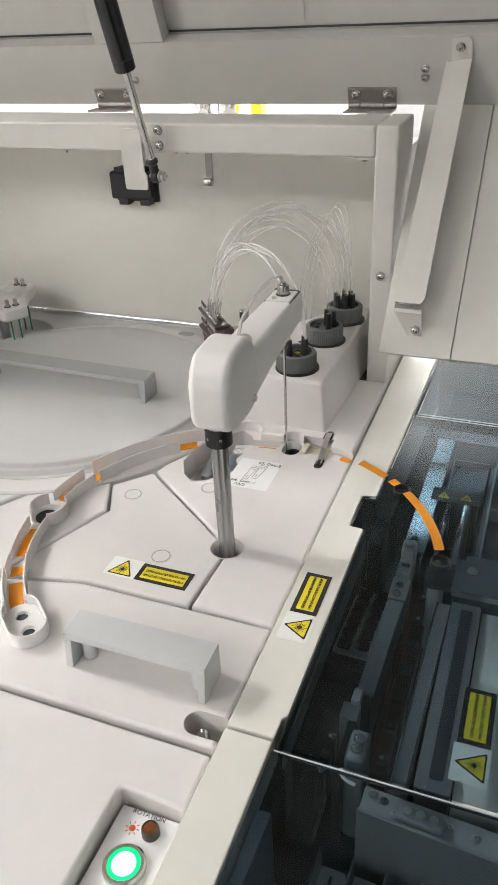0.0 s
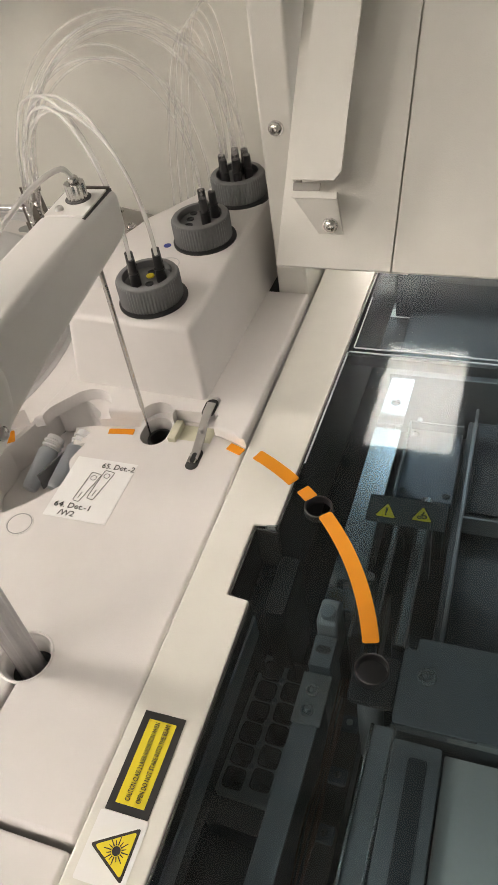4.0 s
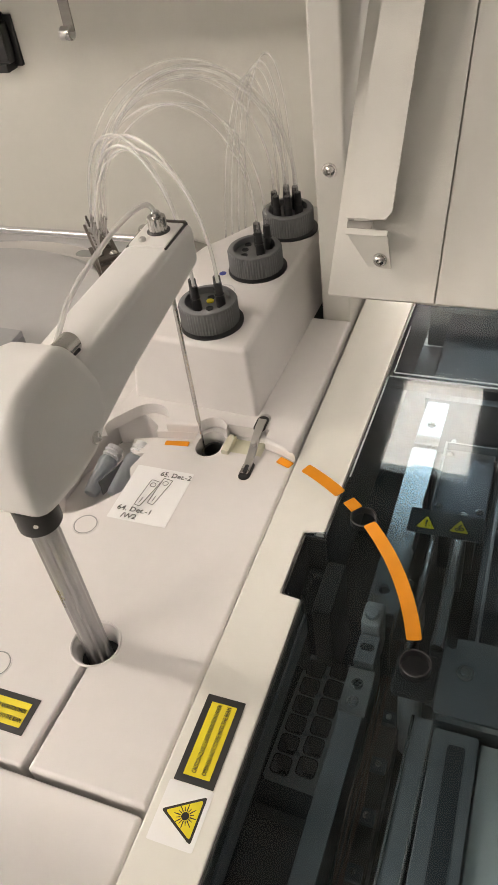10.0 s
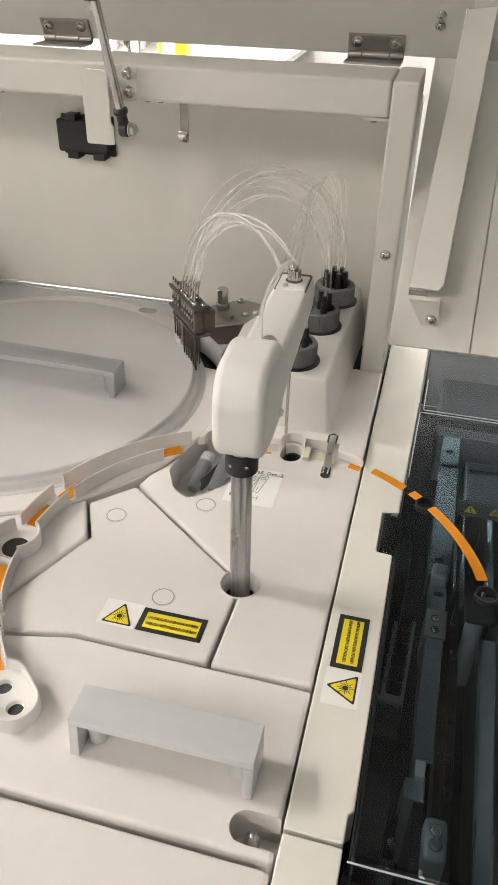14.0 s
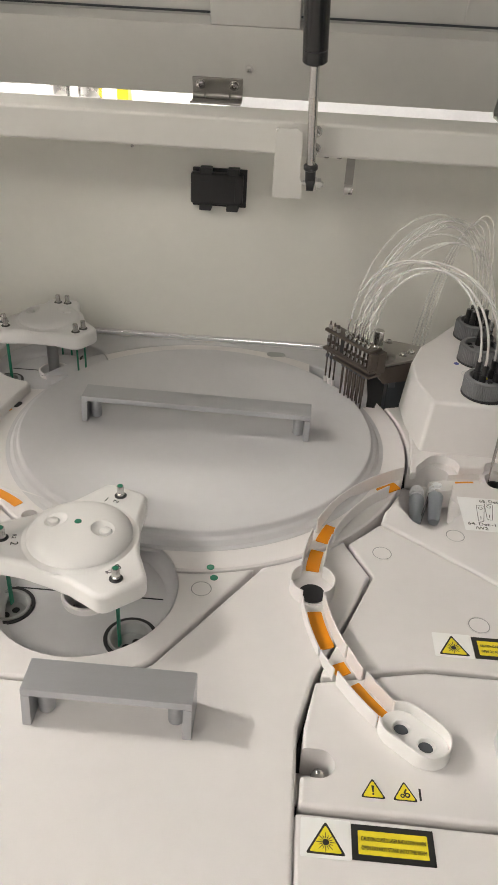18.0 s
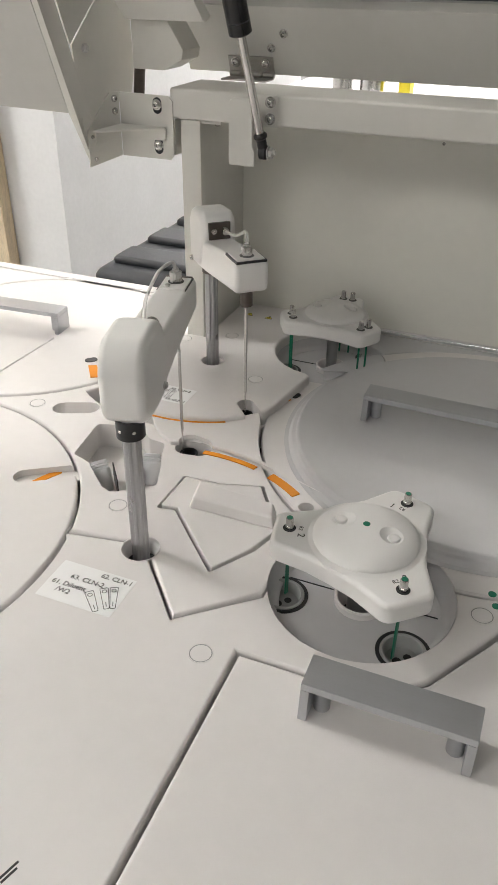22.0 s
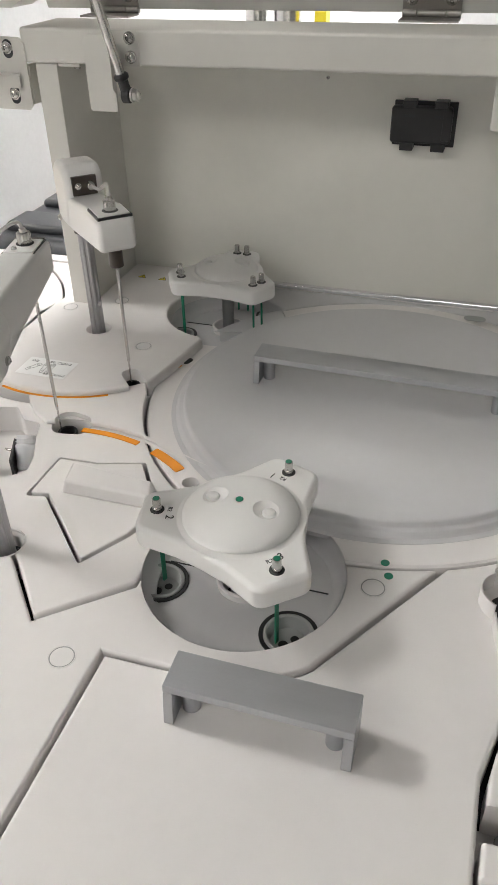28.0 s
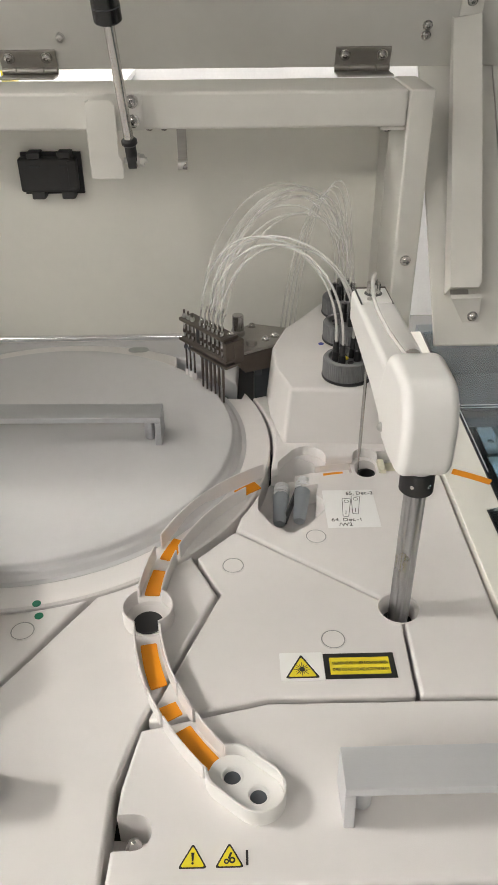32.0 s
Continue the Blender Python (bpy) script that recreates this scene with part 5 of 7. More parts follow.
# ---------------------------------------------------------------- raised base, reagent block
base_arc = circle(S_R[0], S_R[1], 0.1705, 26, 67.5, 117.5)
base = thing("block_base", "white moulded raised base with wavy front edge", "machine cover", pose(0, 0, 0))
part("base_body", carved(prism(base_arc + [(-0.0615, 0.235), (-0.0575, 0.300), (-0.058, 0.351), (0.0755, 0.351), (0.0755, 0.1975)], 1.0002, 1.0095, bevel=0.0022, seg=4),
                         prism(stadium(-0.046, 0.195, -0.036, 0.2085, 0.016), 0.98, 1.03), prism(stadium(0.0135, 0.199, 0.0135, 0.209, 0.0105), 0.98, 1.03),
                         prism([(0.024, 0.190), (0.0535, 0.190), (0.0535, 0.2145), (0.024, 0.2145)], 0.98, 1.03),
                         prism(stadium(0.0465, 0.205, 0.0465, 0.226, 0.0042), 0.98, 1.03)), COVER, base)
part("groove_floor", prism(sector(S_R, 0.1570, 0.1730, 93.0, 109.5, 12), 0.9735, 0.9935, bevel=0.0002), COVER, base)
part("orange_mark", prism(rounded(sector(S_R, 0.1632, 0.1690, 95.5, 101.5, 8), 0.0008, 2), 0.9936, 0.9942, bevel=0.0001, seg=0), ORANGE, base, "orange path mark")
for a0, a1 in ((67.8, 71.4),):
    part("orange_mark", prism(rounded(sector(S_R, R_R - 0.0035, R_R + 0.0022, a0, a1, 8), 0.0008, 2), 1.0002, 1.0009, bevel=0.0001, seg=0), ORANGE, base, "orange path mark")

rb = thing("reagent_block", "white moulded reagent block with three grey caps", "reagent block", pose(0, 0, 0))
top_pts = [(-0.0500, 0.2370), (0.0365, 0.2325), (0.0370, 0.4400), (0.006, 0.4400), (-0.020, 0.396), (-0.046, 0.362), (-0.0610, 0.318), (-0.0590, 0.280)]
bot_pts = [(-0.0555, 0.2300), (0.0415, 0.2255), (0.0480, 0.4400), (0.000, 0.4400), (-0.026, 0.400), (-0.052, 0.366), (-0.0660, 0.320), (-0.0640, 0.280)]
bm = bmesh.new()
lo = [bm.verts.new((*p, 1.0085)) for p in bot_pts]
hi = [bm.verts.new((*p, 1.060)) for p in top_pts]
bm.faces.new(lo[::-1])
bm.faces.new(hi)
for i in range(8):
    j = (i + 1) % 8
    bm.faces.new((lo[i], lo[j], hi[j], hi[i]))
bmesh.ops.bevel(bm, geom=[e for e in bm.edges if e.verts[0].co.z > 1.05 or e.verts[1].co.z > 1.05], offset=0.0035, segments=4, affect="EDGES", profile=0.5)
part("block_body", bm, COVER, rb)
part("blue_dot", rod((-0.0145, 0.323, 1.0599), (-0.0145, 0.323, 1.0603), 0.0027, 20, 0.0001), BLUE, rb)
part("print_ring", lathe([(0.0082, 1.0599), (0.0082, 1.0603), (0.0076, 1.0603), (0.0076, 1.0599)], 32, Matrix.Translation((-0.005, 0.300, 0))), PIT_GREY, rb)


def ribbed_cap(c, z, r, h, fittings, dots):
    n = 120
    bm = bmesh.new()
    rr = [r + (0.00035 if k % 2 else -0.00035) for k in range(n)]
    ring = lambda rad, zz: [bm.verts.new((rad[k] * math.cos(2 * math.pi * k / n), rad[k] * math.sin(2 * math.pi * k / n), zz)) for k in range(n)]
    flat = lambda q: [q] * n
    loops = [ring(flat(r - 0.0008), 0), ring(rr, 0.0008), ring(rr, h - 0.002), ring(flat(r - 0.0008), h - 0.0005), ring(flat(r - 0.002), h), ring(flat(r - 0.0045), h), ring(flat(r - 0.0050), h - 0.0045)]
    for p, q in zip(loops, loops[1:]):
        for k in range(n):
            bm.faces.new((p[k], p[(k + 1) % n], q[(k + 1) % n], q[k]))
    bm.faces.new(loops[0][::-1])
    bm.faces.new(loops[-1])
    t = part("cap", bm, GREY_CAP, rb, "ribbed grey plastic cap with black hose fittings", pose(c[0], c[1], z))
    part("gasket", lathe([(0, -0.0012), (r + 0.0022, -0.0012), (r + 0.0022, 0.0006), (r - 0.001, 0.0009), (0, 0.0009)], 48, Matrix.Translation((0.0012, -0.0008, 0))), BLACK, t)
    for x, y in dots:
        part("empty_port", lathe([(0.0026, h - 0.006), (0.0026, h - 0.0040), (0.0018, h - 0.0040), (0.0016, h - 0.0044), (0, h - 0.0044)], 16, Matrix.Translation((x, y, 0))), DARK, t)
    for x, y in fittings:
        part("hose_fitting", lathe([(0, h - 0.005), (0.0034, h - 0.005), (0.0032, h + 0.002), (0.0029, h + 0.0025), (0.0026, h + 0.0135), (0, h + 0.0135)], 12, Matrix.Translation((x, y, 0))), BLACK, t)
        part("fitting_ridge", lathe([(0.0030, h + 0.004), (0.0034, h + 0.0048), (0.0030, h + 0.0056)], 12, Matrix.Translation((x, y, 0))), BLACK, t)
    return t


CAPS = [((0.0005, 0.2610), [(-0.0095, 0.0010), (-0.0050, -0.0065), (0.0060, 0.0070), (0.0095, 0.0005)], [(-0.001, 0.0085), (0.0030, -0.0045)]),
        ((0.0085, 0.3350), [(0.0055, -0.0030), (0.0085, 0.0070), (0.0, 0.009)], [(-0.008, 0.001), (-0.006, -0.007), (-0.0085, 0.009)]),
        ((0.0145, 0.3980), [(-0.0095, -0.002), (-0.0055, -0.0095), (-0.003, 0.009), (0.0035, -0.0085), (0.0045, 0.0085), (0.0095, -0.001), (0.0, 0.0)], [])]
cap_things = [ribbed_cap(c, 1.0605, 0.0200, 0.0175, f, d) for c, f, d in CAPS]
part("yellow_dot", rod((0.0000, 0.0040, 0.0125), (0.0000, 0.0040, 0.0138), 0.0026, 18, 0.0001), YELLOW, cap_things[0])

# ---------------------------------------------------------------- needle rack and hoses
rack = thing("needle_rack", "stained steel needle rack on a bracket by the disc", "needle rack", pose(0, 0, 0))
RA, along = Vector((-0.1425, 0.3600)), Vector((0.634, -0.773)).normalized()
across = Vector((-along.y, along.x))
RACK_AT = pose(RA.x, RA.y, 0, 0, 0, math.degrees(math.atan2(along.y, along.x)))
RACK_L = 0.0680


def rack_block(u0, u1, v0, v1, z0, z1, bevel=0.0006):
    return block(u0, u1, v0, v1, z0, z1, bevel, at=RACK_AT)


part("upper_plate", rack_block(-0.001, RACK_L, -0.0085, 0.0085, 1.0720, 1.0752), BRASSY, rack)
part("lower_plate", rack_block(-0.001, RACK_L + 0.004, -0.0095, 0.0085, 1.0515, 1.0545), BRASSY, rack)
part("foot_plate", rack_block(0.016, RACK_L + 0.004, -0.0095, 0.0080, 1.0462, 1.0490), BRASSY, rack)
end = part("end_block", rack_block(RACK_L - 0.012, RACK_L + 0.004, 0.0005, 0.0125, 1.0491, 1.0719, 0.001), BRASSY, rack)
part("end_cheek", rack_block(RACK_L - 0.0005, RACK_L + 0.0040, -0.0090, 0.0003, 1.0546, 1.0719, 0.0005), BRASSY, rack)
part("far_cheek", rack_block(-0.0010, 0.0030, -0.0020, 0.0080, 1.0546, 1.0719, 0.0005), BRASSY, rack)
part("mid_block", rack_block(0.0205, 0.0270, -0.0045, 0.0060, 1.0546, 1.0719), BLACK, rack)
for u, v in ((RACK_L - 0.005, 0.004), (0.022, 0.003)):
    q = RA + along * u + across * v
    screw((q.x, q.y, 1.0752), (0, 0, 1), 0.0026, rack)
needle_tops = []
slots = [(0.0030, -0.0045), (0.0095, -0.0045), (0.0160, -0.0045)] + [(0.0295 + 0.0064 * k, -0.0050) for k in range(6)] + [(0.0320 + 0.0064 * k, 0.0030) for k in range(4)]
for i, (u, v) in enumerate(slots):
    q = RA + along * u + across * v
    top_z = 1.0835 if i < 3 else 1.0800
    foot_z = 1.0060 if i >= 3 else 1.0130
    nd = part("rack_needle", rod((q.x, q.y, foot_z), (q.x, q.y, top_z), 0.00095, 8, 0.0001), BROWN, rack)
    part("guide_nut", rod((q.x, q.y, 1.0754), (q.x, q.y, 1.0795), 0.0021, 12), STEEL, nd)
    part("guide_bush", rod((q.x, q.y, 1.0548), (q.x, q.y, 1.0718), 0.0017, 12), STEEL, nd)
    part("bush_ring", rod((q.x, q.y, 1.0600), (q.x, q.y, 1.0640), 0.0023, 12), BROWN, nd)
    part("lower_nut", rod((q.x, q.y, 1.0425), (q.x, q.y, 1.0460), 0.0022, 10), DARK_METAL, nd)
    if i >= 3:
        part("needle_sleeve", rod((q.x, q.y, 1.0215), (q.x, q.y, 1.0424), 0.0013, 8), BRASSY, nd)
        lean_x = 0.0045 + 0.0012 * (i % 3)
        part("needle_stub", sweep([(q.x, q.y, top_z - 0.001), (q.x + 0.0004, q.y + 0.001, top_z + 0.008), (q.x + lean_x * 0.5, q.y + 0.002, top_z + 0.016)], 0.0008, 7, 4), STEEL, nd)
        needle_tops.append((q.x + lean_x * 0.5, q.y + 0.002, top_z + 0.015))
    else:
        part("needle_foot", rod((q.x, q.y, foot_z), (q.x, q.y, foot_z + 0.0070), 0.0020, 10), COVER, nd)
part("carrier_shelf", plate_xyz([(-0.1010, 0.3100, 1.0550), (-0.0480, 0.3400, 1.0550), (-0.0440, 0.3720, 1.0550), (-0.0790, 0.3830, 1.0550), (-0.1080, 0.3560, 1.0550)], 0.003, 0.0005), HINGE_STEEL, rack)
part("shelf_apron", plate_xyz([(-0.1000, 0.3102, 1.0515), (-0.0485, 0.3397, 1.0515), (-0.0485, 0.3397, 1.0300), (-0.0860, 0.3182, 1.0330)][::-1], 0.0016, 0.0003), BRASSY, rack)
part("lock_pin", rod((-0.0925, 0.3560, 1.0552), (-0.0925, 0.3560, 1.0765), 0.0056, 24, 0.0008), STEEL, rack)
part("lock_collar", rod((-0.0925, 0.3560, 1.0552), (-0.0925, 0.3560, 1.0610), 0.0068, 24, 0.0006), HINGE_STEEL, rack)
part("carrier_post", block(-0.0770, -0.0540, 0.3480, 0.3700, 0.973, 1.0518, 0.001), BAY_DARK, rack)
part("post_flange", block(-0.0768, -0.0700, 0.3400, 0.3478, 1.0180, 1.0518, 0.0008), DARK_METAL, rack)
for x, y in ((-0.0785, 0.3753), (-0.0661, 0.3447), (-0.0570, 0.3521), (-0.0800, 0.3330)):
    screw((x, y, 1.0552), (0, 0, 1), 0.0034, rack)
part("shelf_bolt", lathe([(0, 0), (0.0052, 0), (0.0052, 0.0045), (0.0040, 0.0050), (0, 0.0050)], 6, Matrix.Translation((-0.0800, 0.3330, 1.0552))), HINGE_STEEL, rack)

hoses = thing("hose_bundle", "arched bundle of thin milky fluid hoses", "hoses", pose(0, 0, 0))
rng = random.Random(7)


def arch(s, e, h, fan, r, mat, out=0.0):
    """A hose that rises from s, leans over by fan and comes straight down into e."""
    p = [Vector(s), Vector(s) + Vector((fan, out, h)), Vector(e) + Vector((0.003, out, h)), Vector(e)]
    pts = [p[0] * (1 - t) ** 3 + p[1] * 3 * t * (1 - t) ** 2 + p[2] * 3 * t * t * (1 - t) + p[3] * t ** 3 for t in (k / 26 for k in range(27))]
    part("hose", sweep(pts, r, 8, 1), mat, hoses, "thin milky fluid hose")


for k, (c, fits, _) in enumerate(CAPS):
    for i, (x, y) in enumerate(fits):
        s0 = needle_tops[(i * 2 + k * 3) % len(needle_tops)]
        e0 = (c[0] + x, c[1] + y, 1.0605 + 0.0175 + 0.0105)
        height = (0.104, 0.122, 0.133)[k] + rng.uniform(-0.007, 0.007)
        arch(s0, e0, height, 0.016 + rng.uniform(-0.008, 0.014), 0.00115 if k == 0 else 0.00095, TUBING if k == 0 else CLEAR_TUBING, rng.uniform(-0.002, 0.010))
for k in range(4):
    q = (-0.0480 + 0.0050 * k, 0.4080 + 0.003 * k, 1.0300)
    e0 = (CAPS[2][0][0] - 0.006 + 0.004 * k, CAPS[2][0][1] + 0.002 * (k % 2), 1.0885)
    part("rear_fitting", rod((q[0], q[1], 1.0000), (q[0], q[1], 1.0310), 0.0026, 12), BLACK, hoses)
    arch(q, e0, 0.150 + 0.006 * k, 0.012, 0.00095, CLEAR_TUBING)

# ---------------------------------------------------------------- bottle recess, well and catch
def small_bottle(label, foot, mouth, r, group, mat=BOTTLE):
    """A tapered frosted bottle with a collar, leaning from foot to mouth."""
    d = Vector(mouth) - Vector(foot)
    h = d.length
    t = thing("reagent_bottle", label, "bottle", Matrix.Translation(foot) @ Vector((0, 0, 1)).rotation_difference(d).to_matrix().to_4x4(), group)
    part("bottle_body", lathe([(0, 0), (r * 0.62, 0), (r * 0.74, h * 0.06), (r * 0.98, h * 0.66), (r * 0.97, h * 0.71), (r * 0.80, h * 0.76), (r * 0.68, h * 0.76), (r * 0.84, h * 0.66), (r * 0.60, h * 0.08), (0, h * 0.05)], 32), mat, t, "clear tapered bottle body")
    part("bottle_neck", lathe([(r * 0.66, h * 0.765), (r * 0.84, h * 0.765), (r * 0.84, h * 0.99), (r * 0.80, h), (r * 0.66, h), (r * 0.63, h * 0.98)], 32), BOTTLE_NECK, t, "frosted bottle neck")
    for k in (0.80, 0.88):
        part("bottle_collar", lathe([(r * 0.82, h * k), (r * 0.97, h * (k + 0.012)), (r * 0.97, h * (k + 0.030)), (r * 0.82, h * (k + 0.042))], 32), BOTTLE_NECK, t)
    part("fluid_fill", lathe([(0, h * 0.06), (r * 0.58, h * 0.09), (r * 0.76, h * 0.56), (0, h * 0.561)], 24), mat, t)
    return t


RB_LABEL = "frosted clear reagent bottle leaning in the white recess"
small_bottle(RB_LABEL, (-0.0622, 0.1560, 0.9790), (-0.0580, 0.1935, 0.9900), 0.0070, "reagent bottles")
small_bottle(RB_LABEL, (-0.0457, 0.1590, 0.9790), (-0.0390, 0.2010, 0.9900), 0.0070, "reagent bottles")
part("recess_floor", prism(rounded(swollen(PIT_R, 0.003), 0.006), 0.9722, 0.9737, bevel=0.0002), COVER, kind="structure")
bt = thing("bottle_divider", "thin dark grey divider plate between the bottles", "divider", pose(0, 0, 0))
part("divider_plate", block(-0.0005, 0.0005, -0.016, 0.018, 0.9740, 0.987, 0.0002, at=pose(-0.0515, 0.1770, 0, 0, 0, -18)), GREY_CAP, bt)


def wash_cup(label, c, r, z, tilt=0.0):
    t = thing("wash_cup", label, "wash cup", pose(c[0], c[1], z, 0, 0, tilt), "wash cups")
    part("cup_rim", lathe([(r, -0.020), (r, 0.0), (r - 0.0008, 0.0012), (r - 0.002, 0.0006), (r - 0.0024, -0.006), (r - 0.0035, -0.008), (0, -0.0085)], 36), BLACK, t)
    part("cup_bore", lathe([(0.0026, -0.0088), (0.0032, -0.0070), (0.0022, -0.0068), (0.002, -0.0082), (0, -0.0082)], 18), BLACK, t)
    part("cup_bore", lathe([(0.0016, -0.0088), (0.0020, -0.0070), (0.0014, -0.0068), (0.0012, -0.0082), (0, -0.0082)], 14, Matrix.Translation((0.0042, 0.001, 0))), BLACK, t)
    return t


wash_cup("dark steel wash cup under the sample probe", (0.0150, 0.2030), 0.0088, 0.9930)
wash_cup("dark steel wash cup under the diluent probe", polar(S_L, 0.1475, 101.5), 0.0088, 0.9930)
wash_cup("dark steel wash cup under the bent probe arm", polar(S_B, 0.1020, -47.0), 0.0082, 0.9970)
catch = thing("latch", "cream plastic latch block with a sprung steel clip", "latch", pose(0, 0, 0))
part("latch_block", block(0.0260, 0.0525, 0.1935, 0.2135, 0.9732, 0.9990, 0.0012), CREAM_PART, catch)
part("latch_step", block(0.0245, 0.0300, 0.1950, 0.2120, 0.9732, 1.0035, 0.0008), CREAM_PART, catch)
leaf = [(0.1790, 1.0006), (0.1880, 1.0010), (0.1970, 1.0040), (0.2060, 1.0082), (0.2140, 1.0108), (0.2215, 1.0114)]
bm = bmesh.new()
rows = [[bm.verts.new((0.0468 + dx, y, z + dz)) for dx, dz in ((-0.0027, 0), (0.0027, 0), (0.0027, 0.0012), (-0.0027, 0.0012))] for y, z in leaf]
for a, b in zip(rows, rows[1:]):
    for k in range(4):
        bm.faces.new((a[k], a[(k + 1) % 4], b[(k + 1) % 4], b[k]))
bm.faces.new(rows[0][::-1])
bm.faces.new(rows[-1])
bmesh.ops.recalc_face_normals(bm, faces=bm.faces)
part("steel_clip", bm, STEEL, catch, "bent steel leaf clip")
part("clip_slot", prism(stadium(0.0470, 0.1805, 0.0470, 0.1855, 0.0013), 1.0021, 1.0026, bevel=0.0001, seg=0), BLACK, catch)
part("clip_slot", prism(stadium(0.0464, 0.2150, 0.0461, 0.2230, 0.0042), 1.0096, 1.0101, bevel=0.0001, seg=0), BLACK, catch)
part("clip_slot", prism(stadium(0.0472, 0.1785, 0.0470, 0.1880, 0.0040), 1.0001, 1.0004, bevel=0.0001, seg=0), BLACK, catch)
part("clip_rivet", rod((0.0468, 0.2010, 1.0060), (0.0468, 0.2010, 1.0090), 0.0017, 14), STEEL, catch)


# ---------------------------------------------------------------- rims round the shafts
def shaft_rim(label, c, r, up=0.0):
    t = thing("shaft_rim", label, "shaft seal", pose(c[0], c[1], up), "shaft seals")
    part("rim_ring", lathe([(r - 0.0004, 0.985), (r - 0.0004, 1.0000), (r + 0.0004, 1.0006), (r + 0.0012, 1.0002), (r - 0.0020, 0.9965), (r - 0.0026, 0.985)], 48), COVER, t)
    part("rim_floor", lathe([(0.0072, 0.9840), (r - 0.0006, 0.9840), (r - 0.0006, 0.9862), (0.0072, 0.9862), (0.0072, 0.9840)], 40), DARK, t)
    return t


shaft_rim("white plastic rim round the sample arm shaft", S_R, 0.0135)
shaft_rim("white plastic rim round the arm shaft", S_L, 0.0145)
shaft_rim("white plastic rim round the bent arm shaft", S_B, 0.0125, 0.010)


# ---------------------------------------------------------------- recessed pins of the sample cover
def recess_pin(label, x, y):
    t = thing("locating_pin", label, "locating pin", pose(x, y, 0.9725), "locating pins")
    part("pin_shank", rod((0, 0, 0.0), (0, 0, 0.016), 0.0028, 18), STEEL, t)
    part("pin_head", lathe([(0, 0.014), (0.0042, 0.014), (0.0044, 0.018), (0.0034, 0.0215), (0.0015, 0.0235), (0, 0.024)], 20), STEEL, t)
    return t


recess_pin("domed steel locating pin in a cover recess", -0.1515, -0.1135)
recess_pin("domed steel locating pin in a cover recess", 0.0625, -0.1270)


# ---------------------------------------------------------------- hinges
def hinge(x):
    t = thing("hinge", "brushed steel butt hinge between frame and lid", "hinge", pose(x, 0.4240, 1.2755), "lid hinges")
    a = radians(22)
    m = Matrix.Translation((0, 0.0280, 0.0075)) @ Matrix.Rotation(a, 4, "X")
    part("lid_leaf", block(-0.0255, 0.0255, -0.0032, -0.0004, -0.0015, 0.0165, 0.0004, at=m), HINGE_STEEL, t)
    part("frame_leaf", block(-0.0255, 0.0255, 0.0, 0.026, 0.0000, 0.0018, 0.0003), HINGE_STEEL, t)
    for k, (u0, u1) in enumerate(((-0.0255, -0.0130), (-0.0125, 0.0125), (0.0130, 0.0255))):
        part("knuckle", rod((u0, 0.0265, 0.0045), (u1, 0.0265, 0.0045), 0.0036, 18), HINGE_STEEL, t)
    for sx in (-0.0170, 0.0170):
        p = m @ Vector((sx, -0.0032, 0.0105))
        screw(p, (0, -math.cos(a), -math.sin(a)), 0.0042, t)
    return t


for hx in (-0.5845, -0.2790, 0.0265):
    hinge(hx)


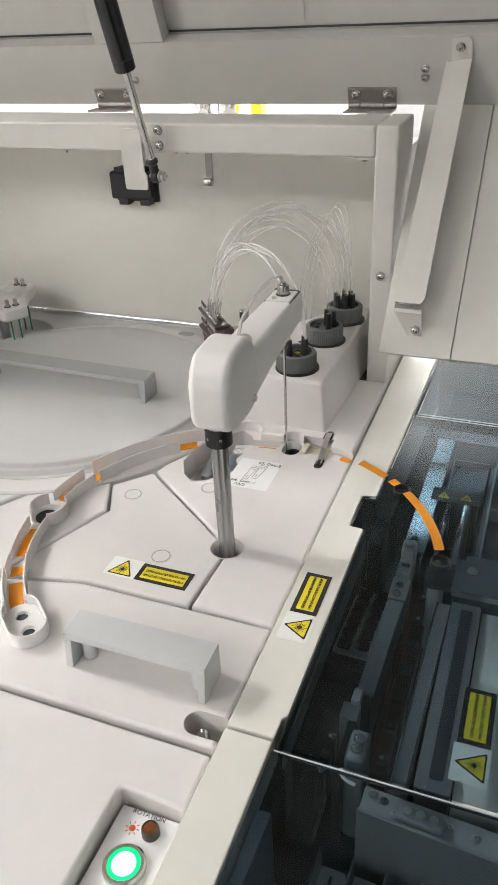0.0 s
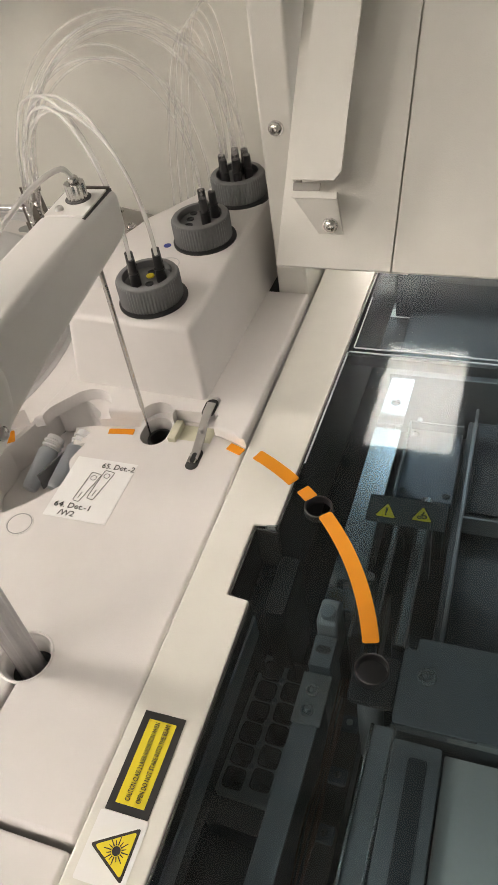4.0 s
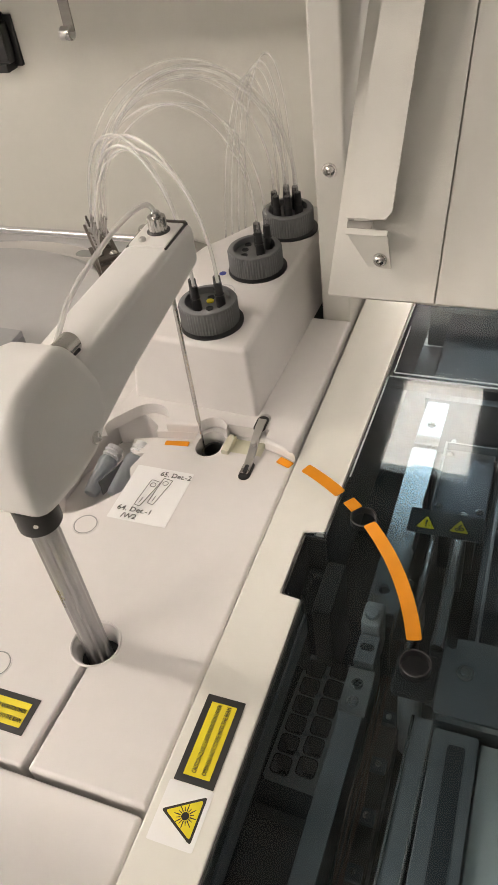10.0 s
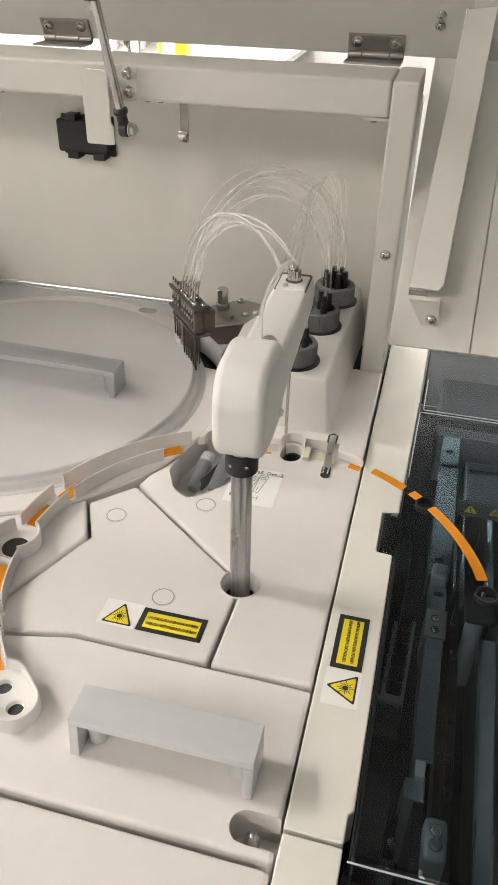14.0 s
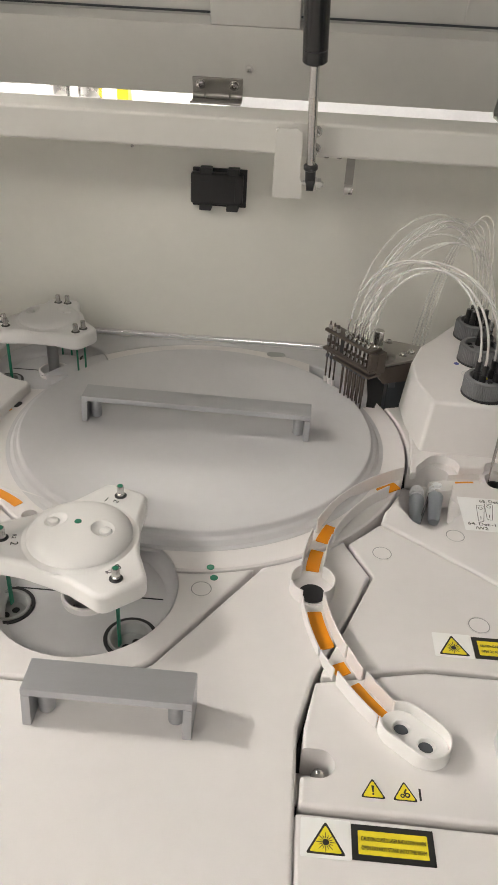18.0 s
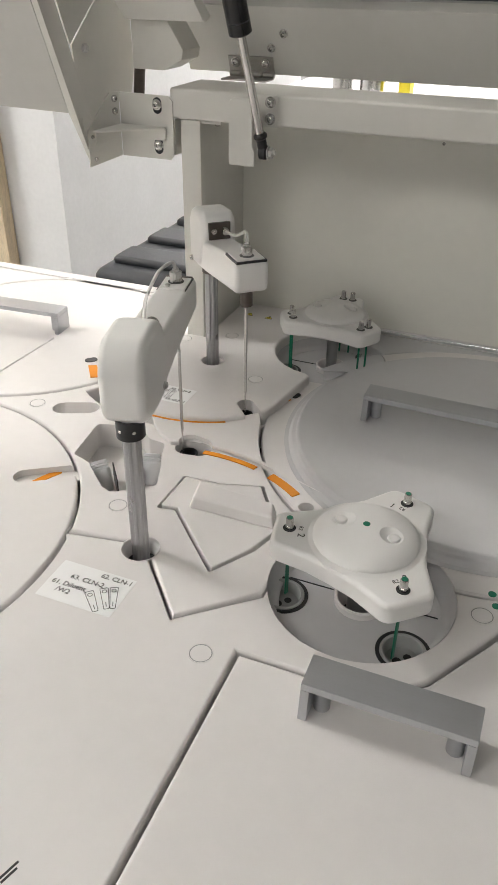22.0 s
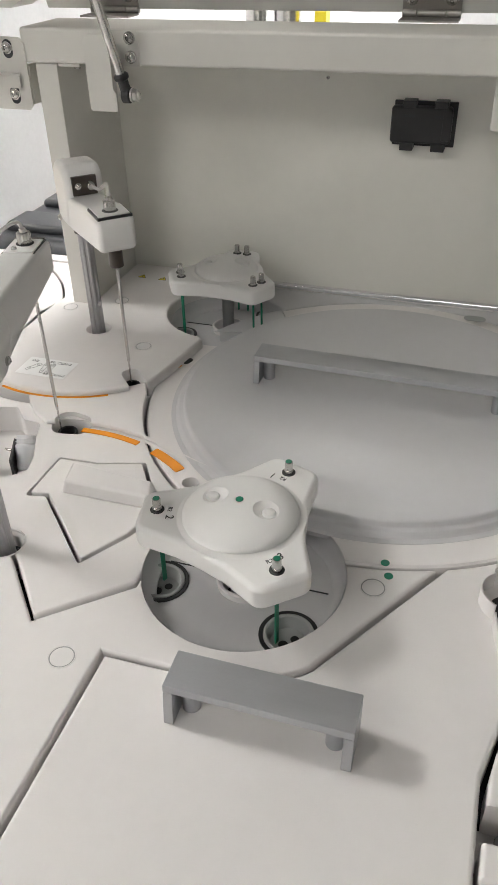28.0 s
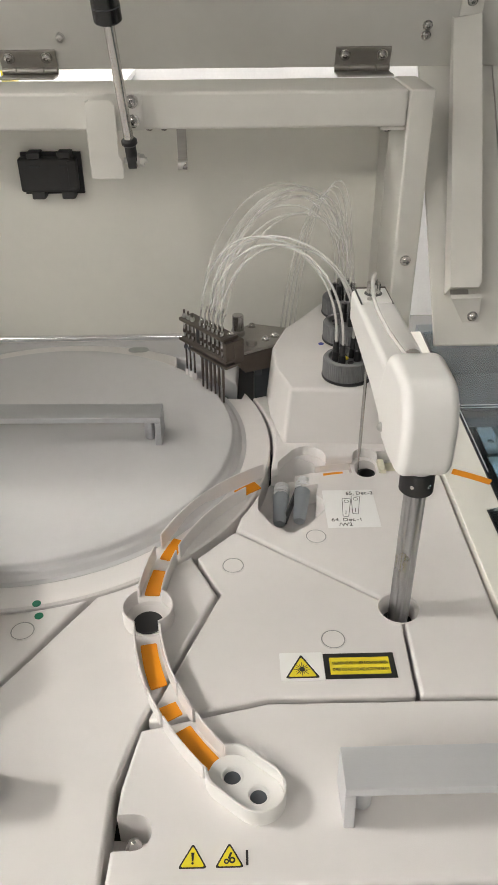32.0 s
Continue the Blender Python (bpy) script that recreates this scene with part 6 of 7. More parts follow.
# ---------------------------------------------------------------- gas struts with their brackets
def gas_strut(x, lean):
    t = thing("gas_strut", "black gas strut with chrome rod on a cream bracket", "gas strut", pose(x, BEAM_Y, 1.2245), "gas struts")
    part("back_plate", plate_xyz([(0.010, -0.0012, 0.0215), (-0.020, -0.0012, 0.0215), (-0.020, -0.0012, 0.0500), (0.0085, -0.0012, 0.0500), (0.010, -0.0012, 0.0480)][::-1], 0.0008, 0), PAINT, t)
    bm = prism(rounded([(-0.0345, -0.0135), (-0.0075, -0.0135), (-0.0075, 0.0020), (-0.0100, 0.0050), (-0.0100, 0.0440), (-0.0140, 0.0480), (-0.0305, 0.0480), (-0.0345, 0.0440)], 0.003, 4), -0.001, 0.001, bevel=0.0005)
    bm.transform(Matrix.Rotation(radians(90), 4, "X"))
    bm.transform(Matrix.Translation((0, -0.0175, 0)))
    part("front_flange", bm, PAINT, t)
    part("side_flange", block(-0.0345, -0.0327, -0.0165, -0.0022, -0.012, 0.0460, 0.0005), PAINT, t)
    for zz in (0.0290, 0.0440):
        screw((0.0022, -0.0020, zz), (0, -1, 0), 0.0042, t)
    bolt = part("pivot_bolt", rod((-0.007, -0.0120, 0.0), (0.0125, -0.0120, 0.0), 0.0025, 14), STEEL, t)
    part("pivot_nut", lathe([(0, 0), (0.0052, 0), (0.0052, 0.0035), (0, 0.0035)], 6, Matrix.Translation((0.0065, -0.0120, 0)) @ Matrix.Rotation(radians(90), 4, "Y")), STEEL, bolt)
    part("pivot_washer", rod((0.0045, -0.0120, 0), (0.0060, -0.0120, 0), 0.0060, 20, 0.0002), STEEL, bolt)
    foot, head = Vector((0.0, -0.0120, 0.0)), Vector((lean * 0.33, -0.0120 - 0.29 * 0.33, 0.33))
    d = (head - foot).normalized()
    part("eyelet", joined(rod((-0.0035, -0.0120, 0), (0.0035, -0.0120, 0), 0.0068, 22), rod(foot, foot + d * 0.016, 0.0048, 18)), BLACK, t)
    part("rubber_boot", rod(foot + d * 0.013, foot + d * 0.0195, 0.0066, 20, 0.002), BLACK, t)
    part("chrome_rod", rod(foot + d * 0.016, foot + d * 0.112, 0.0041, 22), STEEL, t, "bright chrome rod")
    tube = part("cylinder", rod(foot + d * 0.1085, foot + d * 0.33, 0.0105, 32, 0.0012), BLACK_GLOSS, t, "black gas cylinder")
    part("cylinder_groove", rod(foot + d * 0.1190, foot + d * 0.1200, 0.01062, 32, 0.0001), DARK, tube)
    return t


gas_strut(-0.1790, -0.049)
gas_strut(-0.5275, -0.12)

# ---------------------------------------------------------------- wall box, hook, tabs and screws
wb = thing("wall_box", "black plastic snap-lid box on the back panel", "wall box", pose(-0.2765, WALL_Y, 1.1845))
part("box_body", block(-0.0300, 0.0300, -0.0040, 0.0, -0.0205, 0.0205, 0.0008), BLACK, wb)
bm = block(-0.0310, 0.0265, -0.0165, -0.0041, -0.0160, 0.0175, 0.0030, 3)
part("box_lid", bm, BLACK, wb)
part("lid_step", block(0.0180, 0.0266, -0.0172, -0.0160, -0.0120, 0.0140, 0.0006), BLACK, wb)
for sx in (-0.0145, 0.0155):
    part("hinge_tab", block(sx - 0.0065, sx + 0.0065, -0.0160, -0.0005, 0.0165, 0.0225, 0.0008), BLACK, wb)
    part("latch_tab", block(sx - 0.0065, sx + 0.0065, -0.0160, -0.0005, -0.0228, -0.0155, 0.0008), BLACK, wb)
    part("lid_slot", block(sx - 0.0055, sx + 0.0055, -0.01685, -0.0162, 0.0085, 0.0105, 0.0002), DARK, wb)
hk = thing("hook", "small bent stainless steel hook under the beam", "hook", pose(-0.1400, 0.3920, 1.2460))
part("hook_strip", block(-0.0042, 0.0042, -0.0008, 0.0008, -0.0360, 0.0, 0.0003), HINGE_STEEL, hk)
part("hook_curl", carved(rod((-0.0042, -0.0042, -0.0360), (0.0042, -0.0042, -0.0360), 0.0050, 28, 0.0002), rod((-0.006, -0.0042, -0.0360), (0.006, -0.0042, -0.0360), 0.0038, 24, 0.0001), block(-0.01, 0.01, -0.004, 0.01, -0.036, -0.02, 0)), STEEL, hk)
part("hook_foot", block(-0.0042, 0.0042, -0.0008, 0.0140, -0.0016, -0.0002, 0.0003), STEEL, hk)
fix = thing("frame_screws", "steel screws and tabs fixed to the cream frame", "screws", pose(0, 0, 0))
for x in (-0.1655, -0.1530):
    screw((x, 0.366, 1.2458), (0, 0, -1), 0.0030, fix)
screw((0.0635, 0.3521, 1.1298), (0, -1, 0), 0.0040, fix)
screw((-0.1050 + 0.05, 0.430, 1.2458), (0, 0, -1), 0.0016, fix)
screw((-0.3740, WALL_Y, 1.2220), (0, -1, 0), 0.0014, fix)
part("corner_tab", block(0.0310, 0.0524, 0.3560, 0.3800, 1.2430, 1.2457, 0.0004), PAINT, fix)
screw((0.0390, 0.3660, 1.2430), (0, 0, -1), 0.0034, fix)
part("corner_tab", block(-0.6018, -0.5800, 0.3560, 0.3800, 1.2430, 1.2457, 0.0004), PAINT, fix)
screw((-0.5880, 0.3660, 1.2430), (0, 0, -1), 0.0034, fix)
for x, up in ((-0.247, 0.032), (0.081, 0.040), (0.081, 0.031), (-0.560, 0.031), (-0.545, 0.046)):
    screw(on_lid(x, up, 0.0), (0, -math.cos(radians(22)), -math.sin(radians(22))), 0.0036, fix)
tube_rod = thing("back_rail", "polished steel rod along the foot of the back panel", "rod", pose(0, 0, 0))
part("rod_bar", rod((-0.600, 0.4655, 1.0035), (-0.105, 0.4655, 1.0035), 0.0034, 18), CHROME, tube_rod)
part("rod_strip", block(-0.600, -0.105, 0.4640, 0.4715, 0.9993, 1.0004, 0.0002), COVER, tube_rod)

# ---------------------------------------------------------------- braces beside the lid
slope = Vector((0, 0.456 - 0.277, 1.283 - 1.079)).normalized()
normal = Vector((0, -slope.z, slope.y))


def on_hood(x, s, out):
    p = Vector((x, 0.277, 1.079)) + slope * s + normal * out
    return (p.x, p.y, p.z)


def hood_sheet(corners, thick=0.002):
    return plate_xyz([on_hood(*c) for c in corners], thick, 0.0005)


brace = thing("lid_brace", "cream folded sheet-metal lid brace with bracket", "lid brace", pose(-0.004, 0, 0))
low_a, low_b = on_hood(0.0950, 0.045, 0.022), on_hood(0.1190, 0.045, 0.022)
top_a, top_b = on_lid(0.1057, 0.0480, 0.0045), on_lid(0.1300, 0.0520, 0.0045)
part("brace_strip", plate_xyz([low_a, low_b, on_hood(0.1225, 0.050, 0.022), top_b, top_a], 0.0016, 0), PAINT, brace)
part("brace_flange", plate_xyz([low_a, top_a, on_lid(0.1050, 0.0470, -0.001), on_hood(0.0942, 0.045, 0.004)], 0.0014, 0), PAINT, brace)
part("brace_tab", plate_xyz([on_lid(0.1108, 0.0485, 0.0035), on_lid(0.1300, 0.0515, 0.0035), on_lid(0.1296, 0.0670, 0.0035), on_lid(0.1260, 0.0712, 0.0035), on_lid(0.1102, 0.0702, 0.0035)], 0.0016, 0.0004), PAINT, brace)
screw(on_lid(0.1190, 0.0625, 0.0042), (0, -math.cos(radians(22)), -math.sin(radians(22))), 0.0036, brace)
part("z_bracket", hood_sheet([(0.0950, 0.035, 0.021), (0.1215, 0.035, 0.021), (0.1215, 0.039, 0.021), (0.0950, 0.039, 0.021)]), PAINT, brace)
part("bracket_web", plate_xyz([on_hood(0.0950, 0.0365, 0.0205), on_hood(0.1215, 0.0365, 0.0205), on_hood(0.1235, 0.019, 0.003), on_hood(0.1090, 0.019, 0.003)][::-1], 0.0018, 0.0004), PAINT, brace)
screw(on_hood(0.1165, 0.0235, 0.0080), tuple(normal * 0.7 + Vector((0, -0.4, -0.4))), 0.0036, brace)
part("brace_gap_bar", hood_sheet([(0.0950, 0.0395, 0.0195), (0.1110, 0.0395, 0.0195), (0.1110, 0.0442, 0.0195), (0.0950, 0.0442, 0.0195)], 0.001), HINGE_STEEL, brace)

# angle bracket with a gusset at the beam end
lb = thing("angle_bracket", "cream folded angle bracket with gusset at the beam end", "angle bracket", pose(0, 0, 0))
part("bracket_face", plate_xyz([(-0.6920, 0.3500, 1.2055), (-0.6350, 0.3500, 1.2055), (-0.6310, 0.3500, 1.2100), (-0.6310, 0.3500, 1.2620), (-0.6355, 0.3500, 1.2670), (-0.6920, 0.3500, 1.2680)], 0.0020, 0.0004), PAINT, lb)
part("bracket_side", plate_xyz([(-0.6925, 0.3500, 1.2680), (-0.6970, 0.3400, 1.2680), (-0.7095, 0.3125, 1.2335), (-0.7095, 0.3125, 1.1985), (-0.6925, 0.3500, 1.2055)], 0.0020, 0.0004), PAINT, lb)
part("gusset", plate_xyz([(-0.6905, 0.3475, 1.2380), (-0.7055, 0.3150, 1.2345), (-0.6960, 0.3170, 1.2345), (-0.6380, 0.3440, 1.2380), (-0.6380, 0.3475, 1.2380)], 0.0018, 0.0003), PAINT, lb)
part("gusset_lip", block(-0.6880, -0.6380, 0.3455, 0.3475, 1.2250, 1.2360, 0.0005), PAINT, lb)
part("gusset_lip", plate_xyz([(-0.7040, 0.3170, 1.2330), (-0.6910, 0.3450, 1.2360), (-0.6910, 0.3450, 1.2240), (-0.7040, 0.3170, 1.2210)], 0.0016, 0.0003), PAINT, lb)
for x, z in ((-0.6480, 1.2585), (-0.6480, 1.2195)):
    part("screw_slot", prism(stadium(x, z - 0.004, x, z + 0.002, 0.0048), -0.0005, 0.0005, bevel=0.0001), DARK, lb, at=pose(0, 0.3496, 0, 90, 0, 0))
    screw((x, 0.3492, z), (0, -1, 0), 0.0042, lb)
for z in (1.2620, 1.2500):
    screw((-0.6945, 0.3440, z), (0.91, -0.41, 0), 0.0028, lb)
for x, y, z in ((-0.7060, 0.3190, 1.2060), (-0.7068, 0.3170, 1.2280)):
    screw((x, y, z), (0.91, -0.41, 0), 0.0016, lb)
part("beam_end_plate", block(-0.6345, -0.6305, 0.3535, 0.420, 1.2100, 1.2440, 0.0005), PAINT, lb)

# brace and side sheet of the lid beyond the bracket
lh = thing("side_brace", "cream folded sheet-metal lid brace with screwed webs", "lid brace", pose(0, 0, 0))


def lean(x, z, back=0.0):
    """A place on the sheet that leans forward with the lid."""
    return (x, 0.3185 - (z - 1.205) * 0.405 + back, z)


# The darker coat puts the shade of this downward face into its colour.
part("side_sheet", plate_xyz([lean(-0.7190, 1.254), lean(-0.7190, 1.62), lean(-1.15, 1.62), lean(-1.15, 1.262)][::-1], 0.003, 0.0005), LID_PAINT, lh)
part("side_flange", plate_xyz([lean(-0.7125, 1.200), lean(-0.7185, 1.254), lean(-0.7185, 1.60), lean(-0.7165, 1.60, 0.026), lean(-0.7090, 1.225, 0.020)], 0.002, 0.0004), PAINT, lh)
part("flange_edge", plate_xyz([lean(-0.7125, 1.200, -0.0005), lean(-0.7195, 1.254, -0.0005), lean(-0.7195, 1.60, -0.0005), lean(-0.7165, 1.60, -0.0005), lean(-0.7100, 1.200, -0.0005)], 0.0016, 0.0003), PAINT, lh)
web = part("inner_web", plate_xyz([(-0.7110, 0.3090, 1.2350), (-0.7000, 0.3900, 1.2620), (-0.6990, 0.3970, 1.2840), (-0.7000, 0.3960, 1.3300), (-0.7035, 0.3600, 1.3660), (-0.7140, 0.3060, 1.3130)], 0.002, 0.0004), PAINT, lh)
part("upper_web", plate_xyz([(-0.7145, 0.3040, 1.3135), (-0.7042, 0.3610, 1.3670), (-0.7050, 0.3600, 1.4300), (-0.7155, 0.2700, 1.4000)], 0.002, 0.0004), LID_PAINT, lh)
screw((-0.7098, 0.3220, 1.3090), (0.99, -0.13, 0), 0.0036, web)
screw((-0.7028, 0.3620, 1.3560), (0.99, -0.13, 0), 0.0032, web)
box = prism([(-0.679, 1.289), (-0.644, 1.289), (-0.624, 1.299), (-0.622, 1.308), (-0.638, 1.333), (-0.679, 1.333)], -0.02, 0.02, bevel=0.001)
part("link_box", box, PAINT, lh, at=pose(0, 0.380, 0, 90, 0, 0))
part("link_hood", plate_xyz([(-0.6780, 0.348, 1.3335), (-0.5930, 0.348, 1.3335), (-0.6230, 0.330, 1.4000), (-0.7150, 0.330, 1.4000)], 0.016, 0.001), PAINT, lh)
part("link_slot", block(-0.6520, -0.6430, 0.3360, 0.3405, 1.3660, 1.3740, 0.0005), BLACK, lh)
part("link_pin", rod((-0.681, 0.372, 1.262), (-0.678, 0.372, 1.2892), 0.0058, 18), BROWN, lh)


# ---------------------------------------------------------------- left side of the deck
step = thing("raised_step", "white moulded raised step between the two probe arcs", "machine cover", pose(0, 0, 0))
step_out = circle(S_L[0], S_L[1], 0.1475, 20, 67.0, 108.0) + [(-0.552, 0.146), (-0.566, 0.160)] + circle(S_B[0], S_B[1], 0.1150, 16, 262, 318.0) \
    + circle(DISC[0], DISC[1], R_RING + 0.0025, 10, 193.5, 213.0)
part("step_body", carved(prism(step_out, 1.0002, 1.0050, bevel=0.0016, seg=3), prism(stadium(*polar(S_L, 0.146, 97), *polar(S_L, 0.150, 101), 0.0112), 0.98, 1.03)), COVER, step)
part("orange_mark", prism(sector(S_L, R_L - 0.0028, R_L + 0.0028, 73.0, 95.0, 16), 1.0002, 1.0010, bevel=0.0001, seg=0), ORANGE, step, "orange path mark")
part("orange_line", prism(sector(S_B, 0.1238, 0.1262, 252.0, 300.0, 20), 1.0045, 1.0054, bevel=0.0001, seg=0), ORANGE, step, "thin orange path line")
part("orange_mark", prism(rounded(sector(S_L, R_L - 0.0042, R_L + 0.0042, 51.5, 66.0, 12), 0.0010, 3), 1.0002, 1.0009, bevel=0.0001, seg=0), ORANGE, ring_ob, "orange path mark")
part("orange_mark", prism(rounded(sector(S_EDGE, 0.119, 0.124, -31.0, -24.0, 8), 0.0008, 2), 1.0002, 1.0008, bevel=0.0001, seg=0), ORANGE, ring_ob, "orange path mark")
part("probe_port", prism(stadium(*polar(S_L, R_L, 46.4), *polar(S_L, R_L, 43.4), 0.0078), 0.9735, 0.9860, bevel=0.0002), BLACK, ring_ob)
part("probe_port", prism(stadium(*polar(S_EDGE, 0.122, -20.5), *polar(S_EDGE, 0.122, -18.0), 0.0030), 0.9885, 1.0009, bevel=0.0002), BLACK, ring_ob)
part("green_dot", rod((-0.2340, 0.0505, 0.9999), (-0.2340, 0.0505, 1.0004), 0.0030, 20, 0.0001), GREEN, ring_ob)
part("finger_notch", prism(stadium(-0.2050, 0.4180, -0.1950, 0.4180, 0.0060), 1.0103, 1.0107, bevel=0.0001, seg=0), WELL, ring_ob)

penta = thing("hatch_cover", "white moulded five-sided hatch with block grip", "machine cover", pose(0, 0, 0))
penta_pts = [(-0.5012, 0.0958), (-0.4700, 0.0972), (-0.4348, 0.1076), (-0.4024, 0.0563), (-0.4118, 0.0284), (-0.4316, -0.0038), (-0.4880, 0.0538), (-0.5022, 0.0508)]
part("hatch_plate", prism(rounded(penta_pts, 0.0025), 0.9860, 1.0012, bevel=0.0012, seg=3), COVER, penta)
bm = bmesh.new()
lo = [bm.verts.new((x, y, 1.0008)) for x, y in ((-0.4790, 0.0560), (-0.4030, 0.0560), (-0.4090, 0.0780), (-0.4830, 0.0850))]
hi = [bm.verts.new((x, y, z)) for x, y, z in ((-0.4760, 0.0590, 1.0120), (-0.4060, 0.0580, 1.0120), (-0.4115, 0.0750, 1.0130), (-0.4800, 0.0815, 1.0130))]
bm.faces.new(lo[::-1])
bm.faces.new(hi)
for i in range(4):
    bm.faces.new((lo[i], lo[(i + 1) % 4], hi[(i + 1) % 4], hi[i]))
bmesh.ops.bevel(bm, geom=bm.edges[:], offset=0.0022, segments=3, affect="EDGES", profile=0.5)
part("block_grip", bm, COVER, penta)

# tube recess
part("tube_recess_floor", prism(rounded(swollen(PIT_L, 0.003), 0.006), 0.9722, 0.9737, bevel=0.0002), COVER, kind="structure")
LB = "frosted clear reagent bottle leaning in a many-sided recess"
small_bottle(LB, (-0.5735, 0.0800, 0.9745), (-0.5870, 0.0905, 0.9985), 0.0092, "reagent bottles", BOTTLE_NECK)
small_bottle(LB, (-0.5430, 0.1040, 0.9745), (-0.5475, 0.1205, 0.9985), 0.0092, "reagent bottles", BOTTLE_NECK)
bt = thing("bottle_divider", "thin black divider plate between the bottles", "divider", pose(0, 0, 0))
part("divider_plate", block(-0.0006, 0.0006, -0.016, 0.016, 0.9740, 0.993, 0.0002, at=pose(-0.5680, 0.0880, 0, 0, 0, 38)), BLACK, bt)
bt = thing("bottle_divider", "thin black divider plate between the bottles", "divider", pose(0, 0, 0))
part("divider_plate", block(-0.0010, 0.0010, -0.016, 0.016, 0.9740, 0.994, 0.0002, at=pose(-0.5520, 0.1050, 0, 0, 0, 24)), BLACK, bt)
part("divider_pin", rod((-0.5660, 0.1130, 0.9860), (-0.5560, 0.1130, 0.9860), 0.0012, 10), STEEL, bt)
tray = thing("slot_tray", "white plastic slot tray with an orange path mark", "slot tray", pose(0, 0, 0))
part("tray_floor", prism(stadium(-0.632, 0.043, -0.600, 0.064, 0.0105), 0.9735, 0.9935, bevel=0.0002), COVER, tray)
part("orange_mark", prism(rounded(sector(S_L, R_L - 0.0038, R_L + 0.0030, 149.5, 160.5, 10), 0.0008, 2), 0.9936, 0.9942, bevel=0.0001, seg=0), ORANGE, tray, "orange path mark")
tray = thing("slot_tray", "white plastic keyhole-shaped slot tray", "slot tray", pose(0, 0, 0))
part("tray_floor", prism(stadium(-0.668, 0.158, -0.645, 0.168, 0.0122), 0.9735, 0.9860, bevel=0.0002), COVER, tray)
tray = thing("path_mark", "orange path marks with a black port on the rear disc", "path mark", pose(0, 0, 0))
part("orange_mark", prism(rounded([(-0.6960, 0.2480), (-0.6870, 0.2520), (-0.6700, 0.2290), (-0.6780, 0.2240)], 0.0010), 1.0002, 1.0009, bevel=0.0001, seg=0), ORANGE, tray)
part("orange_mark", prism(rounded([(-0.6600, 0.2130), (-0.6520, 0.2150), (-0.6470, 0.2060), (-0.6550, 0.2030)], 0.0010), 1.0002, 1.0009, bevel=0.0001, seg=0), ORANGE, tray)
part("black_port", prism(stadium(-0.7020, 0.2600, -0.6990, 0.2630, 0.0050), 1.0001, 1.0009, bevel=0.0001, seg=0), BLACK, tray)
part("inner_hatch", prism(rounded([(-0.7720, 0.2960), (-0.7770, 0.1700), (-0.9300, 0.1600), (-0.9300, 0.2720)], 0.003), 0.9990, 1.0016, bevel=0.0008), COVER,
     tagged(thing("disc_hatch", "white moulded hatch set in the rear disc cover", "machine cover", pose(0, 0, 0))))

# ---------------------------------------------------------------- room beyond the machine
case_t = thing("tool_case", "charcoal ribbed plastic tool case on a bench behind the machine", "tool case", pose(-0.737, 0.800, 0.84))
part("case_base", block(-0.190, 0.190, -0.185, 0.170, 0.0, 0.070, 0.012, 3), CASE, case_t)
part("case_lid", block(-0.192, 0.192, -0.187, 0.172, 0.0715, 0.122, 0.022, 4), CASE, case_t)
for k in range(3):
    part("lid_rib", block(-0.170, 0.170, -0.150 + 0.115 * k, -0.085 + 0.115 * k, 0.1180, 0.1340, 0.0070, 3), CASE, case_t)
part("case_latch", block(-0.205, -0.191, -0.030, 0.030, 0.045, 0.095, 0.003), CASE, case_t)
bench = thing("bench", "white laboratory bench under the tool case", "bench", pose(-0.72, 0.80, 0))
part("bench_top", block(-0.19, 0.60, -0.19, 0.19, 0.79, 0.8395, 0.003), LABEL, bench)
for sx, sy in ((-0.16, -0.16), (0.57, -0.16), (-0.16, 0.16), (0.57, 0.16)):
    part("leg", block(sx - 0.02, sx + 0.02, sy - 0.02, sy + 0.02, 0.0, 0.7895, 0.002), LABEL, bench)
shelf = thing("wall_shelf", "white wall shelf on two brackets behind the machine", "shelf", pose(-0.85, 2.30, 0.985))
part("shelf_board", block(-0.40, 0.40, -0.16, 0.4995, 0.0, 0.020, 0.002), LABEL, shelf)
for sx in (-0.30, 0.30):
    part("shelf_bracket", block(sx - 0.012, sx + 0.012, 0.20, 0.4995, -0.20, -0.001, 0.003), STEEL, shelf)
for cx, cr in ((-0.985, 0.034), (-0.885, 0.042)):
    can = thing("canister", "brushed steel canister on the wall shelf", "canister", pose(cx, 2.26, 1.0052), "canisters")
    part("can_body", lathe([(0, 0), (cr - 0.002, 0), (cr, 0.002), (cr, 0.098), (cr - 0.004, 0.104), (0, 0.104)], 32), STEEL, can)
    part("can_lid", lathe([(0, 0.1042), (cr * 0.8, 0.1042), (cr * 0.8, 0.118), (cr * 0.76, 0.121), (0, 0.121)], 32), HINGE_STEEL, can)
ybox = thing("small_box", "small yellow cardboard box on the wall shelf", "box", pose(-0.775, 2.26, 1.0052))
part("box_body", block(-0.018, 0.018, -0.03, 0.03, 0.0, 0.098, 0.001), YELLOW, ybox)
part("box_flap", block(-0.018, 0.018, -0.0312, -0.0302, 0.075, 0.098, 0.0003), YELLOW, ybox)
door = thing("wooden_door", "pale wooden door in a white wall", "door", pose(0, 0, 0))
part("door_leaf", block(-2.30, -1.545, 1.075, 1.099, 0.0, 2.10, 0.002), WOOD, door)
part("door_frame", block(-1.540, -1.458, 1.060, 1.0985, 0.0, 2.16, 0.003), WOOD, door)


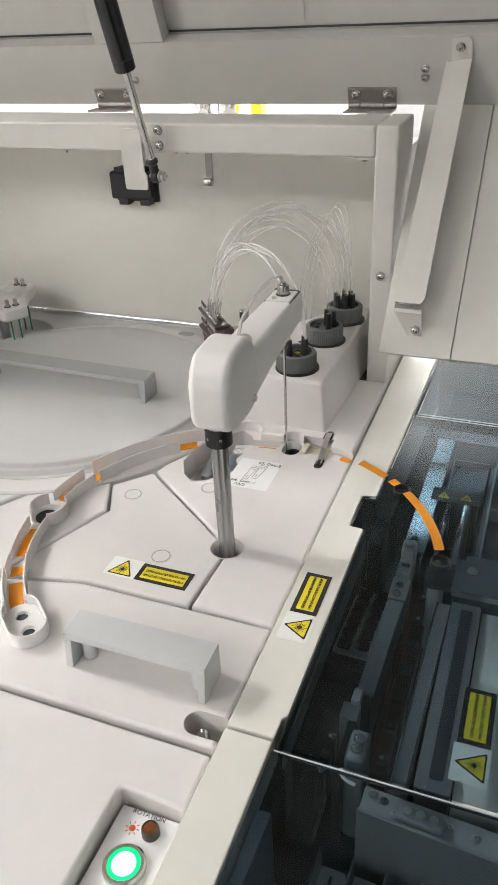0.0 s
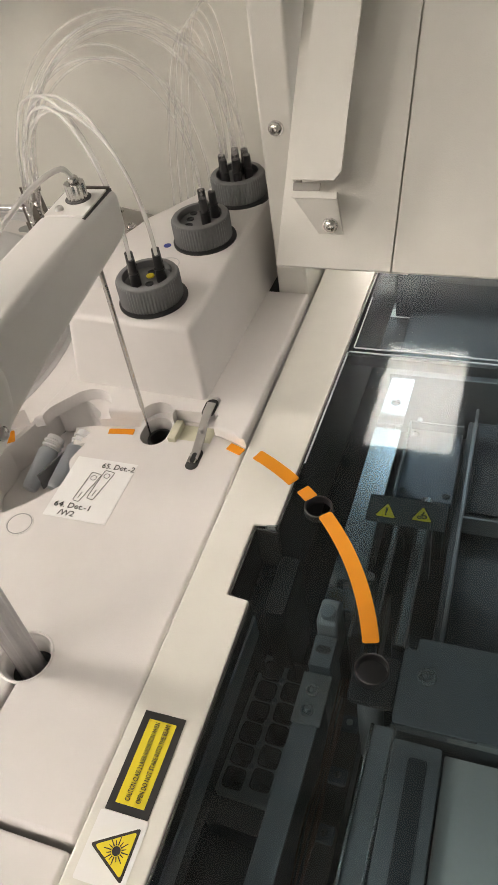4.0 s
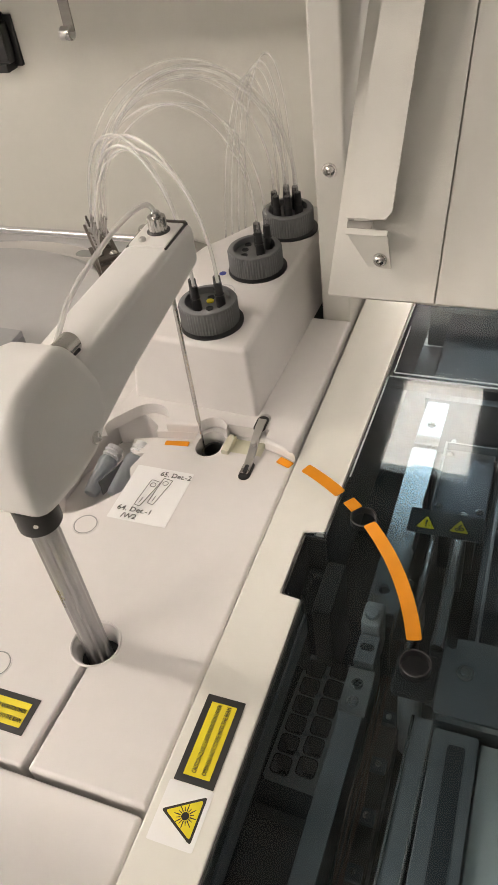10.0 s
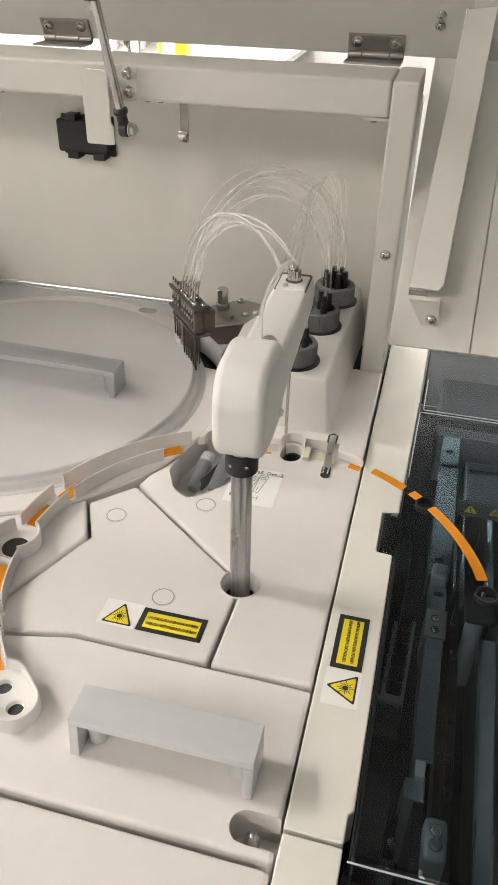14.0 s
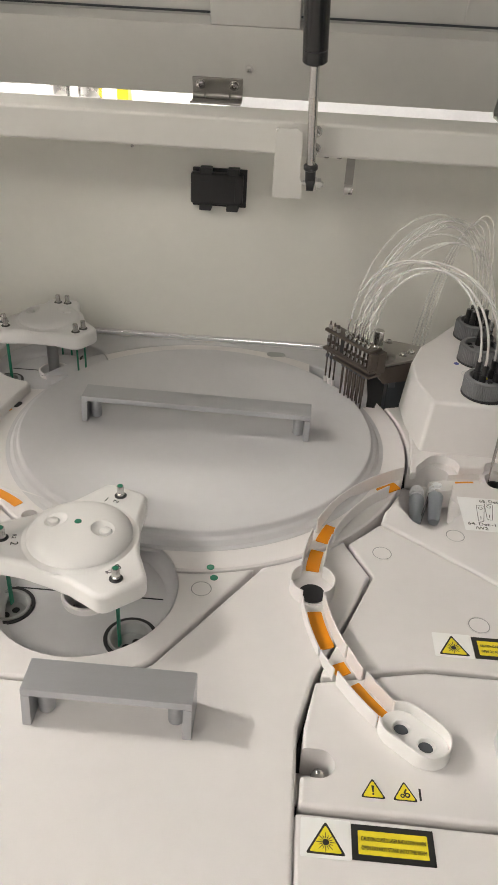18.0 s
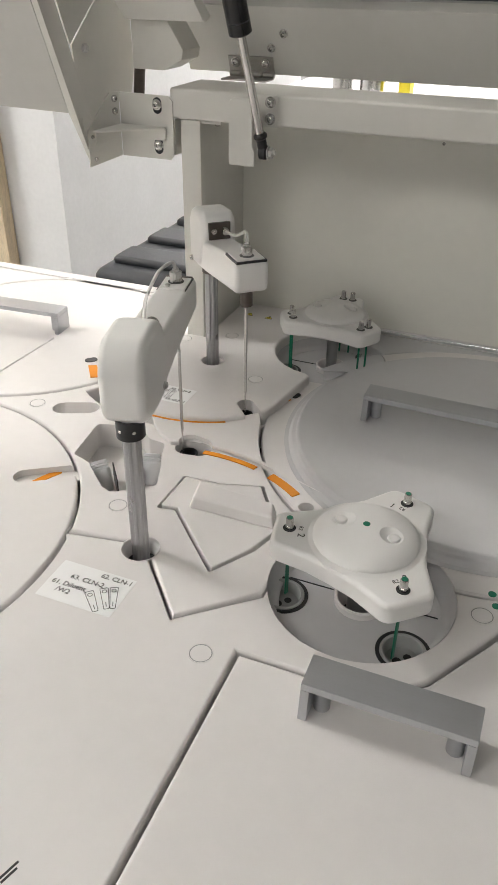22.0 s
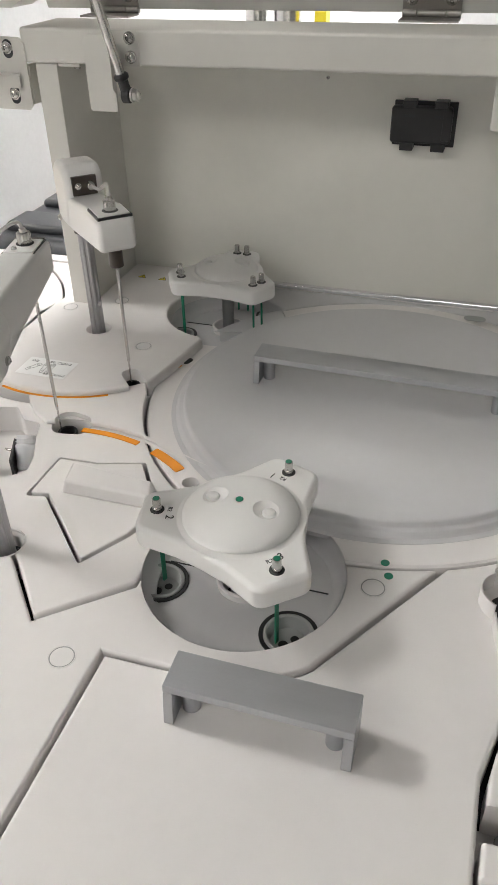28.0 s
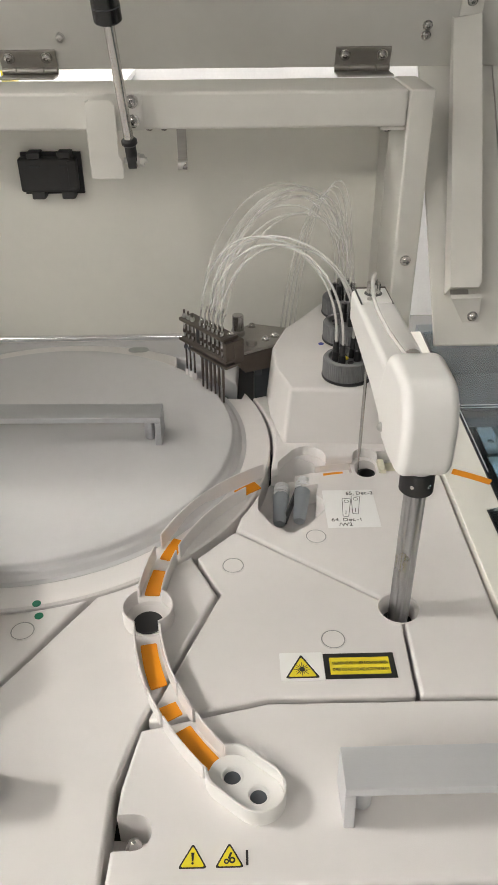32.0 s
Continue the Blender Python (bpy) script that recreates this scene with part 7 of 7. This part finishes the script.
# ---------------------------------------------------------------- stickers and prints
def flat(pts, z, h, name, mat, parent, r=0.0003):
    return part(name, prism(rounded(pts, r, 2) if r else pts, z, z + h, bevel=0.00002, seg=0), mat, parent)


def inked(body, size, x, y, z, parent, mat=INK, width=0.0):
    """Raised print; a width sets how far the line of text runs."""
    me = lettering(body, size, depth=0.0002)
    k = width / max(v.co.x for v in me.vertices) if width else 1.0
    me.transform(Matrix.Translation((x, y, z)) @ Matrix.Diagonal((k, 1, 1, 1)))
    return part("lettering", me, mat, parent)


def triangle(cx, y0, w, h, z, parent, sign):
    """A yellow warning triangle with a black border."""
    def tri(k, dz, mat, name):
        pts = [(cx - w / 2 * k, y0 + h / 3 - h / 3 * k), (cx + w / 2 * k, y0 + h / 3 - h / 3 * k), (cx, y0 + h / 3 + h * 2 / 3 * k)]
        return part(name, prism(rounded(pts, 0.0010 * k, 3), z + dz, z + dz + 0.00012, bevel=0.00002, seg=0), mat, parent)
    tri(1.0, 0.0, INK, "triangle_border")
    tri(0.82, 0.00010, YELLOW, "triangle_field")
    cy, s, zz = y0 + h * 0.36, w, z + 0.0002
    if sign == "burst":
        me = prism(circle(cx, cy, s * 0.085, 20), zz, zz + 0.0001, bevel=0.00001, seg=0)
        rays = [me]
        for k in range(16):
            a = 22.5 * k
            r1 = s * (0.25 if k % 2 == 0 else 0.19)
            rays.append(prism([polar((cx, cy), s * 0.10, a - 7), polar((cx, cy), r1, a - 1.6), polar((cx, cy), r1, a + 1.6), polar((cx, cy), s * 0.10, a + 7)], zz, zz + 0.0001, bevel=0.00001, seg=0))
        part("burst_sign", joined(*rays), INK, parent)
    elif sign == "!":
        part("mark_sign", joined(prism([(cx - s * 0.055, cy + s * 0.22), (cx + s * 0.055, cy + s * 0.22), (cx + s * 0.025, cy - s * 0.07), (cx - s * 0.025, cy - s * 0.07)], zz, zz + 0.0001, bevel=0.00001, seg=0),
                                 prism(circle(cx, cy - s * 0.14, s * 0.04, 14), zz, zz + 0.0001, bevel=0.00001, seg=0)), INK, parent)
    else:
        part("gear_sign", joined(prism(circle(cx + s * 0.09, cy - s * 0.06, s * 0.11, 18), zz, zz + 0.0001, (circle(cx + s * 0.09, cy - s * 0.06, s * 0.05, 14),), bevel=0.00001, seg=0),
                                 prism(circle(cx - s * 0.10, cy - s * 0.10, s * 0.09, 18), zz, zz + 0.0001, (circle(cx - s * 0.10, cy - s * 0.10, s * 0.04, 14),), bevel=0.00001, seg=0),
                                 prism(stadium(cx - s * 0.02, cy + s * 0.02, cx + s * 0.05, cy + s * 0.17, s * 0.035), zz, zz + 0.0001, bevel=0.00001, seg=0)), INK, parent)


def laser_label(label, at, sub_z=0.0):
    """Triangle sticker and black-framed yellow text label, 72 mm long; its top right corner is the origin."""
    t = thing("laser_label", label, "warning label", at, "laser labels")
    flat([(-0.0715, -0.0205), (-0.0445, -0.0205), (-0.0445, 0.0015), (-0.0715, 0.0015)], 0.00006, 0.00016, "clear_backing", LABEL, t, 0.001)
    triangle(-0.0580, -0.0185, 0.0215, 0.0185, 0.00024, t, "burst")
    flat([(-0.0442, -0.0198), (0.0, -0.0198), (0.0, 0.0), (-0.0442, 0.0)], 0.00024, 0.00014, "black_frame", INK, t)
    flat([(-0.0407, -0.0165), (-0.0035, -0.0165), (-0.0035, -0.0033), (-0.0407, -0.0033)], 0.00036, 0.00012, "yellow_field", YELLOW, t)
    for k, body in enumerate(("CAUTION-CLASS 2 LASER RADIATION WHEN", "OPEN DO NOT STARE INTO THE BEAM")):
        me = lettering(body, 0.0032, depth=0.0002)
        w = max(v.co.x for v in me.vertices)
        me.transform(Matrix.Translation((-0.0391, -0.0090 - 0.0050 * k, 0.0007)) @ Matrix.Diagonal((0.0345 / w, 1.0, 1, 1)))
        part("lettering", me, INK, t)
    return t


laser_label("yellow and black laser warning label on the white plate", pose(0.0, 0.0008, DECK))
laser_label("yellow and black laser warning label on the cream rail", pose(0.0835, 0.0270, 1.003, 0, 0, 90))
laser_label("yellow and black laser warning label on the front cover", pose(-0.0900, -0.1455, 0.9985))
laser_label("yellow and black laser warning label on the smoked cover", pose(0.2115, -0.0385, 0.9930, 0, 0, 90))

wl = thing("warning_label", "two yellow warning triangles on the sample cover", "warning label", pose(0, 0, 0), "warning labels")
triangle(-0.1210, -0.1300, 0.0145, 0.0125, DECK + 0.0001, wl, "!")
triangle(-0.1030, -0.1300, 0.0145, 0.0125, DECK + 0.0001, wl, "gear")
part("small_print", prism([(-0.0950, -0.1290), (-0.0938, -0.1290), (-0.0938, -0.1215), (-0.0950, -0.1215)], DECK + 0.0001, DECK + 0.0002, bevel=0.00001, seg=0), INK, wl)
pr = thing("small_print", "small black print on the white cover", "print", pose(-0.4335, -0.2430, DECK, 0, 0, 72))
for k, (a, b) in enumerate(((-0.0060, 0.0060), (-0.0060, 0.0035))):
    part("print_bar", prism([(a, -0.0016 - 0.0022 * k), (b, -0.0016 - 0.0022 * k), (b, -0.0003 - 0.0022 * k), (a, -0.0003 - 0.0022 * k)], 0.0001, 0.0002, bevel=0.00001, seg=0), INK, pr)
wl = thing("warning_label", "two small yellow warning triangles by the frame post", "warning label", pose(0, 0, 0), "warning labels")
triangle(-0.5770, 0.4300, 0.0110, 0.0095, TERRACE + 0.0001, wl, "!")
triangle(-0.5510, 0.4290, 0.0110, 0.0095, TERRACE + 0.0001, wl, "gear")
wl = thing("warning_label", "two yellow warning triangles on a dark plate under the smoked cover", "warning label", pose(0, 0, 0), "warning labels")
triangle(0.1665, 0.1630, 0.0135, 0.0120, 0.9982, wl, "!")
triangle(0.1857, 0.1640, 0.0135, 0.0120, 0.9982, wl, "gear")
part("label_plate", prism(rounded([(0.1560, 0.1600), (0.1985, 0.1600), (0.1985, 0.1790), (0.1560, 0.1790)], 0.001), 0.9970, 0.9981, bevel=0.0002), BAY_DARK, wl)


def bottle_icon(cx, cy, L, w, turn, z, parent):
    """The outline of a bottle with a round mark."""
    m = Matrix.Translation((cx, cy, 0)) @ pose(0, 0, 0, 0, 0, turn)
    outer = rounded([(-w * 0.32, -L / 2), (w * 0.32, -L / 2), (w / 2, L / 2), (-w / 2, L / 2)], w * 0.18, 3)
    k = 0.0004
    inner = rounded([(-w * 0.32 + k, -L / 2 + k), (w * 0.32 - k, -L / 2 + k), (w / 2 - k, L / 2 - k), (-w / 2 + k, L / 2 - k)], w * 0.14, 3)
    me = joined(prism(outer, z, z + 0.0001, (inner,), bevel=0.00001, seg=0),
                prism(circle(0, L / 2 - w * 0.55, w * 0.27, 18), z, z + 0.0001, (circle(0, L / 2 - w * 0.55, w * 0.27 - k, 18),), bevel=0.00001, seg=0),
                prism([(-0.00025, -L * 0.38), (0.00025, -L * 0.38), (0.00025, -L * 0.18), (-0.00025, -L * 0.18)], z, z + 0.0001, bevel=0.00001, seg=0))
    me.transform(m)
    part("bottle_icon", me, INK, parent)


rl = thing("reagent_label", "white detergent position label with bottle outlines", "label", pose(0, 0, 0), "position labels")
flat([(-0.0268, 0.1243), (0.0143, 0.1243), (0.0143, 0.1722), (-0.0268, 0.1722)], DECK + 0.0001, 0.00016, "sticker", LABEL, rl, 0.0006)
inked("65. Det.-2", 0.0058, -0.0080, 0.1655, DECK + 0.0005, rl, width=0.0222)
inked("64. Det.-1", 0.0056, -0.0235, 0.1318, DECK + 0.0005, rl, width=0.0235)
inked("/W2", 0.0056, -0.0180, 0.1260, DECK + 0.0005, rl, width=0.0105)
bottle_icon(-0.0098, 0.1490, 0.0235, 0.0074, -8.5, DECK + 0.0005, rl)
bottle_icon(-0.0020, 0.1520, 0.0235, 0.0074, -7.5, DECK + 0.0005, rl)
rl = thing("reagent_label", "white diluent and cleaner position label with bottle outlines", "label", pose(0, 0, 0), "position labels")
flat([(-0.5365, -0.0755), (-0.4755, -0.0755), (-0.4755, -0.0365), (-0.5365, -0.0365)], DECK + 0.0001, 0.00016, "sticker", LABEL, rl, 0.0006)
inked("61. Diluent", 0.0062, -0.5330, -0.0605, DECK + 0.0005, rl, width=0.0280)
inked("/W2", 0.0062, -0.5258, -0.0672, DECK + 0.0005, rl, width=0.0115)
inked("63. CLN-2", 0.0062, -0.5226, -0.0522, DECK + 0.0005, rl, width=0.0275)
inked("62. CLN-1", 0.0060, -0.5022, -0.0432, DECK + 0.0005, rl, width=0.0245)
bottle_icon(-0.4945, -0.0668, 0.0215, 0.0068, 44, DECK + 0.0005, rl)
bottle_icon(-0.4875, -0.0608, 0.0215, 0.0064, 36, DECK + 0.0005, rl)
bottle_icon(-0.4825, -0.0580, 0.0215, 0.0064, 27, DECK + 0.0005, rl)
rl = thing("reagent_label", "white cleaner position label with bottle outlines", "label", pose(0.0065, -0.0110, TERRACE), "position labels")
flat([(-0.6080, 0.2060), (-0.5580, 0.2060), (-0.5580, 0.2370), (-0.6080, 0.2370)], 0.0001, 0.00016, "sticker", LABEL, rl, 0.0006)
inked("W2", 0.0050, -0.6040, 0.2290, 0.0005, rl)
inked("50. CLN-2", 0.0050, -0.5850, 0.2300, 0.0005, rl, width=0.0225)
inked("49. CLN-1", 0.0050, -0.5810, 0.2090, 0.0005, rl, width=0.0215)
bottle_icon(-0.5960, 0.2200, 0.0160, 0.0052, -35, 0.0005, rl)
bottle_icon(-0.5850, 0.2195, 0.0170, 0.0050, 6, 0.0005, rl)
bottle_icon(-0.5790, 0.2200, 0.0170, 0.0050, 0, 0.0005, rl)

for owner, x, y, z in (("laser_plate", -0.1000, 0.0845, DECK), ("bottle_plate", -0.0370, 0.1150, DECK), ("laser_plate", -0.0360, 0.0130, DECK), ("pit_plate", -0.2380, 0.0260, DECK),
                       ("pit_plate", -0.4040, -0.0800, DECK), ("tube_plate", -0.5350, 0.0380, DECK), ("probe_plate", -0.5060, 0.2740, TERRACE), ("probe_plate", -0.5720, 0.3660, TERRACE),
                       ("probe_plate", -0.6190, 0.3370, TERRACE), ("tube_plate", -0.6980, 0.1560, DECK)):
    m = Matrix.Translation((x, y, z))
    plug = part("screw_plug", lathe([(0.0070, -0.0003), (0.0069, 0.0003), (0, 0.0003)], 40, m), COVER, bpy.data.objects[owner], "round white screw plug")
    part("plug_seam", lathe([(0.0077, -0.0003), (0.0077, 0.00012), (0.0070, 0.00012), (0.0070, -0.0003)], 40, m), WELL, plug)
    part("plug_rim", lathe([(0.0084, -0.0003), (0.0082, 0.0004), (0.0078, 0.0004), (0.0077, -0.0003)], 40, m), COVER, plug)
tagged(part("green_mark", rod((-0.2300, 0.0390, DECK - 0.0001), (-0.2300, 0.0390, DECK + 0.0004), 0.0030, 20, 0.0001), GREEN), "green alignment dot beside the disc", "mark")

# ---------------------------------------------------------------- orange marks over the rail and the smoked cover
om = thing("path_mark", "orange probe path mark on the cream rail", "path mark", pose(0, 0, 0), "path marks")
part("orange_mark", prism(rounded(sector(S_R, 0.1655, 0.1735, 53.2, 64.2, 12), 0.0016, 4), 1.0031, 1.0034, bevel=0.00002, seg=0), ORANGE, om)
om = thing("path_mark", "orange probe path mark on the smoked cover", "path mark", pose(0, 0, 0), "path marks")
part("orange_mark", prism(rounded(sector(S_R, 0.1655, 0.1735, 47.6, 50.6, 5), 0.0014, 4), 1.0036, 1.0039, bevel=0.00002, seg=0), ORANGE, om)
part("orange_mark", prism(rounded(sector(S_R, 0.1655, 0.1735, 15.2, 43.0, 24), 0.0016, 4), 1.0036, 1.0039, bevel=0.00002, seg=0), ORANGE, om)

# ---------------------------------------------------------------- control panel
cp = thing("control_panel_lamps", "lit green push button and amber rotation lamp", "control panel", pose(-0.0035, 0, 0.9885))
part("button_bezel", lathe([(0.0118, 0.0), (0.0118, 0.0035), (0.0108, 0.0046), (0.0092, 0.0044), (0.0090, 0.0)], 44, Matrix.Translation((0.0590, -0.2165, 0))), STEEL, cp)
part("button_ring", lathe([(0.0090, 0.001), (0.0090, 0.0040), (0.0066, 0.0040), (0.0066, 0.001)], 40, Matrix.Translation((0.0590, -0.2165, 0))), GREEN_GLOW, cp, "glowing green ring")
part("button_face", lathe([(0.0066, 0.001), (0.0066, 0.0044), (0.0050, 0.0052), (0, 0.0054)], 40, Matrix.Translation((0.0590, -0.2165, 0))), WHITE_GLOW, cp, "glowing white button face")
part("lamp_bezel", lathe([(0.0052, 0.0), (0.0050, 0.0052), (0.0043, 0.0062), (0.0040, 0.0050)], 28, Matrix.Translation((0.0635, -0.1945, 0))), BROWN, cp)
part("lamp_lens", lathe([(0.0041, 0.003), (0.0041, 0.0056), (0.0030, 0.0068), (0, 0.0072)], 28, Matrix.Translation((0.0635, -0.1945, 0))), AMBER, cp, "amber lamp lens, off")
inked("ROTATION", 0.0040, 0.0475, -0.1865, 0.0002, cp)
inked("START", 0.0043, 0.0475, -0.2350, 0.0002, cp)
sun_c = (0.0520, -0.1950)
part("sun_print", joined(prism(circle(*sun_c, 0.0019, 20), 0.0001, 0.0002, bevel=0.00001, seg=0),
                         *(prism([polar(sun_c, 0.0027, a - 5), polar(sun_c, 0.0042, a - 4), polar(sun_c, 0.0042, a + 4), polar(sun_c, 0.0027, a + 5)], 0.0001, 0.0002, bevel=0.00001, seg=0) for a in range(0, 360, 45))),
     RED_PRINT, cp)
